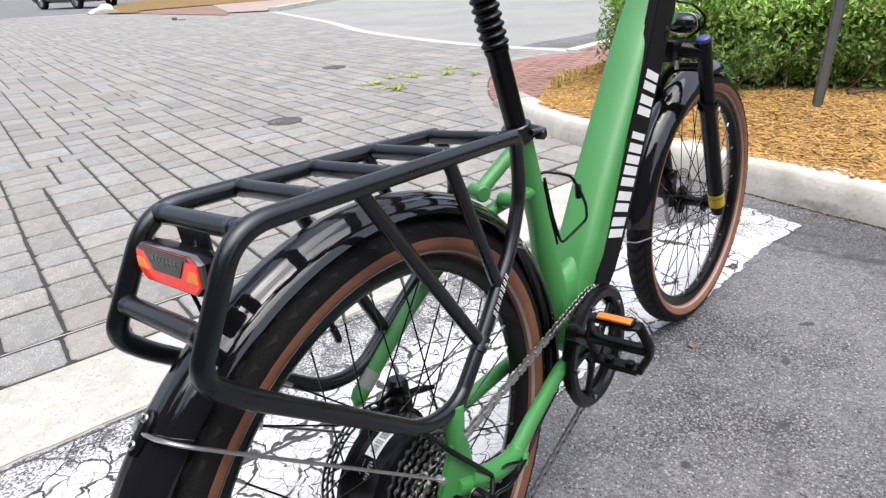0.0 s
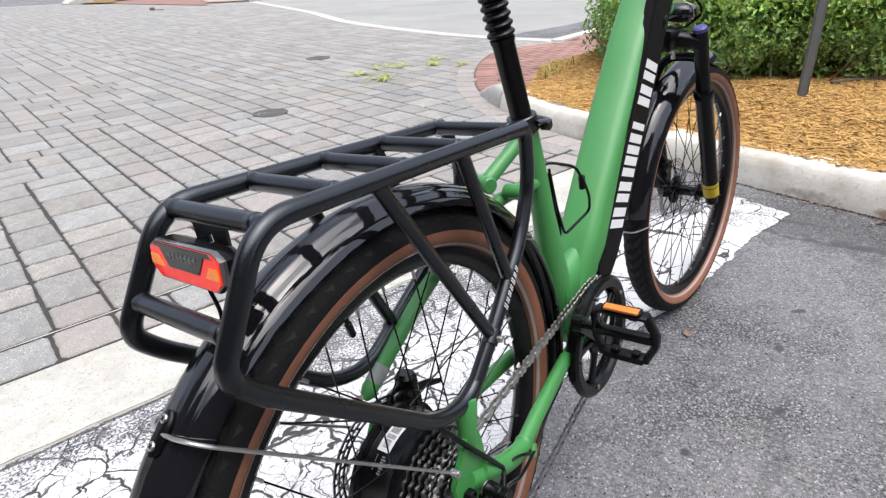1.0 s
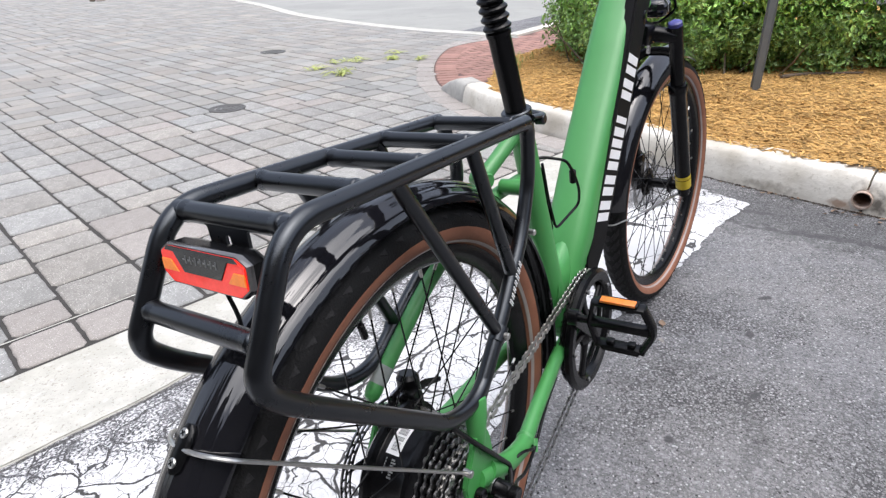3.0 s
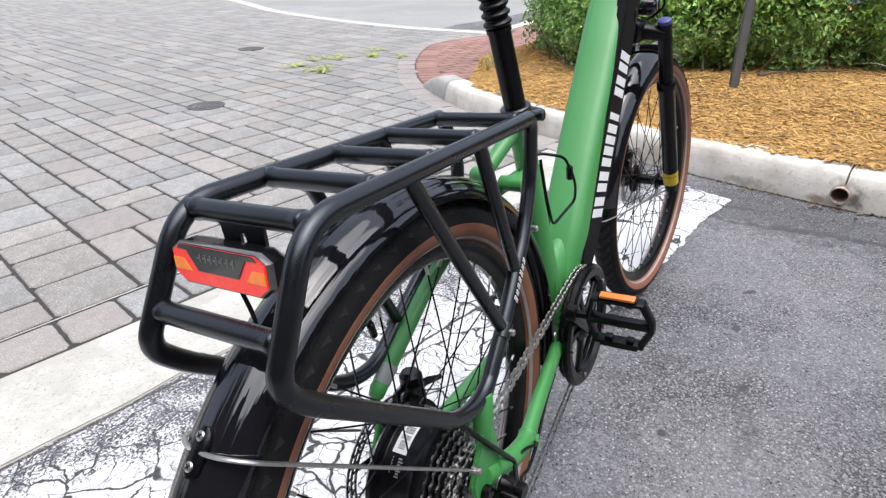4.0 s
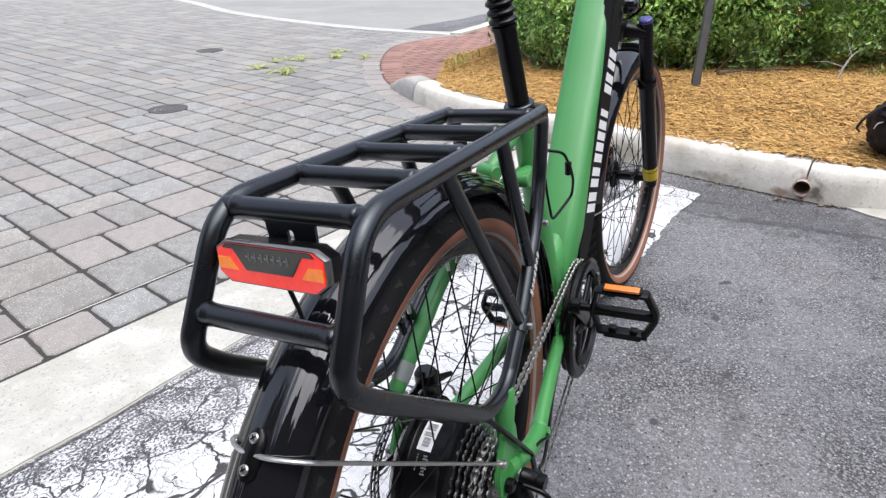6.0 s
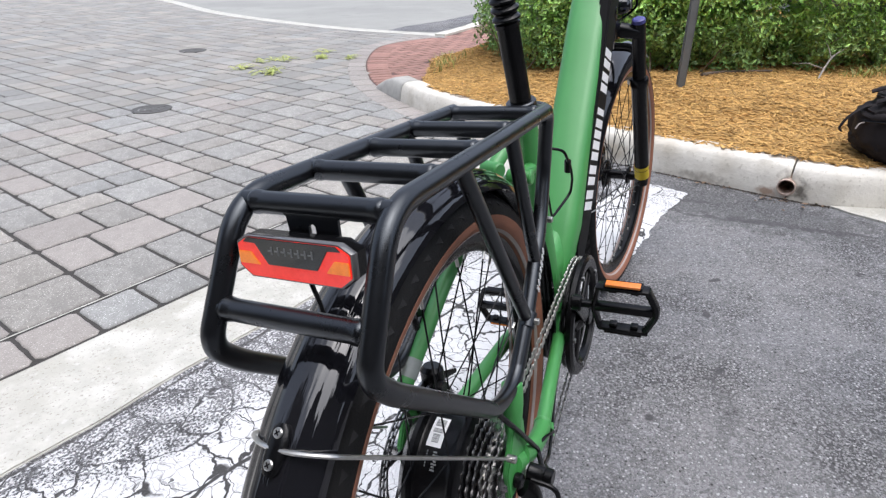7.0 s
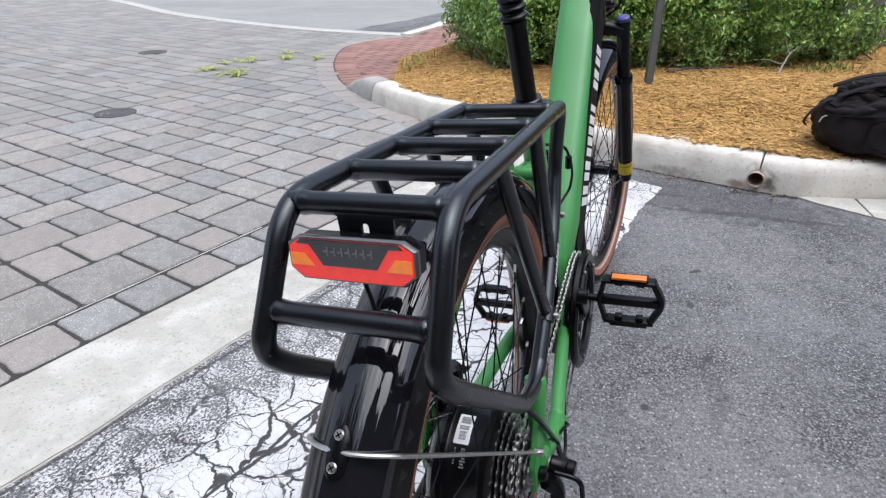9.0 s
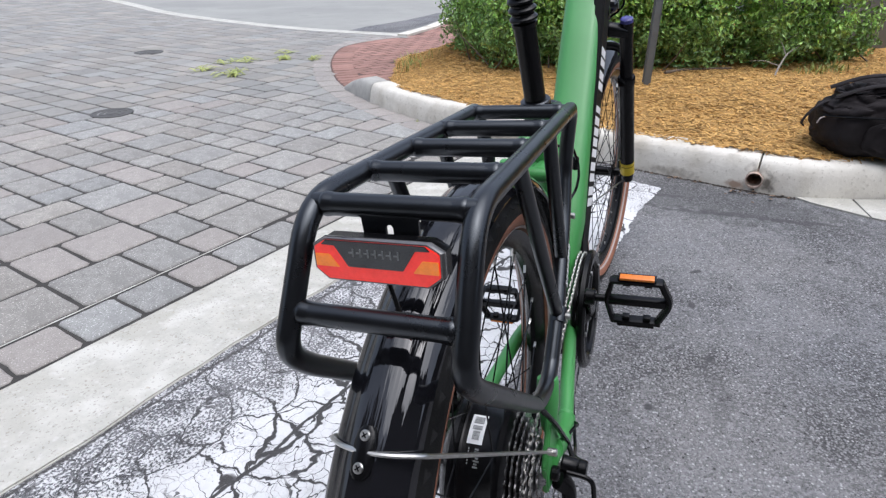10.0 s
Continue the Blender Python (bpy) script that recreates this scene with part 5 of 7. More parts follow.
def guard(name, centre, R, a0, a1, width, parent, label, depth=0.024, domed=False):
    """A curved sheet round the wheel, from angle a0 to a1 (0 ahead, 90 up)."""
    c = Vector(centre)
    bm = bmesh.new()
    n, m = 60, 40
    rows = []
    for shell in (0.0, -0.0022):
        grid = []
        for i in range(n + 1):
            a = radians(a0 + (a1 - a0) * i / n)
            row = []
            for j in range(m + 1):
                s = j / m * 2 - 1
                drop = depth * (0.85 * s * s + 0.15 * s ** 8) if domed else depth / 0.024 * guard_drop(abs(s))
                rr = R - drop + shell
                row.append(bm.verts.new(c + Vector((rr * math.cos(a), s * (width / 2 + shell), rr * math.sin(a)))))
            grid.append(row)
        rows.append(grid)
    for gi, grid in enumerate(rows):
        for i in range(n):
            for j in range(m):
                q = (grid[i][j], grid[i + 1][j], grid[i + 1][j + 1], grid[i][j + 1])
                bm.faces.new(q if gi == 0 else q[::-1]).material_index = gi
    A, B = rows
    for i in range(n):
        for j in (0, m):
            bm.faces.new((A[i][j], A[i + 1][j], B[i + 1][j], B[i][j]))
    for j in range(m):
        for i in (0, n):
            bm.faces.new((A[i][j], A[i][j + 1], B[i][j + 1], B[i][j]))
    bmesh.ops.recalc_face_normals(bm, faces=bm.faces[:])
    ob = part(name, bm, GLOSS, parent, label, angle=60)
    ob.data.materials.append(MATT)
    return ob


rear_guard = guard("rear_mudguard", HUB, 0.3905, -12, 205, 0.074, bike, "glossy black rear mudguard")


def on_guard(angle, R=0.3945, y=0.0, c=HUB):
    a = radians(angle)
    return c + Vector((R * math.cos(a), y, R * math.sin(a)))


clip = bmesh.new()
sweep(clip, [on_guard(a, 0.3918) for a in (132.2, 132.8, 134, 136, 137.3, 137.9)], [(0.004, 0.003), (0.0078, 0.0032), (0.0092, 0.0036), (0.0092, 0.0036), (0.0078, 0.0032), (0.004, 0.003)], 18, ref=(0, 1, 0))
part("guard_clip", clip, MATT, rear_guard, "black plastic stay clip")
for a in (133.3, 136.7):
    n_ = (on_guard(a) - HUB).normalized()
    stub("clip_screw", on_guard(a, 0.3932), on_guard(a, 0.3966), 0.0042, STEEL, rear_guard, "bright cross-head screw", bevel=0.0008)
    slot = bmesh.new()
    for turn in (40, 130):
        box(slot, (-0.0003, -0.0024, -0.0005), (0.0004, 0.0024, 0.0005), 0, Matrix.Translation(on_guard(a, 0.3967)) @ Matrix.Rotation(-radians(a), 4, "Y") @ Matrix.Rotation(radians(turn), 4, "X"))
    part("screw_slot", slot, MATT, rear_guard, smooth=False)
stay_mid = on_guard(135.0, 0.3930)
part("guard_stay", tube(fillet([P(0.164, 0.086, 0.421), P(-0.085, 0.044, 0.639), stay_mid + P(0, 0.014, 0), stay_mid + P(0, -0.014, 0), P(-0.078, -0.0415, 0.632), P(0.164, -0.086, 0.421)], 0.02), 0.0021, 8), STEEL, bike, "thin bright steel mudguard stay")


# -- crank, chain, pedals
CR = P(0.655, 0.050, 0.330)
ring = bmesh.new()
lathe(ring, [(0.091, -0.011), (0.095, -0.017), (0.110, -0.018), (0.1165, -0.014), (0.1170, -0.006), (0.110, -0.002), (0.092, -0.003)], 72, ring=True, centre=CR)
lathe(ring, [(0.088, 0.001), (0.102, 0.001), (0.102, 0.006), (0.088, 0.006)], 72, ring=True, centre=CR)
for k in range(5):
    a = 2 * math.pi * k / 5 + 0.35
    p0, p1 = CR + Vector((0.018 * math.cos(a), -0.004, 0.018 * math.sin(a))), CR + Vector((0.095 * math.cos(a + 0.25), -0.004, 0.095 * math.sin(a + 0.25)))
    sweep(ring, [p0, (p0 + p1) / 2, p1], [(0.007, 0.013), (0.006, 0.0085), (0.006, 0.014)], 12, ref=(0, 1, 0))
lathe(ring, [(0.0, -0.016), (0.022, -0.016), (0.027, -0.011), (0.034, -0.007), (0.036, -0.002), (0.030, 0.004), (0.0, 0.004)], 40, centre=CR)
chain_ring = part("chain_ring", ring, MATT, bike, "black chain ring with guard and five arms")
for k in range(5):
    a = 2 * math.pi * k / 5 + 0.60
    q = CR + Vector((0.097 * math.cos(a), 0, 0.097 * math.sin(a)))
    stub("ring_bolt", q + Vector((0, -0.017, 0)), q + Vector((0, -0.0205, 0)), 0.0045, DARKSTEEL, chain_ring, "steel ring bolt", bevel=0.0008)
outline = []
for j in range(48 * 4):
    a = 2 * math.pi * j / (48 * 4)
    rr = 0.1035 + (0.0038 if j % 4 in (1, 2) else 0)
    outline.append((CR.x + rr * math.cos(a), CR.z + rr * math.sin(a)))
rt = bmesh.new()
for y_ in (-0.0415, -0.0435):
    A = [rt.verts.new((x, y_, z)) for x, z in outline]
    B = [rt.verts.new((CR.x + (x - CR.x) * 0.86, y_, CR.z + (z - CR.z) * 0.86)) for x, z in outline]
    for i in range(len(A)):
        rt.faces.new((A[i - 1], A[i], B[i], B[i - 1]))
part("ring_teeth", rt, DARKSTEEL, bike, smooth=False)
arm = radians(142)
for s, ang in ((1, arm), (-1, arm + math.pi)):
    tip = BB + Vector((0.172 * math.cos(ang), -s * 0.080, 0.172 * math.sin(ang)))
    base = BB + Vector((0, -s * 0.066, 0))
    crank = part("crank_arm", tube([base, base + (tip - base) * 0.12, base + (tip - base) * 0.9, tip], [(0.007, 0.017), (0.0075, 0.0165), (0.0065, 0.0125), (0.006, 0.012)], 14, ref=ys), MATT, bike, "black crank arm")
    stub("crank_boss", base + Vector((0, s * 0.012, 0)), base + Vector((0, -s * 0.010, 0)), 0.0175, MATT, bike, bevel=0.002)
    stub("crank_boss", tip + Vector((0, s * 0.008, 0)), tip + Vector((0, -s * 0.010, 0)), 0.014, MATT, bike, bevel=0.002)
    # pedal plate stands upright, seen flat from behind
    pm = Matrix.Translation(tip + (Vector((0, -0.076, 0)) if s > 0 else Vector((0, 0.084, 0.011)))) @ Matrix.Rotation(radians(-8), 4, "Y")
    body = bmesh.new()
    for z0 in (0.041, -0.041):
        box(body, (-0.010, -0.040, z0 - 0.0028), (0.010, 0.040, z0 + 0.0032), 0.0012)
    box(body, (-0.008, -0.047, -0.0070), (0.008, 0.047, 0.0070), 0.003)
    sweep(body, fillet([(0, s * 0.039, 0.042), (0, s * 0.043, 0.020), (0, s * 0.047, 0.006), (0, s * 0.047, -0.006), (0, s * 0.043, -0.020), (0, s * 0.038, -0.042)], 0.004, 2), [(0.010, 0.0048)] * 14, 8, ref=(1, 0, 0))
    sweep(body, fillet([(0, -s * 0.037, 0.042), (0, -s * 0.0515, 0.008), (0, -s * 0.0505, -0.008), (0, -s * 0.034, -0.042)], 0.005, 2), [(0.010, 0.0062)] * 8, 8, ref=(1, 0, 0))
    for z0 in (0.035, -0.035):
        for yy in (-0.018, 0.016):
            box(body, (-0.006, yy - 0.006, z0 - 0.002), (0.006, yy + 0.006, z0 + 0.004), 0.001)
    pedal = part("pedal", body, MATT, bike, "black flat cage pedal with amber reflectors")
    pedal.matrix_basis = pm
    for z0, d in ((0.0472, 1), (-0.0472, -1)):
        part("reflector_housing", box(bmesh.new(), (-0.008, -0.030, z0 - 0.003), (0.008, 0.030, z0 + 0.003), 0.001), MATT, pedal)
        if d * s > 0:
            part("pedal_reflector", box(bmesh.new(), (-0.0095, -0.027, z0 - 0.0020 + d * 0.002), (0.0040, 0.027, z0 + 0.0024 + d * 0.002), 0.0008), AMBER, pedal, "amber reflector")
    stub("pedal_axle", tip, tip + Vector((0, -s * 0.034, 0)), 0.0065, MATT, bike)
# chain: separate links on upper and lower runs
def link_mesh():
    bm = bmesh.new()
    for y in (-0.0032, 0.0032):
        for x in (-0.0052, 0.0052):
            lathe(bm, [(0.0, y - 0.0007), (0.0043, y - 0.0007), (0.0043, y + 0.0007), (0.0, y + 0.0007)], 8, centre=(x, 0, 0))
        box(bm, (-0.0052, y - 0.0006, -0.0028), (0.0052, y + 0.0006, 0.0028))
    return mesh_of("chain_link", bm, STEEL, False)


link_me = link_mesh()
# same link in darker steel: the lower run's shade put into its colour
link_shaded = link_me.copy()
link_shaded.materials[0] = DARKSTEEL
CH = P(0.655, 0.0425, 0.330)
SC = Vector((HUB.x, CH.y - 0.016, HUB.z))
r1_, r2_ = 0.1085, 0.040
path = []
for k in range(13):
    a = radians(-90 + k * 15 + 8)
    path.append(CH + Vector((r1_ * math.cos(a), 0, r1_ * math.sin(a))))
for k in range(9):
    a = radians(98 + k * 14)
    path.append(SC + Vector((r2_ * math.cos(a), 0, r2_ * math.sin(a))))
low = [SC + Vector((0.02, 0, -0.11)), SC + Vector((0.05, 0, -0.20)), SC + Vector((0.10, 0, -0.205)), CH + Vector((0.012, 0, -r1_))]
path += low
tot, acc = 0.0, [0.0]
for a_, b_ in zip(path, path[1:]):
    tot += (b_ - a_).length
    acc.append(tot)
d_, i_ = 0.0, 0
while d_ < tot - 0.006:
    while acc[i_ + 1] < d_:
        i_ += 1
    t_ = (d_ - acc[i_]) / (acc[i_ + 1] - acc[i_])
    p_ = path[i_].lerp(path[i_ + 1], t_)
    dv = (path[i_ + 1] - path[i_]).normalized()
    lk = new("chain_link", link_me if dv.x < 0.3 else link_shaded)
    lk.parent = bike
    xx = dv
    yy = Vector((0, 1, 0))
    yy = (yy - xx * yy.dot(xx)).normalized()
    zz = xx.cross(yy)
    k_ = round(d_ / 0.0127) % 2
    sc_ = 1.35 if k_ else 0.85
    lk.matrix_basis = Matrix(((xx.x, yy.x * sc_, zz.x * 1.15, p_.x), (xx.y, yy.y * sc_, zz.y * 1.15, p_.y), (xx.z, yy.z * sc_, zz.z * 1.15, p_.z), (0, 0, 0, 1)))
    d_ += 0.0127

# -- rear axle, derailleur, guard, calliper
stub("axle_nut", P(0.19, 0.079, 0.36), P(0.19, 0.090, 0.36), 0.010, MATT, bike, bevel=0.002)
stub("axle_nut", P(0.19, -0.079, 0.36), P(0.19, -0.096, 0.36), 0.012, DARKSTEEL, bike, bevel=0.002)
stub("stay_screw", P(0.166, 0.080, 0.419), P(0.166, 0.092, 0.419), 0.005, STEEL, bike, "bright stay screw", bevel=0.001)
part("derailleur", tube(fillet([P(0.205, 0.084, 0.335), P(0.215, 0.098, 0.315), P(0.20, 0.100, 0.27), P(0.205, 0.085, 0.20)], 0.02), [(0.010, 0.014)] * 16, 12, ref=ys), MATT, bike, "black rear derailleur")
knuckle = part("derailleur_knuckle", tube([P(0.2245, 0.086, 0.3448), P(0.2243, 0.0885, 0.3446), P(0.2242, 0.0895, 0.3445), P(0.2232, 0.107, 0.3438), P(0.2231, 0.1085, 0.3437), P(0.2230, 0.1100, 0.3436), P(0.2226, 0.118, 0.3432), P(0.2225, 0.120, 0.3431)], [0.0118, 0.0124, 0.0120, 0.0120, 0.0108, 0.0120, 0.0120, 0.0104], 28), MATT, bike, "black derailleur knuckle")
stub("washer", P(0.2246, 0.0845, 0.3449), P(0.2245, 0.0865, 0.3448), 0.0126, STEEL, knuckle, "bright steel washer", bevel=0.0005)
part("derailleur_guard", tube(fillet([P(0.205, 0.096, 0.350), P(0.206, 0.130, 0.346), P(0.215, 0.132, 0.28), P(0.225, 0.130, 0.24), P(0.225, 0.098, 0.24)], 0.018), 0.0034, 10), MATT, bike, "bent black derailleur guard")
for k, (rr, zz_) in enumerate([(0.02, 0.255), (0.022, 0.165)]):
    part("jockey_wheel", lathe(bmesh.new(), [(0.004, -0.004), (rr, -0.003), (rr, 0.003), (0.004, 0.004)], 20, centre=P(0.225 + 0.02 * k, 0.0525, zz_)), MATT, bike)
part("gear_cable", tube(spline([P(0.155, 0.072, 0.497), P(0.194, 0.083, 0.440), P(0.253, 0.086, 0.362), P(0.262, 0.088, 0.345), P(0.245, 0.098, 0.335)], 6), 0.0036, 10), MATT, bike, "thick black cable")
part("gear_cable", tube(spline([P(0.50, 0.056, 0.322), P(0.43, 0.066, 0.312), P(0.36, 0.080, 0.300), P(0.30, 0.092, 0.306), P(0.262, 0.098, 0.325), P(0.235, 0.11, 0.345)], 6), 0.0026, 8), MATT, bike, "black gear cable")
part("motor_cable", tube(spline([P(0.345, 0.079, 0.312), P(0.33, 0.091, 0.322), P(0.30, 0.088, 0.338), P(0.275, 0.08, 0.335)], 6), 0.0022, 8), MATT, bike)
part("cable_clip", tube([P(0.365, 0.074, 0.306), P(0.352, 0.079, 0.292)], 0.007, 10), GREEN, bike)
cal = bmesh.new()
box(cal, (0.238, 0.046, 0.380), (0.285, 0.080, 0.410), 0.006)
box(cal, (0.262, 0.050, 0.392), (0.290, 0.074, 0.420), 0.008)
lathe(cal, [(0.0, 0.040), (0.011, 0.040), (0.013, 0.045), (0.013, 0.06)], 20, centre=(0.262, 0, 0.415))
cal_ob = part("brake_calliper", cal, MATT, bike, "black disc brake calliper")
part("calliper_drum", tube([(0.268, 0.058, 0.400), (0.270, 0.060, 0.416), (0.272, 0.062, 0.438), (0.273, 0.062, 0.444)], [0.012, 0.0165, 0.0165, 0.012], 20), MATT, cal_ob)
part("pad_fin", box(bmesh.new(), (0.238, 0.055, 0.405), (0.259, 0.0575, 0.428), 0.003), DARKSTEEL, cal_ob, "steel brake pad fin")
part("pad_fin", box(bmesh.new(), (0.238, 0.0675, 0.405), (0.259, 0.070, 0.428), 0.003), DARKSTEEL, cal_ob, "steel brake pad fin")
part("calliper_arm", tube([(0.280, 0.066, 0.405), (0.315, 0.068, 0.395), (0.350, 0.066, 0.380)], [(0.004, 0.009), (0.004, 0.007), (0.003, 0.004)], 8, ref=(0, 1, 0)), MATT, cal_ob)
for cx_, cz_ in ((0.248, 0.392), (0.276, 0.390)):
    part("calliper_bolt", tube([(cx_, 0.079, cz_), (cx_, 0.084, cz_)], 0.0045, 10), STEEL, cal_ob, "bright bolt")
cal_ob.location = (-0.020, -0.004, 0.020)
part("kick_stand", tube([P(0.30, -0.085, 0.30), P(0.25, -0.16, 0.14), P(0.235, -0.197, 0.020)], 0.0085, 12), MATT, bike, "black kick stand")
stub("stand_pivot", P(0.30, -0.070, 0.30), P(0.30, -0.098, 0.30), 0.014, MATT, bike, bevel=0.002)

# -- bottle cage on the seat tube
part("bottle_cage", tube(fillet([P(0.580, 0.012, 0.672), P(0.600, 0.012, 0.60), P(0.625, 0.012, 0.540), P(0.690, 0.030, 0.566), P(0.672, 0.038, 0.600), P(0.650, 0.040, 0.630), P(0.628, 0.034, 0.665), P(0.598, 0.0, 0.678), P(0.575, -0.012, 0.668), P(0.60, -0.012, 0.60), P(0.622, -0.012, 0.545)], 0.012, 4), 0.0026, 8), MATT, bike, "thin black wire bottle cage")
part("cage_plate", box(bmesh.new(), (-0.0035, -0.010, -0.062), (0.0035, 0.010, 0.062), 0.0015, Matrix.Translation(P(0.602, 0, 0.602)) @ Matrix.Rotation(radians(-14), 4, "Y")), MATT, bike, "black cage plate")
stub("cage_clip", P(0.648, 0.036, 0.642), P(0.654, 0.034, 0.618), 0.006, MATT, bike, bevel=0.0015)

# -- fork and front wheel, turned a little to the right about the steering axis
axis0, axis1 = P(1.30, 0, 0.55), P(1.16, 0, 0.903)
ax = (axis1 - axis0).normalized()
STEER = Matrix.Translation(axis0) @ Matrix.Rotation(radians(-6.3), 4, ax) @ Matrix.Translation(-axis0)
cr = bmesh.new()
box(cr, (1.150, -0.030, 0.775), (1.232, 0.030, 0.822), 0.010)
sweep(cr, [P(1.236, -0.072, 0.776), P(1.226, -0.058, 0.788), P(1.205, -0.022, 0.798), P(1.205, 0.022, 0.798), P(1.226, 0.058, 0.788), P(1.236, 0.072, 0.776)], [(0.006, 0.009), (0.016, 0.019), (0.019, 0.024), (0.019, 0.024), (0.016, 0.019), (0.006, 0.009)], 16, ref=(0, 0, 1))
fork = part("fork_crown", cr, MATT, bike, "black suspension fork crown")
fork.name = "suspension_fork"
fork.matrix_basis = STEER
for s in (1, -1):
    part("stanchion", tube([P(1.222, s * 0.064, 0.812), P(1.275, s * 0.064, 0.67)], 0.0165, 24), MATT, fork)
    leg = part("fork_leg", tube([P(1.273, s * 0.064, 0.675), P(1.2745, s * 0.064, 0.671), P(1.280, s * 0.064, 0.655), P(1.2815, s * 0.064, 0.651), P(1.386, s * 0.067, 0.385), P(1.40, s * 0.067, 0.350)], [0.0200, 0.0225, 0.0225, 0.0205, 0.0195, 0.0155], 24), MATT, fork, "black fork leg")
    part("drop_end", tube([P(1.392, s * 0.064, 0.372), P(1.418, s * 0.062, 0.358), P(1.440, s * 0.060, 0.355), P(1.450, s * 0.060, 0.353)], [(0.006, 0.016), (0.006, 0.016), (0.006, 0.014), (0.005, 0.006)], 12, ref=(0, 1, 0)), MATT, fork)
    part("fork_cap", tube([P(1.2225, s * 0.064, 0.811), P(1.2193, s * 0.064, 0.8195), P(1.2185, s * 0.064, 0.8220)], [0.0158, 0.0152, 0.0115], 24), BLUE if s > 0 else MATT, fork, "blue lock-out dial" if s > 0 else "black cap")
part("fork_sticker", tube([P(1.3745, 0.0662, 0.414), P(1.3895, 0.0671, 0.376)], [0.0203, 0.0201], 24), YELLOW, fork, "yellow warning sticker")
part("sticker_print", tube([P(1.3745, 0.0662, 0.414).lerp(P(1.3895, 0.0671, 0.376), q) for q in (0.25, 0.29)], 0.02045, 24), MATT, fork)
part("steerer", tube([P(1.165, 0, 0.80), P(1.215, 0, 0.805)], 0.02, 20), MATT, fork)
part("fork_arch", tube(fillet([P(1.27, -0.064, 0.67), P(1.30, -0.05, 0.745), P(1.305, 0.05, 0.745), P(1.27, 0.064, 0.67)], 0.05), [(0.007, 0.011)] * 16, 10, ref=(1, 0, 0)), MATT, fork, "black fork arch")
FH = axle_basis(P(1.438, -0.007, 0.356), -0.0995, -0.013)
front = wheel("front_wheel", FH, bike, "front wheel with black rim and tan-wall tyre", 0.97)
spokes(front, 0.022, 0.030, k=0.97)
part("front_hub", lathe(bmesh.new(), [(0.006, -0.052), (0.012, -0.050), (0.014, -0.036), (0.024, -0.033), (0.024, -0.027), (0.014, -0.022), (0.014, 0.022), (0.024, 0.027), (0.024, 0.034), (0.02, 0.042), (0.006, 0.052)], 32), MATT, front, "black front hub")
rotor(front, 0.044)
part("rotor_shroud", lathe(bmesh.new(), [(0.014, 0.030), (0.040, 0.034), (0.042, 0.040), (0.014, 0.041)], 24, ring=True), MATT, front)
stub("front_axle", (0, -0.080, 0), (0, 0.080, 0), 0.006, DARKSTEEL, front)
fg = guard("front_mudguard", P(0, 0, 0), 0.386, 66, 173, 0.074, bike, "glossy black front mudguard", 0.034, True)
fg.matrix_basis = FH
part("guard_stay", tube(fillet([P(-0.012, 0.076, -0.008), P(-0.302, 0.040, 0.012), P(-0.385, 0.02, 0.015), P(-0.385, -0.02, 0.015), P(-0.302, -0.040, 0.012), P(-0.012, -0.076, -0.008)], 0.02), 0.002, 8), STEEL, fg, "thin bright steel mudguard stay")
lamp = bmesh.new()
bmesh.ops.create_icosphere(lamp, subdivisions=3, radius=1)
for v in lamp.verts:
    q = Vector([math.copysign(abs(c) ** 0.75, c) for c in v.co])
    v.co = P(1.262, 0.0, 0.846) + Vector((q.x * 0.034, q.y * 0.036, q.z * (0.024 if q.z > 0 else 0.020)))
part("front_light", lamp, GLOSS, fork, "dark dome-shaped front lamp housing")
part("lamp_rim", tube(spline([P(1.250, 0.036, 0.840), P(1.250, 0.032, 0.860), P(1.250, 0.016, 0.870), P(1.250, -0.016, 0.870), P(1.250, -0.032, 0.860), P(1.250, -0.036, 0.840)], 5), 0.0016, 8), STEEL, fork, "bright lamp rim")
part("guard_bracket", box(bmesh.new(), (1.236, -0.005, 0.748), (1.240, 0.005, 0.795), 0.001), DARKSTEEL, fork, "bright mudguard bracket")
for k, (y_, x_) in enumerate(((0.02, 0.0), (-0.02, 0.01))):
    part("brake_cable", tube(spline([P(1.175, y_, 0.90), P(1.24 + x_, y_ * 1.6, 0.885), P(1.275, y_ * 2.0, 0.84), P(1.26, -0.05, 0.77), P(1.285, -0.085, 0.66)], 6), 0.0028, 8), MATT, fork, "black brake cable")
fc = bmesh.new()
box(fc, (1.325, 0.040, 0.388), (1.385, 0.078, 0.462), 0.010)
lathe(fc, [(0.0, 0.034), (0.013, 0.034), (0.016, 0.04), (0.016, 0.08), (0.0, 0.082)], 20, centre=(1.345, 0, 0.43))
part("front_calliper", fc, MATT, fork, "black front disc calliper")

# ---- things round about ----
rng = np.random.default_rng(7)

# sign post in the mulch
pb = Vector((2.05, 3.19, bed_z(2.05, 3.19) - 0.03))
sp_bm = bmesh.new()
sec = [(-0.026, 0.012), (-0.014, 0.012), (-0.012, -0.010), (0.012, -0.010), (0.014, 0.012), (0.026, 0.012), (0.026, 0.009), (0.017, 0.009), (0.015, -0.014), (-0.015, -0.014), (-0.017, 0.009), (-0.026, 0.009)]
sweep(sp_bm, [pb, pb + Vector((0.010, 0, 1.9))], 1.0, ref=(0.85, -0.52, 0), section=sec)
tagged(part("sign_post", sp_bm, POST, None, "grey steel channel sign post standing in mulch", smooth=False), category="post")

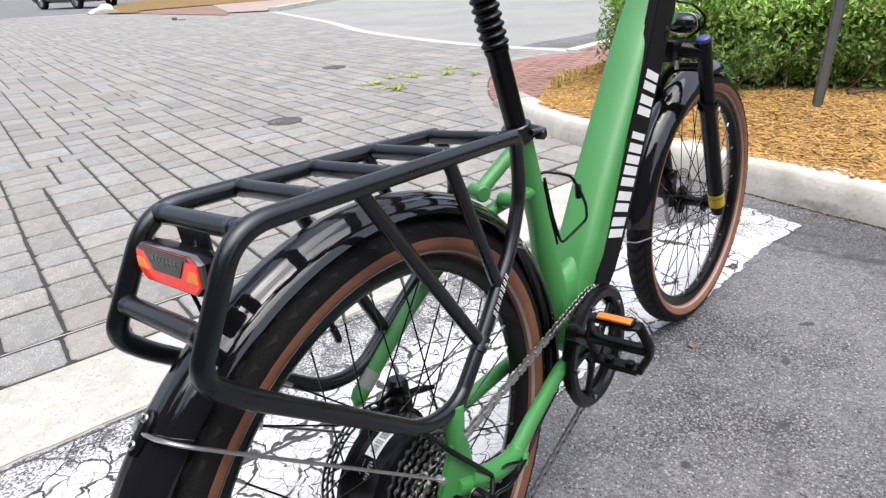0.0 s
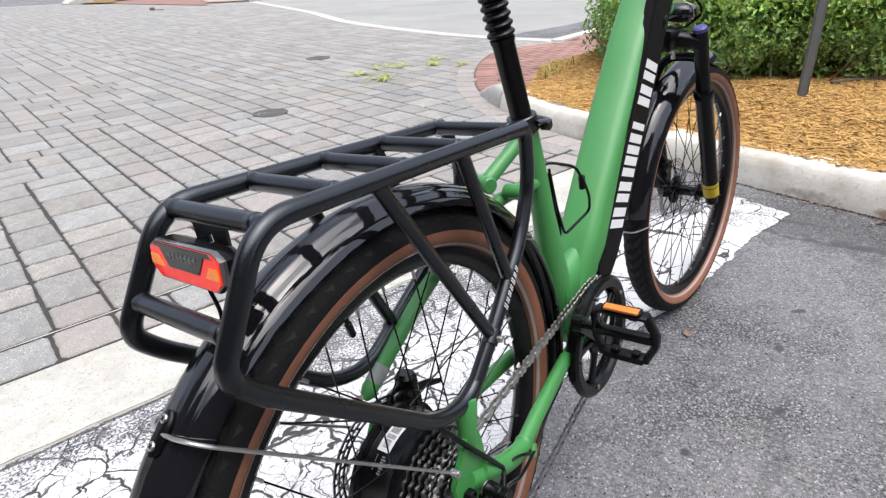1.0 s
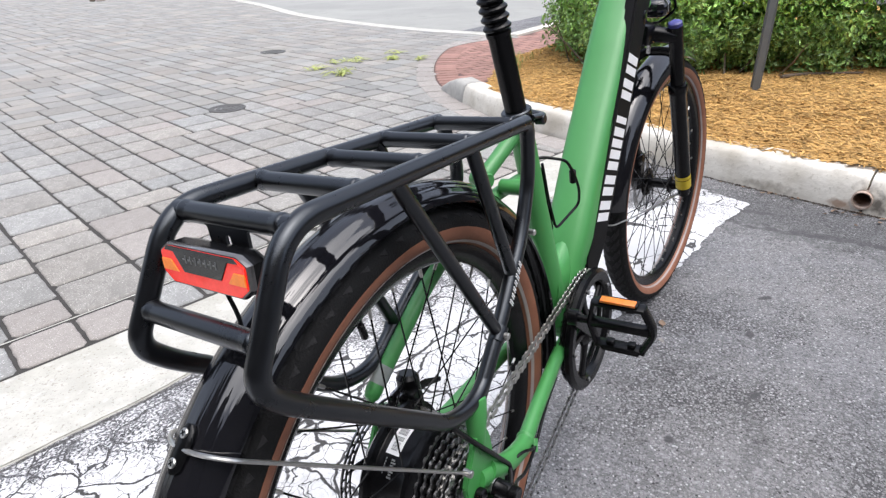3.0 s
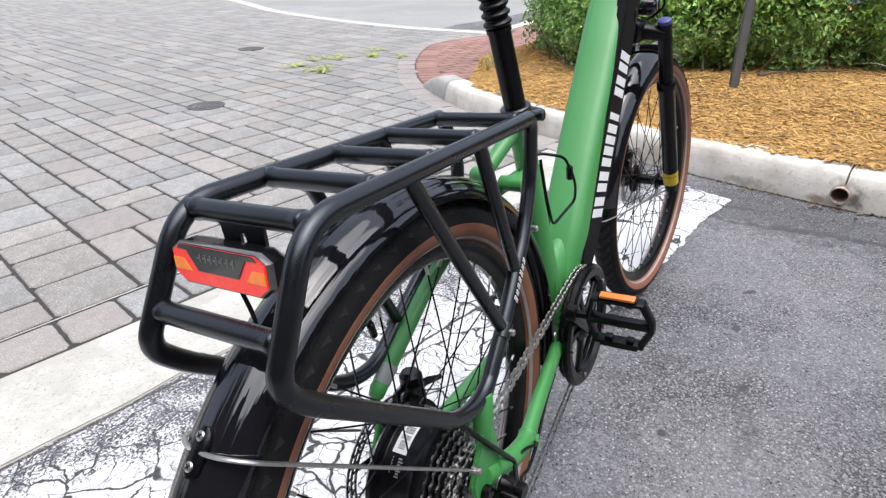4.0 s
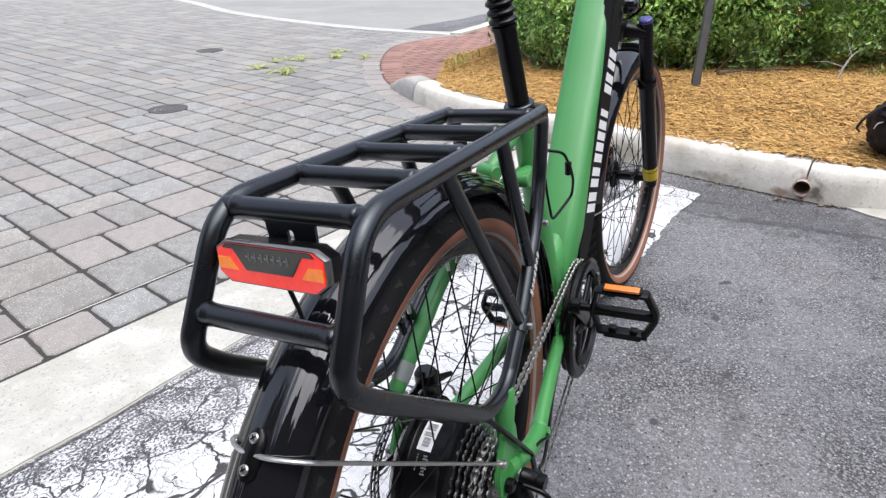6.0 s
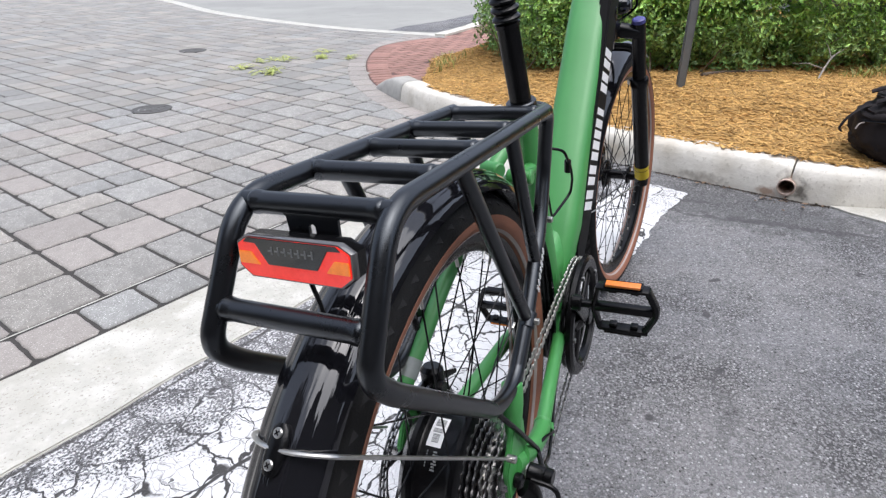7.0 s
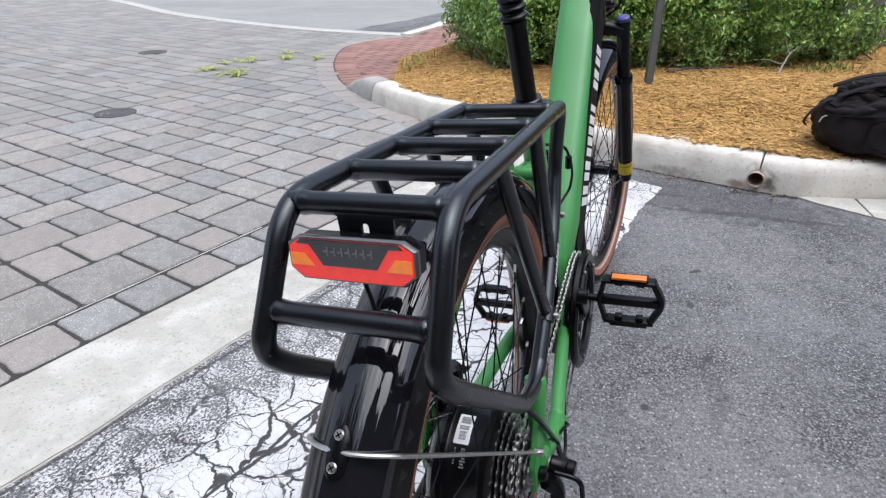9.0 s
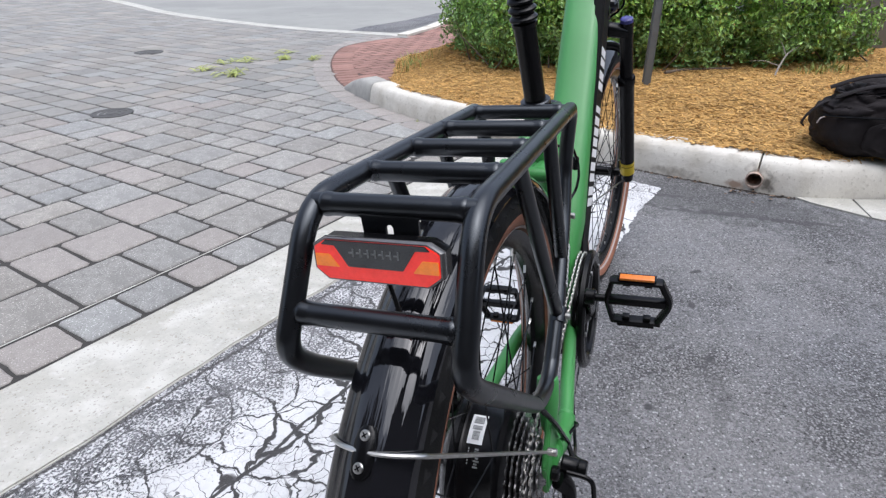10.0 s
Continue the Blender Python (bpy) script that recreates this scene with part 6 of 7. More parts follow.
# manhole lids set in the pavers
for x, y, r in ((-1.13, 4.46, 0.118), (-1.16, 7.2, 0.13)):
    bm = lathe(bmesh.new(), [(r + 0.012, 0.0), (r + 0.012, 0.017), (r + 0.002, 0.017), (r, 0.0145), (r - 0.004, 0.0165), (r * 0.78, 0.0165), (r * 0.75, 0.0135), (r * 0.68, 0.0135), (r * 0.65, 0.0165), (r * 0.45, 0.0165), (r * 0.42, 0.0135), (r * 0.34, 0.0135), (r * 0.31, 0.0165), (0.0, 0.0165)], 48, axis="z", centre=(x, y, 0))
    tagged(part("access_cover", bm, IRON, None, "round dark cast iron access cover flush with pavers", smooth=False), category="cover", group="iron covers")

# torn palm fronds lying on the pavers
for x, y, n, spread in ((-0.335, 5.60, 34, 0.13), (-0.37, 6.25, 12, 0.12), (-0.19, 6.24, 14, 0.09), (-0.60, 5.89, 12, 0.08), (0.16, 6.30, 22, 0.09), (0.20, 6.62, 8, 0.06), (0.42, 6.17, 15, 0.08)):
    v, f = [], []
    for k in range(n):
        c = Vector((x, y, 0.018)) + Vector((rng.normal(0, spread * 0.6), rng.normal(0, spread * 0.55), 0))
        a, ln, w = rng.uniform(0, math.pi), rng.uniform(0.06, 0.16), rng.uniform(0.006, 0.012)
        d, o = Vector((math.cos(a), math.sin(a), 0)), Vector((-math.sin(a), math.cos(a), 0))
        lift = rng.uniform(0.003, 0.035)
        b = len(v)
        for t, ww, z in ((0, 0.2, 0.0), (0.35, 1.0, 0.7), (0.7, 0.8, 1.0), (1.0, 0.05, 0.5)):
            q = c + d * (ln * (t - 0.5)) + Vector((0, 0, lift * z))
            v += [q - o * w * ww, q + Vector((0, 0, 0.003)), q + o * w * ww]
        for i in range(3):
            s = b + i * 3
            f += [(s, s + 1, s + 4, s + 3), (s + 1, s + 2, s + 5, s + 4)]
    tagged(pydata("fallen_leaves", v, f, BLADE), "torn pale green palm leaf scraps on pavers", "leaves", "fallen leaf scraps", "stuff")

# small scrap far off and grass tufts by the mulch
for x, y, n, hgt in ((1.12, 5.22, 34, 0.16), (1.19, 5.10, 24, 0.13), (1.25, 5.72, 30, 0.08), (1.02, 4.98, 16, 0.12), (0.80, 3.62, 12, 0.05), (3.40, 3.16, 44, 0.09), (3.52, 3.11, 50, 0.10), (3.46, 3.22, 40, 0.09), (3.28, 3.20, 26, 0.07), (1.55, 5.85, 24, 0.08)):
    v, f = [], []
    for k in range(n):
        c = Vector((x + rng.normal(0, 0.06), y + rng.normal(0, 0.05), 0))
        c.z = (bed_z(c.x, c.y) if inside((c.x, c.y), MULCH_POLY) else 0.02) - 0.01
        a, w = rng.uniform(0, 6.28), rng.uniform(0.002, 0.005)
        d = Vector((math.cos(a), math.sin(a), 0))
        o = Vector((-d.y, d.x, 0))
        h_ = hgt * rng.uniform(0.5, 1.1)
        b = len(v)
        for t, ww in ((0, 1.0), (0.5, 0.8), (1.0, 0.08)):
            q = c + d * (0.5 * h_ * t * t) + Vector((0, 0, h_ * t * (1 - 0.25 * t)))
            v += [q - o * w * ww, q + o * w * ww]
        for i in range(2):
            s = b + i * 2
            f.append((s, s + 1, s + 3, s + 2))
    tagged(pydata("grass_tuft", v, f, BLADE), "small tuft of green grass in mulch", "grass", "grass tufts", "stuff")

# backpack on the mulch
bag = new("backpack")
bag.matrix_world = Matrix.Translation((2.338, 1.898, 0.152)) @ Matrix.Rotation(radians(-32), 4, "Z")
tagged(bag, "black nylon backpack lying on mulch beside the kerb", "backpack")


def cushion(size, centre, power, lumps, seed, sub_div=4, slump=0.0):
    """A stuffed cloth form: rounded box with folds, flat below."""
    bm = bmesh.new()
    bmesh.ops.create_icosphere(bm, subdivisions=sub_div, radius=1)
    off = Vector((seed * 3.7, seed * 1.3, 0))
    for v in bm.verts:
        c = v.co.copy()
        q = Vector([math.copysign(abs(k) ** power, k) for k in c])
        q = Vector((q.x * size[0], q.y * size[1], q.z * size[2]))
        fold = abs(noise.noise(Vector((c.x * 2.2 + c.z * 1.5, c.y * 2.5, c.z * 4.5)) + off))
        q += c * lumps * (noise.noise(c * 2.6 + off) - 1.3 * (0.25 - fold if fold < 0.25 else 0) * 1.6 + 0.3 * noise.noise(c * 9 + off))
        q.z -= slump * max(0, -c.x) ** 2 * max(0, c.z)
        q = q + Vector(centre)
        q.z = max(q.z, 0.0)
        v.co = q
    return bm


part("bag_body", cushion((0.30, 0.175, 0.148), (0.02, 0.0, 0.134), 0.68, 0.018, 1, 5, 0.030), NYLON, bag)
part("top_pocket", cushion((0.250, 0.140, 0.068), (0.045, 0.015, 0.250), 0.66, 0.020, 2, 5, 0.07), NYLON, bag, "black nylon top pocket")
part("front_pocket", cushion((0.20, 0.035, 0.085), (0.07, -0.160, 0.100), 0.7, 0.012, 3), NYLON, bag, "bulging black front pocket")
for y0, z0 in ((-0.07, 0.300), (0.02, 0.325)):
    part("shoulder_strap", tube(spline([(-0.235, y0 + 0.02, z0 - 0.055), (-0.12, y0 - 0.015, z0 + 0.000), (0.02, y0 - 0.02, z0 + 0.012), (0.13, y0, z0 + 0.008), (0.22, y0 + 0.03, z0 - 0.03)], 6), [(0.020, 0.007)] * 25, 10, ref=(0, 1, 0)), NYLON, bag, "padded black shoulder strap")
part("grab_loop", tube(spline([(-0.22, 0.0, 0.225), (-0.275, -0.03, 0.215), (-0.325, -0.055, 0.175), (-0.345, -0.06, 0.135), (-0.335, -0.055, 0.12)], 6), [(0.011, 0.004)] * 25, 8, ref=(0, 1, 0)), NYLON, bag, "loose black grab loop")
part("zip_line", tube(spline([(-0.27, -0.06, 0.165), (-0.18, -0.155, 0.185), (0.0, -0.19, 0.195), (0.16, -0.18, 0.195), (0.29, -0.09, 0.175)], 8), 0.005, 8), MATT, bag, "zip")
part("zip_line", tube(spline([(-0.17, -0.075, 0.262), (-0.06, -0.118, 0.275), (0.10, -0.118, 0.285), (0.22, -0.07, 0.27)], 8), 0.0045, 8), MATT, bag, "zip")
part("zip_cord", tube(spline([(-0.262, -0.07, 0.165), (-0.285, -0.085, 0.16), (-0.295, -0.09, 0.14)], 5), 0.003, 6), REFLECT, bag, "pale grey zip cord")

# hedge: twigs and many small leaves
def hedge(name, blobs, count, label, seed):
    r = np.random.default_rng(seed)
    root = new(name)
    tagged(root, label, "hedge")
    tw = bmesh.new()
    for bx, by, rx, ry, top in blobs:
        for k in range(16):
            x0, y0 = bx + r.uniform(-0.8, 0.8) * rx, by + r.uniform(-0.8, 0.8) * ry
            z0 = bed_z(x0, y0) - 0.02
            d = Vector((r.normal(0, 0.16), r.normal(0, 0.16), r.uniform(0.16, 0.32)))
            sweep(tw, [Vector((x0, y0, z0)), Vector((x0, y0, z0)) + d * 0.5 + Vector((r.normal(0, 0.02), r.normal(0, 0.02), 0)), Vector((x0, y0, z0)) + d], [0.007, 0.005, 0.002], 5)
    tagged(part("twig_mass", tw, TWIG, root, "bare brown twigs"), kind="stuff")
    green_set, lime_set = ([], []), ([], [])
    tot_w = sum(b[2] * b[3] for b in blobs)
    for bx, by, rx, ry, top in blobs:
        n = int(count * rx * ry / tot_w)
        base = 0.07
        for k in range(n):
            d = Vector(r.normal(size=3)).normalized()
            if d.z < -0.75:
                continue
            shell = 1.0 - abs(r.normal(0, 0.13))
            lump = 1 + 0.26 * noise.noise(Vector((d.x * 2.5 + bx * 3, d.y * 2.5 + by * 3, d.z * 2.5))) + 0.15 * noise.noise(d * 7 + Vector((bx, by, 0)))
            mid, hz = (base + top) / 2 + 0.03, (top - base) / 2
            e = Vector([math.copysign(abs(c) ** 0.62, c) for c in d])
            p = Vector((bx + e.x * rx * shell * lump, by + e.y * ry * shell * lump, mid + e.z * hz * shell * lump))
            if p.z < 0.21 + 0.05 * r.random() or r.random() > 0.46 + 1.7 * (p.z - 0.22) + 0.75 * noise.noise(p * 8):   # thinner towards the foot
                continue
            tuck = 0.86 + 0.14 * min(1.0, max(0.0, (p.z - 0.20) / 0.55))   # the foot stands back under the top
            p = Vector((bx + (p.x - bx) * tuck, by + (p.y - by) * tuck, p.z))
            nrm = (d + Vector(r.normal(0, 0.65, 3)) + Vector((0, 0, 0.25))).normalized()
            t = nrm.cross(Vector(r.normal(size=3))).normalized()
            o = nrm.cross(t)
            ln, w = r.uniform(0.012, 0.024), r.uniform(0.006, 0.0115)
            v, f = lime_set if r.random() < 0.85 * (p.z - 0.38) / 0.28 else green_set   # lime leaves grow likelier with height
            b = len(v)
            v += [p - t * ln, p - o * w + nrm * 0.004, p + o * w + nrm * 0.004, p + t * ln - nrm * 0.004, p - t * ln * 0.1 - nrm * 0.002]
            f += [(b, b + 4, b + 1), (b, b + 2, b + 4), (b + 1, b + 4, b + 3), (b + 4, b + 2, b + 3)]
    tagged(pydata("foliage", *green_set, LEAF, root), kind="stuff")
    tagged(pydata("young_foliage", *lime_set, LIMELEAF, root), "lime-green leaves, more of them towards the top", kind="stuff")
    return root


hedge("hedge", [(1.66, 4.30, 0.36, 0.47, 1.02), (2.08, 3.96, 0.44, 0.45, 1.05), (2.6, 3.84, 0.47, 0.43, 1.05), (1.72, 4.58, 0.42, 0.65, 1.12), (2.25, 4.18, 0.50, 0.65, 1.10), (2.90, 3.95, 0.52, 0.63, 1.12), (3.40, 3.75, 0.42, 0.59, 1.10), (3.75, 3.68, 0.36, 0.53, 1.10), (2.1, 5.16, 0.6, 0.63, 1.15), (3.0, 4.86, 0.6, 0.63, 1.12)], 195000, "clipped green hedge of small leaves in mulch", 3)

# dead branch leaning out of the hedge
br_bm = bmesh.new()
sweep(br_bm, spline([(2.90, 3.05, 0.215), (2.96, 3.10, 0.255), (3.03, 3.15, 0.285), (3.15, 3.22, 0.345), (3.33, 3.29, 0.385)], 4), [0.005] * 4 + [0.0065] * 5 + [0.0055] * 4 + [0.004] * 4, 7)
sweep(br_bm, [Vector((3.13, 3.21, 0.335)), Vector((3.15, 3.28, 0.40)), Vector((3.13, 3.34, 0.46))], [0.004, 0.003, 0.0015], 5)
sweep(br_bm, [Vector((3.03, 3.15, 0.285)), Vector((2.97, 3.22, 0.31)), Vector((2.93, 3.30, 0.30))], [0.004, 0.003, 0.0015], 5)
tagged(part("dead_branch", br_bm, DEADWOOD, None, "bare grey branch leaning out of the hedge"), category="branch")

# stick lying along the foot of the hedge
st_bm = tube(spline([(2.36, 3.42, 0.238), (2.5, 3.45, 0.240), (2.66, 3.44, 0.240), (2.86, 3.38, 0.244)], 5), [0.012 - 0.0004 * k for k in range(16)], 7)
tagged(part("fallen_stick", st_bm, TWIG, None, "dry brown stick lying on mulch by the hedge"), category="stick")

# dark painted box beyond the bed
cab = box(bmesh.new(), (4.12, 3.75, 0.2), (5.2, 4.6, 1.3), 0.03)
tagged(part("dark_cabinet", cab, POST, None, "dark grey box standing behind the mulch"), category="cabinet")

# wood chips over the bed: nearest half denser
cv, cf = [], []
made = 0
while made < 76000:
    x, y = rng.uniform(0.5, 4.6), rng.uniform(1.2, 6.0)
    if not inside((x, y), MULCH_POLY) or (y > 4.4 and x > 2.2):
        continue
    made += 1
    p = Vector((x, y, bed_z(x, y) + rng.uniform(0.0, 0.008)))
    a, tilt = rng.uniform(0, 6.283), rng.normal(0, 0.14)
    ln, w, th = 0.008 + 0.034 * rng.random() ** 1.3, rng.uniform(0.0022, 0.0068), rng.uniform(0.0010, 0.0026)
    d = Vector((math.cos(a) * math.cos(tilt), math.sin(a) * math.cos(tilt), math.sin(tilt)))
    o = Vector((-math.sin(a), math.cos(a), rng.normal(0, 0.3))).normalized()
    u = d.cross(o)
    b = len(cv)
    cv += [p - d * ln - o * w * 0.5, p - d * ln + o * w * 0.7, p + d * ln + o * w, p + d * ln * 0.9 - o * w * 0.6,
           p - d * ln * 0.9 + u * th, p + d * ln * 0.8 + u * th]
    cf += [(b, b + 3, b + 5, b + 4), (b + 1, b + 4, b + 5, b + 2), (b, b + 4, b + 1), (b + 3, b + 2, b + 5)]
tagged(pydata("wood_chips", cv, cf, CHIP), "loose golden brown wood chips on the bed", "mulch", kind="stuff")

# dead leaves along the kerb, most of them caught at the drain
lv, lf = [], []
for k in range(26):
    i = int(rng.integers(52, 82))
    q = KERB_LINE[i].lerp(KERB_LINE[i + 1], rng.random()) if k < 15 else pj + Vector((rng.normal(-0.03, 0.035), rng.normal(0.03, 0.035), 0))
    q = q - side(i) * abs(rng.normal(0.012, 0.03))
    a, ln, w = rng.uniform(0, 6.28), rng.uniform(0.006, 0.020), rng.uniform(0.003, 0.009)
    d, o = Vector((math.cos(a), math.sin(a), rng.normal(0, 0.25))), Vector((-math.sin(a), math.cos(a), rng.normal(0, 0.25)))
    q = Vector((q.x, q.y, 0.009))
    b = len(lv)
    lv += [q - d * ln, q - o * w + d * ln * 0.2, q + d * ln, q + o * w - d * ln * 0.1, q - Vector((0, 0, 0.004))]
    lf += [(b, b + 1, b + 4), (b + 1, b + 2, b + 4), (b + 2, b + 3, b + 4), (b + 3, b, b + 4)]
tagged(pydata("leaf_litter", lv, lf, DRYLEAF), "dry brown leaf litter along the kerb", "litter", kind="stuff")


# soil and grit washed up along the foot of the kerb
gv, gf = [], []
for k in range(2600):
    i = int(rng.integers(30, 100))
    q = KERB_LINE[i].lerp(KERB_LINE[i + 1], rng.random())
    thick = 0.010 + 0.014 * max(0.0, noise.noise(q * 5.0))
    q = q - side(i) * abs(rng.normal(0.0, thick)) + side(i) * 0.004
    h = rng.uniform(0.0015, 0.0042)
    b = len(gv)
    for j in range(3):
        a = 2.09 * j + rng.uniform(0, 1.5)
        gv.append((q.x + h * 1.4 * math.cos(a), q.y + h * 1.4 * math.sin(a), 0.0))
    gv.append((q.x, q.y, h * 1.1))
    gf += [(b, b + 1, b + 3), (b + 1, b + 2, b + 3), (b + 2, b, b + 3)]
tagged(pydata("kerb_grit", gv, gf, SOIL), "dark soil and grit along the kerb", "soil", kind="stuff")


def dry_leaf(x, y, size, turn, label):
    """A curled leaf with a midrib and a toothed outline, lying on the asphalt."""
    bm = bmesh.new()
    rows = []
    for i in range(9):
        u = i / 8
        half = size * 0.30 * math.sin(math.pi * min(1, u * 1.02)) ** 0.8 * (1.0 + 0.12 * (i % 2)) + 0.0004
        lift = 0.10 * size * (2 * u - 1) ** 2
        rows.append([bm.verts.new(((u - 0.5) * size, half * v, 0.002 + lift + 0.22 * abs(half * v) * (1 + 0.5 * v))) for v in (-1, -0.5, 0, 0.5, 1)])
    for A, B in zip(rows, rows[1:]):
        for j in range(4):
            bm.faces.new((A[j], A[j + 1], B[j + 1], B[j]))
    sweep(bm, [Vector((-0.5 * size, 0, 0.1 * size + 0.002)), Vector((-0.72 * size, 0.05 * size, 0.004))], [0.0009, 0.0006], 5)
    leaf = part("fallen_leaf", bm, DRYLEAF, None)
    leaf.matrix_world = Matrix.Translation((x, y, 0.001)) @ Matrix.Rotation(radians(turn), 4, "Z")
    tagged(leaf, label, "leaf")


def loose_stone(name, x, y, size, flat, material, label, seed):
    """A chipped, uneven little stone."""
    bm = bmesh.new()
    bmesh.ops.create_icosphere(bm, subdivisions=2, radius=size / 2)
    for v in bm.verts:
        k = 1 + 0.45 * noise.noise(v.co * (2.2 / size) + Vector((seed, 0, 0)))
        v.co = Vector((v.co.x * k, v.co.y * k * 0.75, max(-0.2 * size * flat, v.co.z * k * flat)))
    ob = part(name, bm, material, None, smooth=False)
    ob.matrix_world = Matrix.Translation((x, y, 0.2 * size * flat)) @ Matrix.Rotation(seed, 4, "Z")
    tagged(ob, label, "stone")


dry_leaf(0.684, 1.388, 0.030, 70, "dry tan leaf curled on the asphalt")
loose_stone("pebble", 0.647, 1.313, 0.019, 0.40, PAVER, "flat grey pebble lying on the asphalt", 1.7)

# parked car far off
car = new("parked_car")
car.matrix_world = Matrix.Translation((-18.0, 34.8, 0.0)) @ Matrix.Rotation(radians(150), 4, "Z") @ Matrix.Scale(1.2, 4)
tagged(car, "dark parked car with alloy wheels", "car")
body_bm = prism(bmesh.new(), [(-0.85, 0.28), (-0.9, 0.55), (-0.7, 0.75), (0.2, 0.92), (0.9, 1.40), (2.2, 1.42), (3.0, 0.98), (3.45, 0.92), (3.5, 0.45), (3.3, 0.26)], -0.85, 0.85)
bmesh.ops.bevel(body_bm, geom=body_bm.edges[:], offset=0.08, segments=2, affect="EDGES")
part("car_body", body_bm, CARPAINT, car)
for s in (1, -1):
    part("side_window", prism(bmesh.new(), [(0.5, 0.98), (1.0, 1.34), (2.1, 1.36), (2.7, 1.0)], s * 0.852, s * 0.86), DARKGLASS, car, smooth=False)
    for x in (0.0, 2.65):
        tyre = part("car_wheel", lathe(bmesh.new(), [(0.21, -0.1), (0.29, -0.11), (0.325, -0.08), (0.325, 0.08), (0.29, 0.11), (0.21, 0.1)], 36, ring=True, centre=(x, s * 0.80, 0.325)), RUBBER, car, "black car tyre")
        rim = bmesh.new()
        for k in range(7):
            a = 2 * math.pi * k / 7
            sweep(rim, [Vector((x, s * 0.87, 0.325)), Vector((x + 0.2 * math.cos(a), s * 0.88, 0.325 + 0.2 * math.sin(a)))], [0.03, 0.02], 6)
        lathe(rim, [(0.195, 0.06 * s), (0.212, 0.1 * s), (0.2, 0.1 * s)], 36, ring=True, centre=(x, s * 0.80, 0.325))
        part("rim", rim, ALLOY, tyre, "silver alloy rim")

# small debris on the pavers far off
deb = bmesh.new()
box(deb, (-7.55, 18.6, 0.01), (-7.42, 18.7, 0.09), 0.02)
box(deb, (-7.38, 18.62, 0.01), (-7.15, 18.65, 0.035), 0.01)
tagged(part("debris", deb, TWIG, None, "small brown scrap lying on the pavers"), category="debris")

# ---- pavers and bricks, piece by piece ----
def paver_mesh(w, d, seed, top=0.0132, gap=0.0105, ch=0.0030, fine=False):
    """One tumbled paver: worn outline, chamfered top. w along, d across."""
    r = random.Random(seed)
    hw, hd = w / 2 - gap / 2, d / 2 - gap / 2
    ring = []
    for cx, cy in ((-1, -1), (1, -1), (1, 1), (-1, 1)):
        c = 0.009 + 0.006 * r.random()
        j = lambda: r.uniform(-0.0022, 0.0022)
        pts = [(cx * (hw - c) + j(), cy * hd + j()), (cx * hw + j(), cy * (hd - c) + j())]
        ring += pts if cx * cy < 0 else pts[::-1]
    if fine:   # worn, chipped sides
        full = []
        for i, p in enumerate(ring):
            q = ring[(i + 1) % len(ring)]
            full.append(p)
            if math.dist(p, q) > 0.03:
                for t in (0.2, 0.4, 0.6, 0.8):
                    e = 0.0022 * r.random() ** 2
                    x, y = p[0] * (1 - t) + q[0] * t, p[1] * (1 - t) + q[1] * t
                    s = 1 - e / math.hypot(x, y) * 1.5
                    full.append((x * s + r.uniform(-0.0005, 0.0005), y * s + r.uniform(-0.0005, 0.0005)))
        ring = full
    tilt = (r.uniform(-0.004, 0.004), r.uniform(-0.004, 0.004))
    z = lambda x, y, b: b + x * tilt[0] + y * tilt[1]
    v = [(x, y, -0.004) for x, y in ring] + [(x, y, z(x, y, top - ch)) for x, y in ring]
    n = len(ring)
    m = 2
    if fine:
        k = 1 - ch * 1.0 / min(hw, hd)
        v += [(x * k, y * k, z(x, y, top - ch * 0.35)) for x, y in ring]
        m = 3
    k = 1 - ch * 2.6 / min(hw, hd)
    v += [(x * k, y * k, z(x, y, top)) for x, y in ring]
    f = [(a * n + i, a * n + (i + 1) % n, (a + 1) * n + (i + 1) % n, (a + 1) * n + i) for a in range(m) for i in range(n)]
    f.append(tuple(range(m * n, (m + 1) * n)))
    return v, f


PAVED = [band(-7.0, -0.03), band(2.02, -0.03)] + [tuple((KERB_LINE[i] - side(i) * 0.15)[:2]) for i in range(40, 3, -4)] + [(p[0] - 0.15, p[1] + 0.02) for p in APRON] + [(1.62, 7.50)] + [(p[0] - 0.05, p[1] - 0.05) for p in EDGE[1:]] + [(-5.6, 21.2), (-9.9, 25.4), (-13.0, 26.0), (-40, 21.8), (-40, 1.0)]
paving = tagged(sheet("paving", PAVED, 0.0075, JOINT), "grey concrete pavers of mixed sizes", kind="structure")

U = 0.085
ROW0 = -0.087
SIZES = [(2, 3), (2, 3), (3, 2), (3, 2), (3, 3), (2, 2)]
kinds = {}
for i, (a, b) in enumerate(sorted(set(SIZES))):
    for s in range(5):
        v, f = paver_mesh(a * U, b * U, 100 + i * 10 + s)
        kinds[a, b, s] = (v, f)
meshes = {}
R = random.Random(5)
taken = set()
near, far_v, far_f = [], [], []
NS, NN = (-330, 170), (0, 330)
BZ = Matrix(((BU.x, BV.x, 0), (BU.y, BV.y, 0), (0, 0, 1)))


def seen(x, y):
    """Inside the wedge that the walk looks at."""
    ang = math.degrees(math.atan2(y - 0.0, x - 0.1))
    return (45 < ang < 139 and y < 27) or math.hypot(x, y) < 8.5


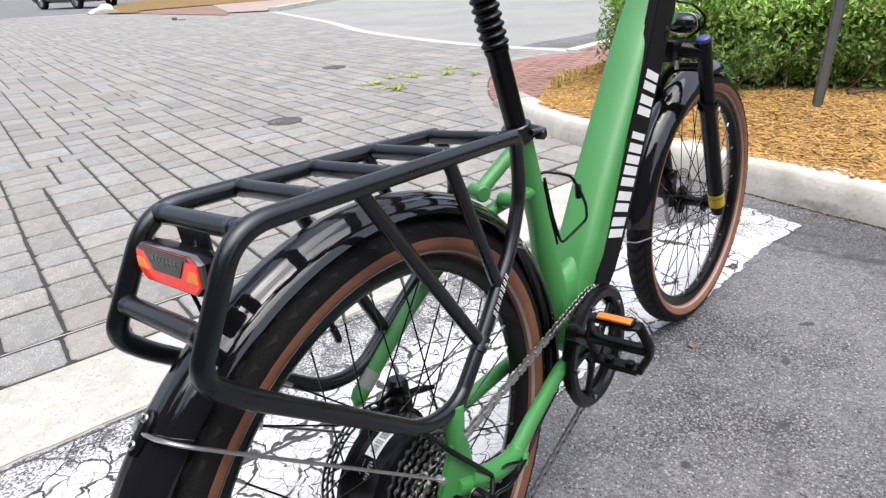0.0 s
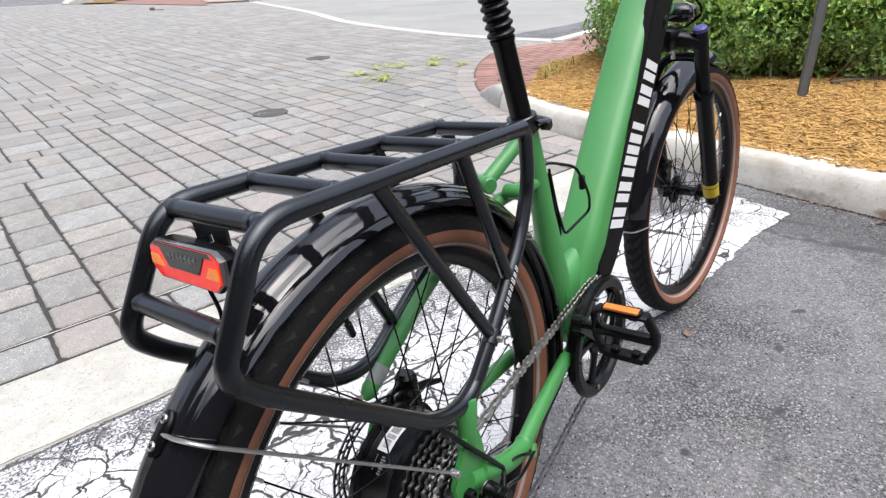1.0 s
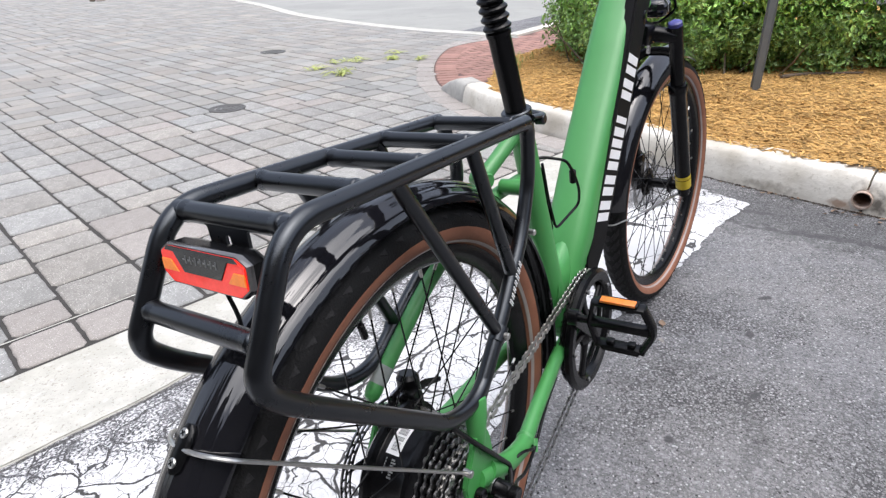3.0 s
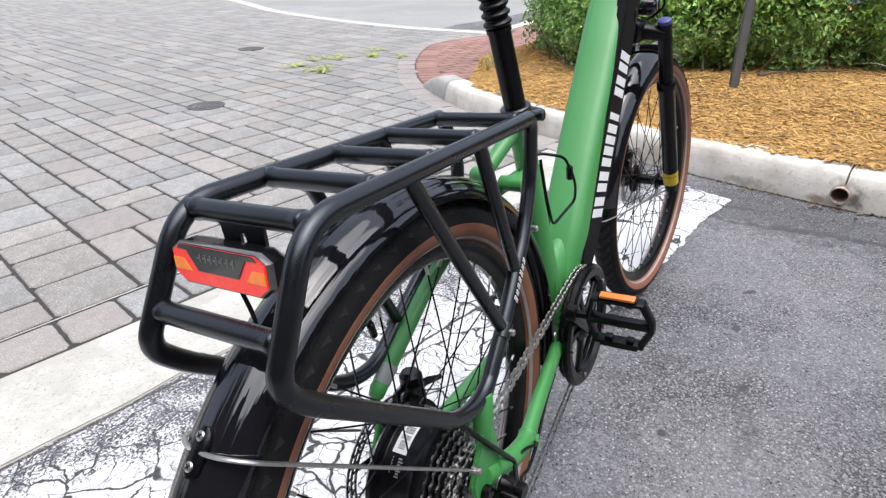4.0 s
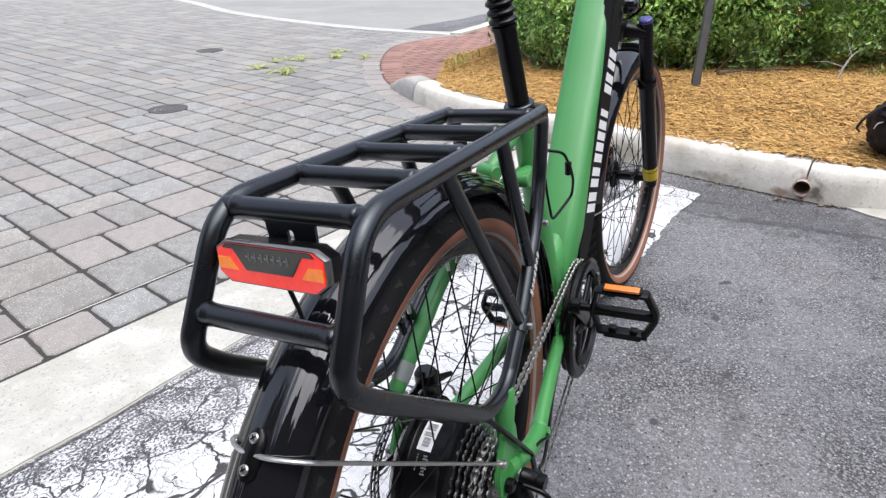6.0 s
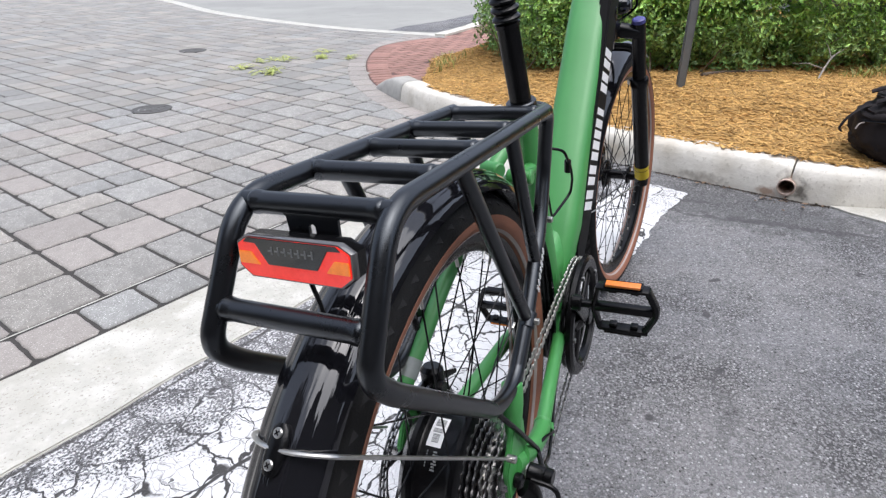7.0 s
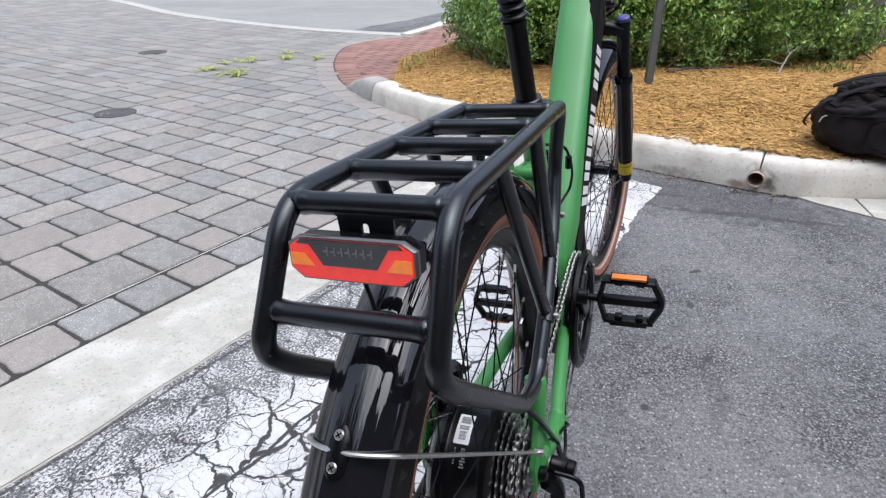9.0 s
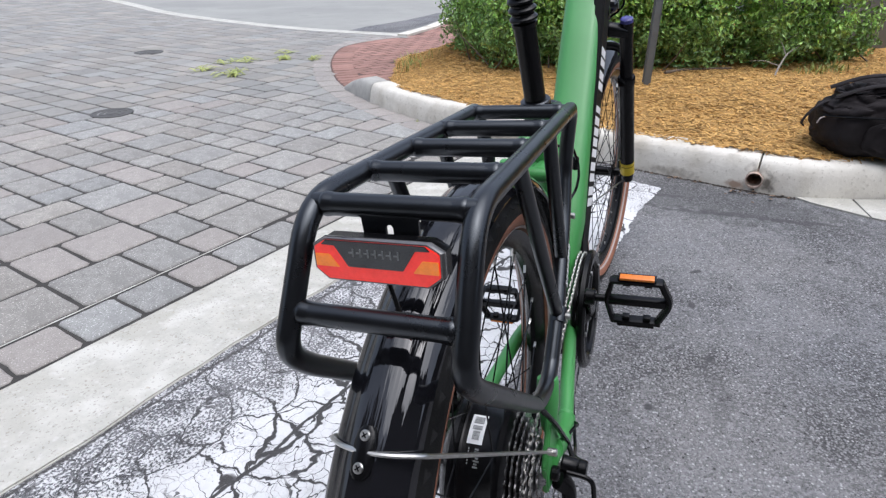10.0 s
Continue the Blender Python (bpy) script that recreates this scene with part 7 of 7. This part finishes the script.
for j in range(NN[0] + 3, NN[1]):
    for i in range(NS[0], NS[1]):
        if (i, j) in taken:
            continue
        free = 1
        while free < 8 and (i + free, j) not in taken:
            free += 1
        a = {2: 2, 3: 3, 4: 2}.get(free) or (3 if R.random() < 0.6 else 2)
        b = 3 if R.random() < (0.5 if a == 3 else 0.75) else 2
        taken.update((i + p, j + q) for p in range(a) for q in range(b))
        cx, cy = band((i + a / 2) * U, (j + b / 2) * U + ROW0)
        if not seen(cx, cy) or not any(inside(q, PAVED) for q in [(cx, cy)] + [band((i + p * a) * U, (j + r_ * b) * U + ROW0) for p in (0, 1) for r_ in (0, 1)]):
            continue
        near.append((math.hypot(cx + 0.6, cy - 1.6), cx, cy, a, b))
# soldier course along the strip
for k in range(-38, 12):
    cx, cy = band((k + 0.5) * 0.175 - 0.004, 0.066)
    near.append((math.hypot(cx + 0.6, cy - 1.6), cx, cy, 0, 0))
kinds[0, 0, 0] = paver_mesh(0.175, 0.182, 7)
kinds[0, 0, 1] = paver_mesh(0.175, 0.182, 8)
kinds[0, 0, 2] = paver_mesh(0.175, 0.182, 9)
near.sort()
for n_, (dist, cx, cy, a, b) in enumerate(near):
    if (a, b, 0) not in kinds:
        kinds[a, b, 0] = paver_mesh(a * U, b * U, a * 7 + b)
    opts = [s for s in range(5) if (a, b, s) in kinds]
    key = (a, b, R.choice(opts))
    dz = R.uniform(-0.0004, 0.0008)
    if n_ < 300:
        warm = R.random() < 0.16
        if (key, warm) not in meshes:
            me = bpy.data.meshes.new("paver")
            fv_, ff_ = paver_mesh(*((a * U, b * U) if a else (0.175, 0.182)), 900 + 10 * a + 3 * b + key[2], gap=0.0110, ch=0.0045, fine=True)
            me.from_pydata(fv_, [], ff_)
            me.polygons.foreach_set("use_smooth", [len(q) == 4 for q in ff_])
            me.materials.append(PAVERWARM if warm else PAVER)
            meshes[key, warm] = me
        ob = new("paver", meshes[key, warm])
        ob.parent = paving
        ob.matrix_basis = Matrix.Translation((cx, cy, dz)) @ BZ.to_4x4()
    else:
        base = len(far_v)
        for x, y, z in kinds[key][0]:
            far_v.append((cx + BU.x * x + BV.x * y, cy + BU.y * x + BV.y * y, z + dz))
        far_f += [tuple(base + q for q in face) for face in kinds[key][1]]
tagged(pydata("pavers", far_v, far_f, PAVERS, paving), kind="stuff")

# pale sand in the joint behind the soldier course
sand = [band(-1.6 + k * 0.04, 0.1585 + 0.0012 * noise.noise(Vector((k * 0.9, 0, 0)))) for k in range(56)]
sand += [band(-1.6 + k * 0.04, 0.1650 + 0.0015 * noise.noise(Vector((k * 0.9, 5, 0)))) for k in range(55, -1, -1)]
tagged(sheet("joint_sand", sand, 0.0108, CONCRETE), "pale sand in the paver joint", kind="structure")

# curved border of pavers round the apron and the kerb end
border = [Vector((*p, 0)) for p in [(0.62, 3.82), (0.50, 4.25), (0.40, 4.62)] + APRON[4:]]
border = spline([Vector((1.0, 2.95, 0)), Vector((0.72, 3.42, 0)), Vector((0.56, 3.85, 0)), Vector((0.46, 4.2, 0)), Vector((0.395, 4.6, 0)), Vector((0.37, 5.15, 0)), Vector((0.47, 6.0, 0)), Vector((0.73, 6.87, 0)), Vector((1.14, 7.30, 0)), Vector((1.58, 7.50, 0))], 40)
bl, last = [], None
mb = bpy.data.meshes.new("paver")
v, f = paver_mesh(0.205, 0.168, 44, top=0.0155, gap=0.006)
mb.from_pydata(v, [], f)
mb.materials.append(PAVERWARM)
for i in range(1, len(border) - 1):
    if last is None or (border[i] - last).length > 0.205:
        last = border[i]
        t = (border[i + 1] - border[i - 1]).normalized()
        ob = new("paver", mb)
        ob.parent = paving
        ob.matrix_basis = Matrix.Translation((last.x, last.y, 0.001)) @ Matrix.Rotation(math.atan2(t.y, t.x), 4, "Z")

# red bricks of the apron
v, f = paver_mesh(0.20, 0.10, 71, top=0.0155, gap=0.010, ch=0.0016)
mbk = bpy.data.meshes.new("brick")
mbk.from_pydata(v, [], f)
mbk.materials.append(BRICK)
count = 0
ring_line = spline([(*p, 0) for p in APRON], 6)
last = None
for i in range(1, len(ring_line) - 1):
    if last is None or (ring_line[i] - last).length > 0.10:
        last = ring_line[i]
        t = (ring_line[i + 1] - ring_line[i - 1]).normalized()
        q = last + Vector((t.y, -t.x, 0)) * 0.11
        ob = new("brick", mbk)
        ob.parent = sheet_b
        ob.matrix_basis = Matrix.Translation((q.x, q.y, 0.0014)) @ Matrix.Rotation(math.atan2(t.y, t.x) + math.pi / 2, 4, "Z")
        count += 1
inner = [tuple((Vector((*p, 0)) + Vector((0.15, -0.03, 0)))[:2]) for p in APRON] + APRON_POLY[len(APRON):]
bang = radians(20)
fv, ff = [], []
for j in range(-10, 90):
    for i in range(-10, 45):
        x, y = 0.4 + (i + 0.5 * (j % 2)) * 0.20, 4.3 + j * 0.10
        x, y = 0.5 + (x - 0.5) * math.cos(bang) - (y - 5.5) * math.sin(bang), 5.5 + (x - 0.5) * math.sin(bang) + (y - 5.5) * math.cos(bang)
        if not inside((x, y), inner):
            continue
        if count < 290:
            ob = new("brick", mbk)
            ob.parent = sheet_b
            ob.matrix_basis = Matrix.Translation((x, y, R.uniform(-0.001, 0.001))) @ Matrix.Rotation(bang, 4, "Z")
            count += 1
        else:
            base = len(fv)
            for a, b, z in v:
                fv.append((x + a * math.cos(bang) - b * math.sin(bang), y + a * math.sin(bang) + b * math.cos(bang), z))
            ff += [tuple(base + q for q in face) for face in f]
if fv:
    tagged(pydata("bricks", fv, ff, BRICK, sheet_b), kind="stuff")
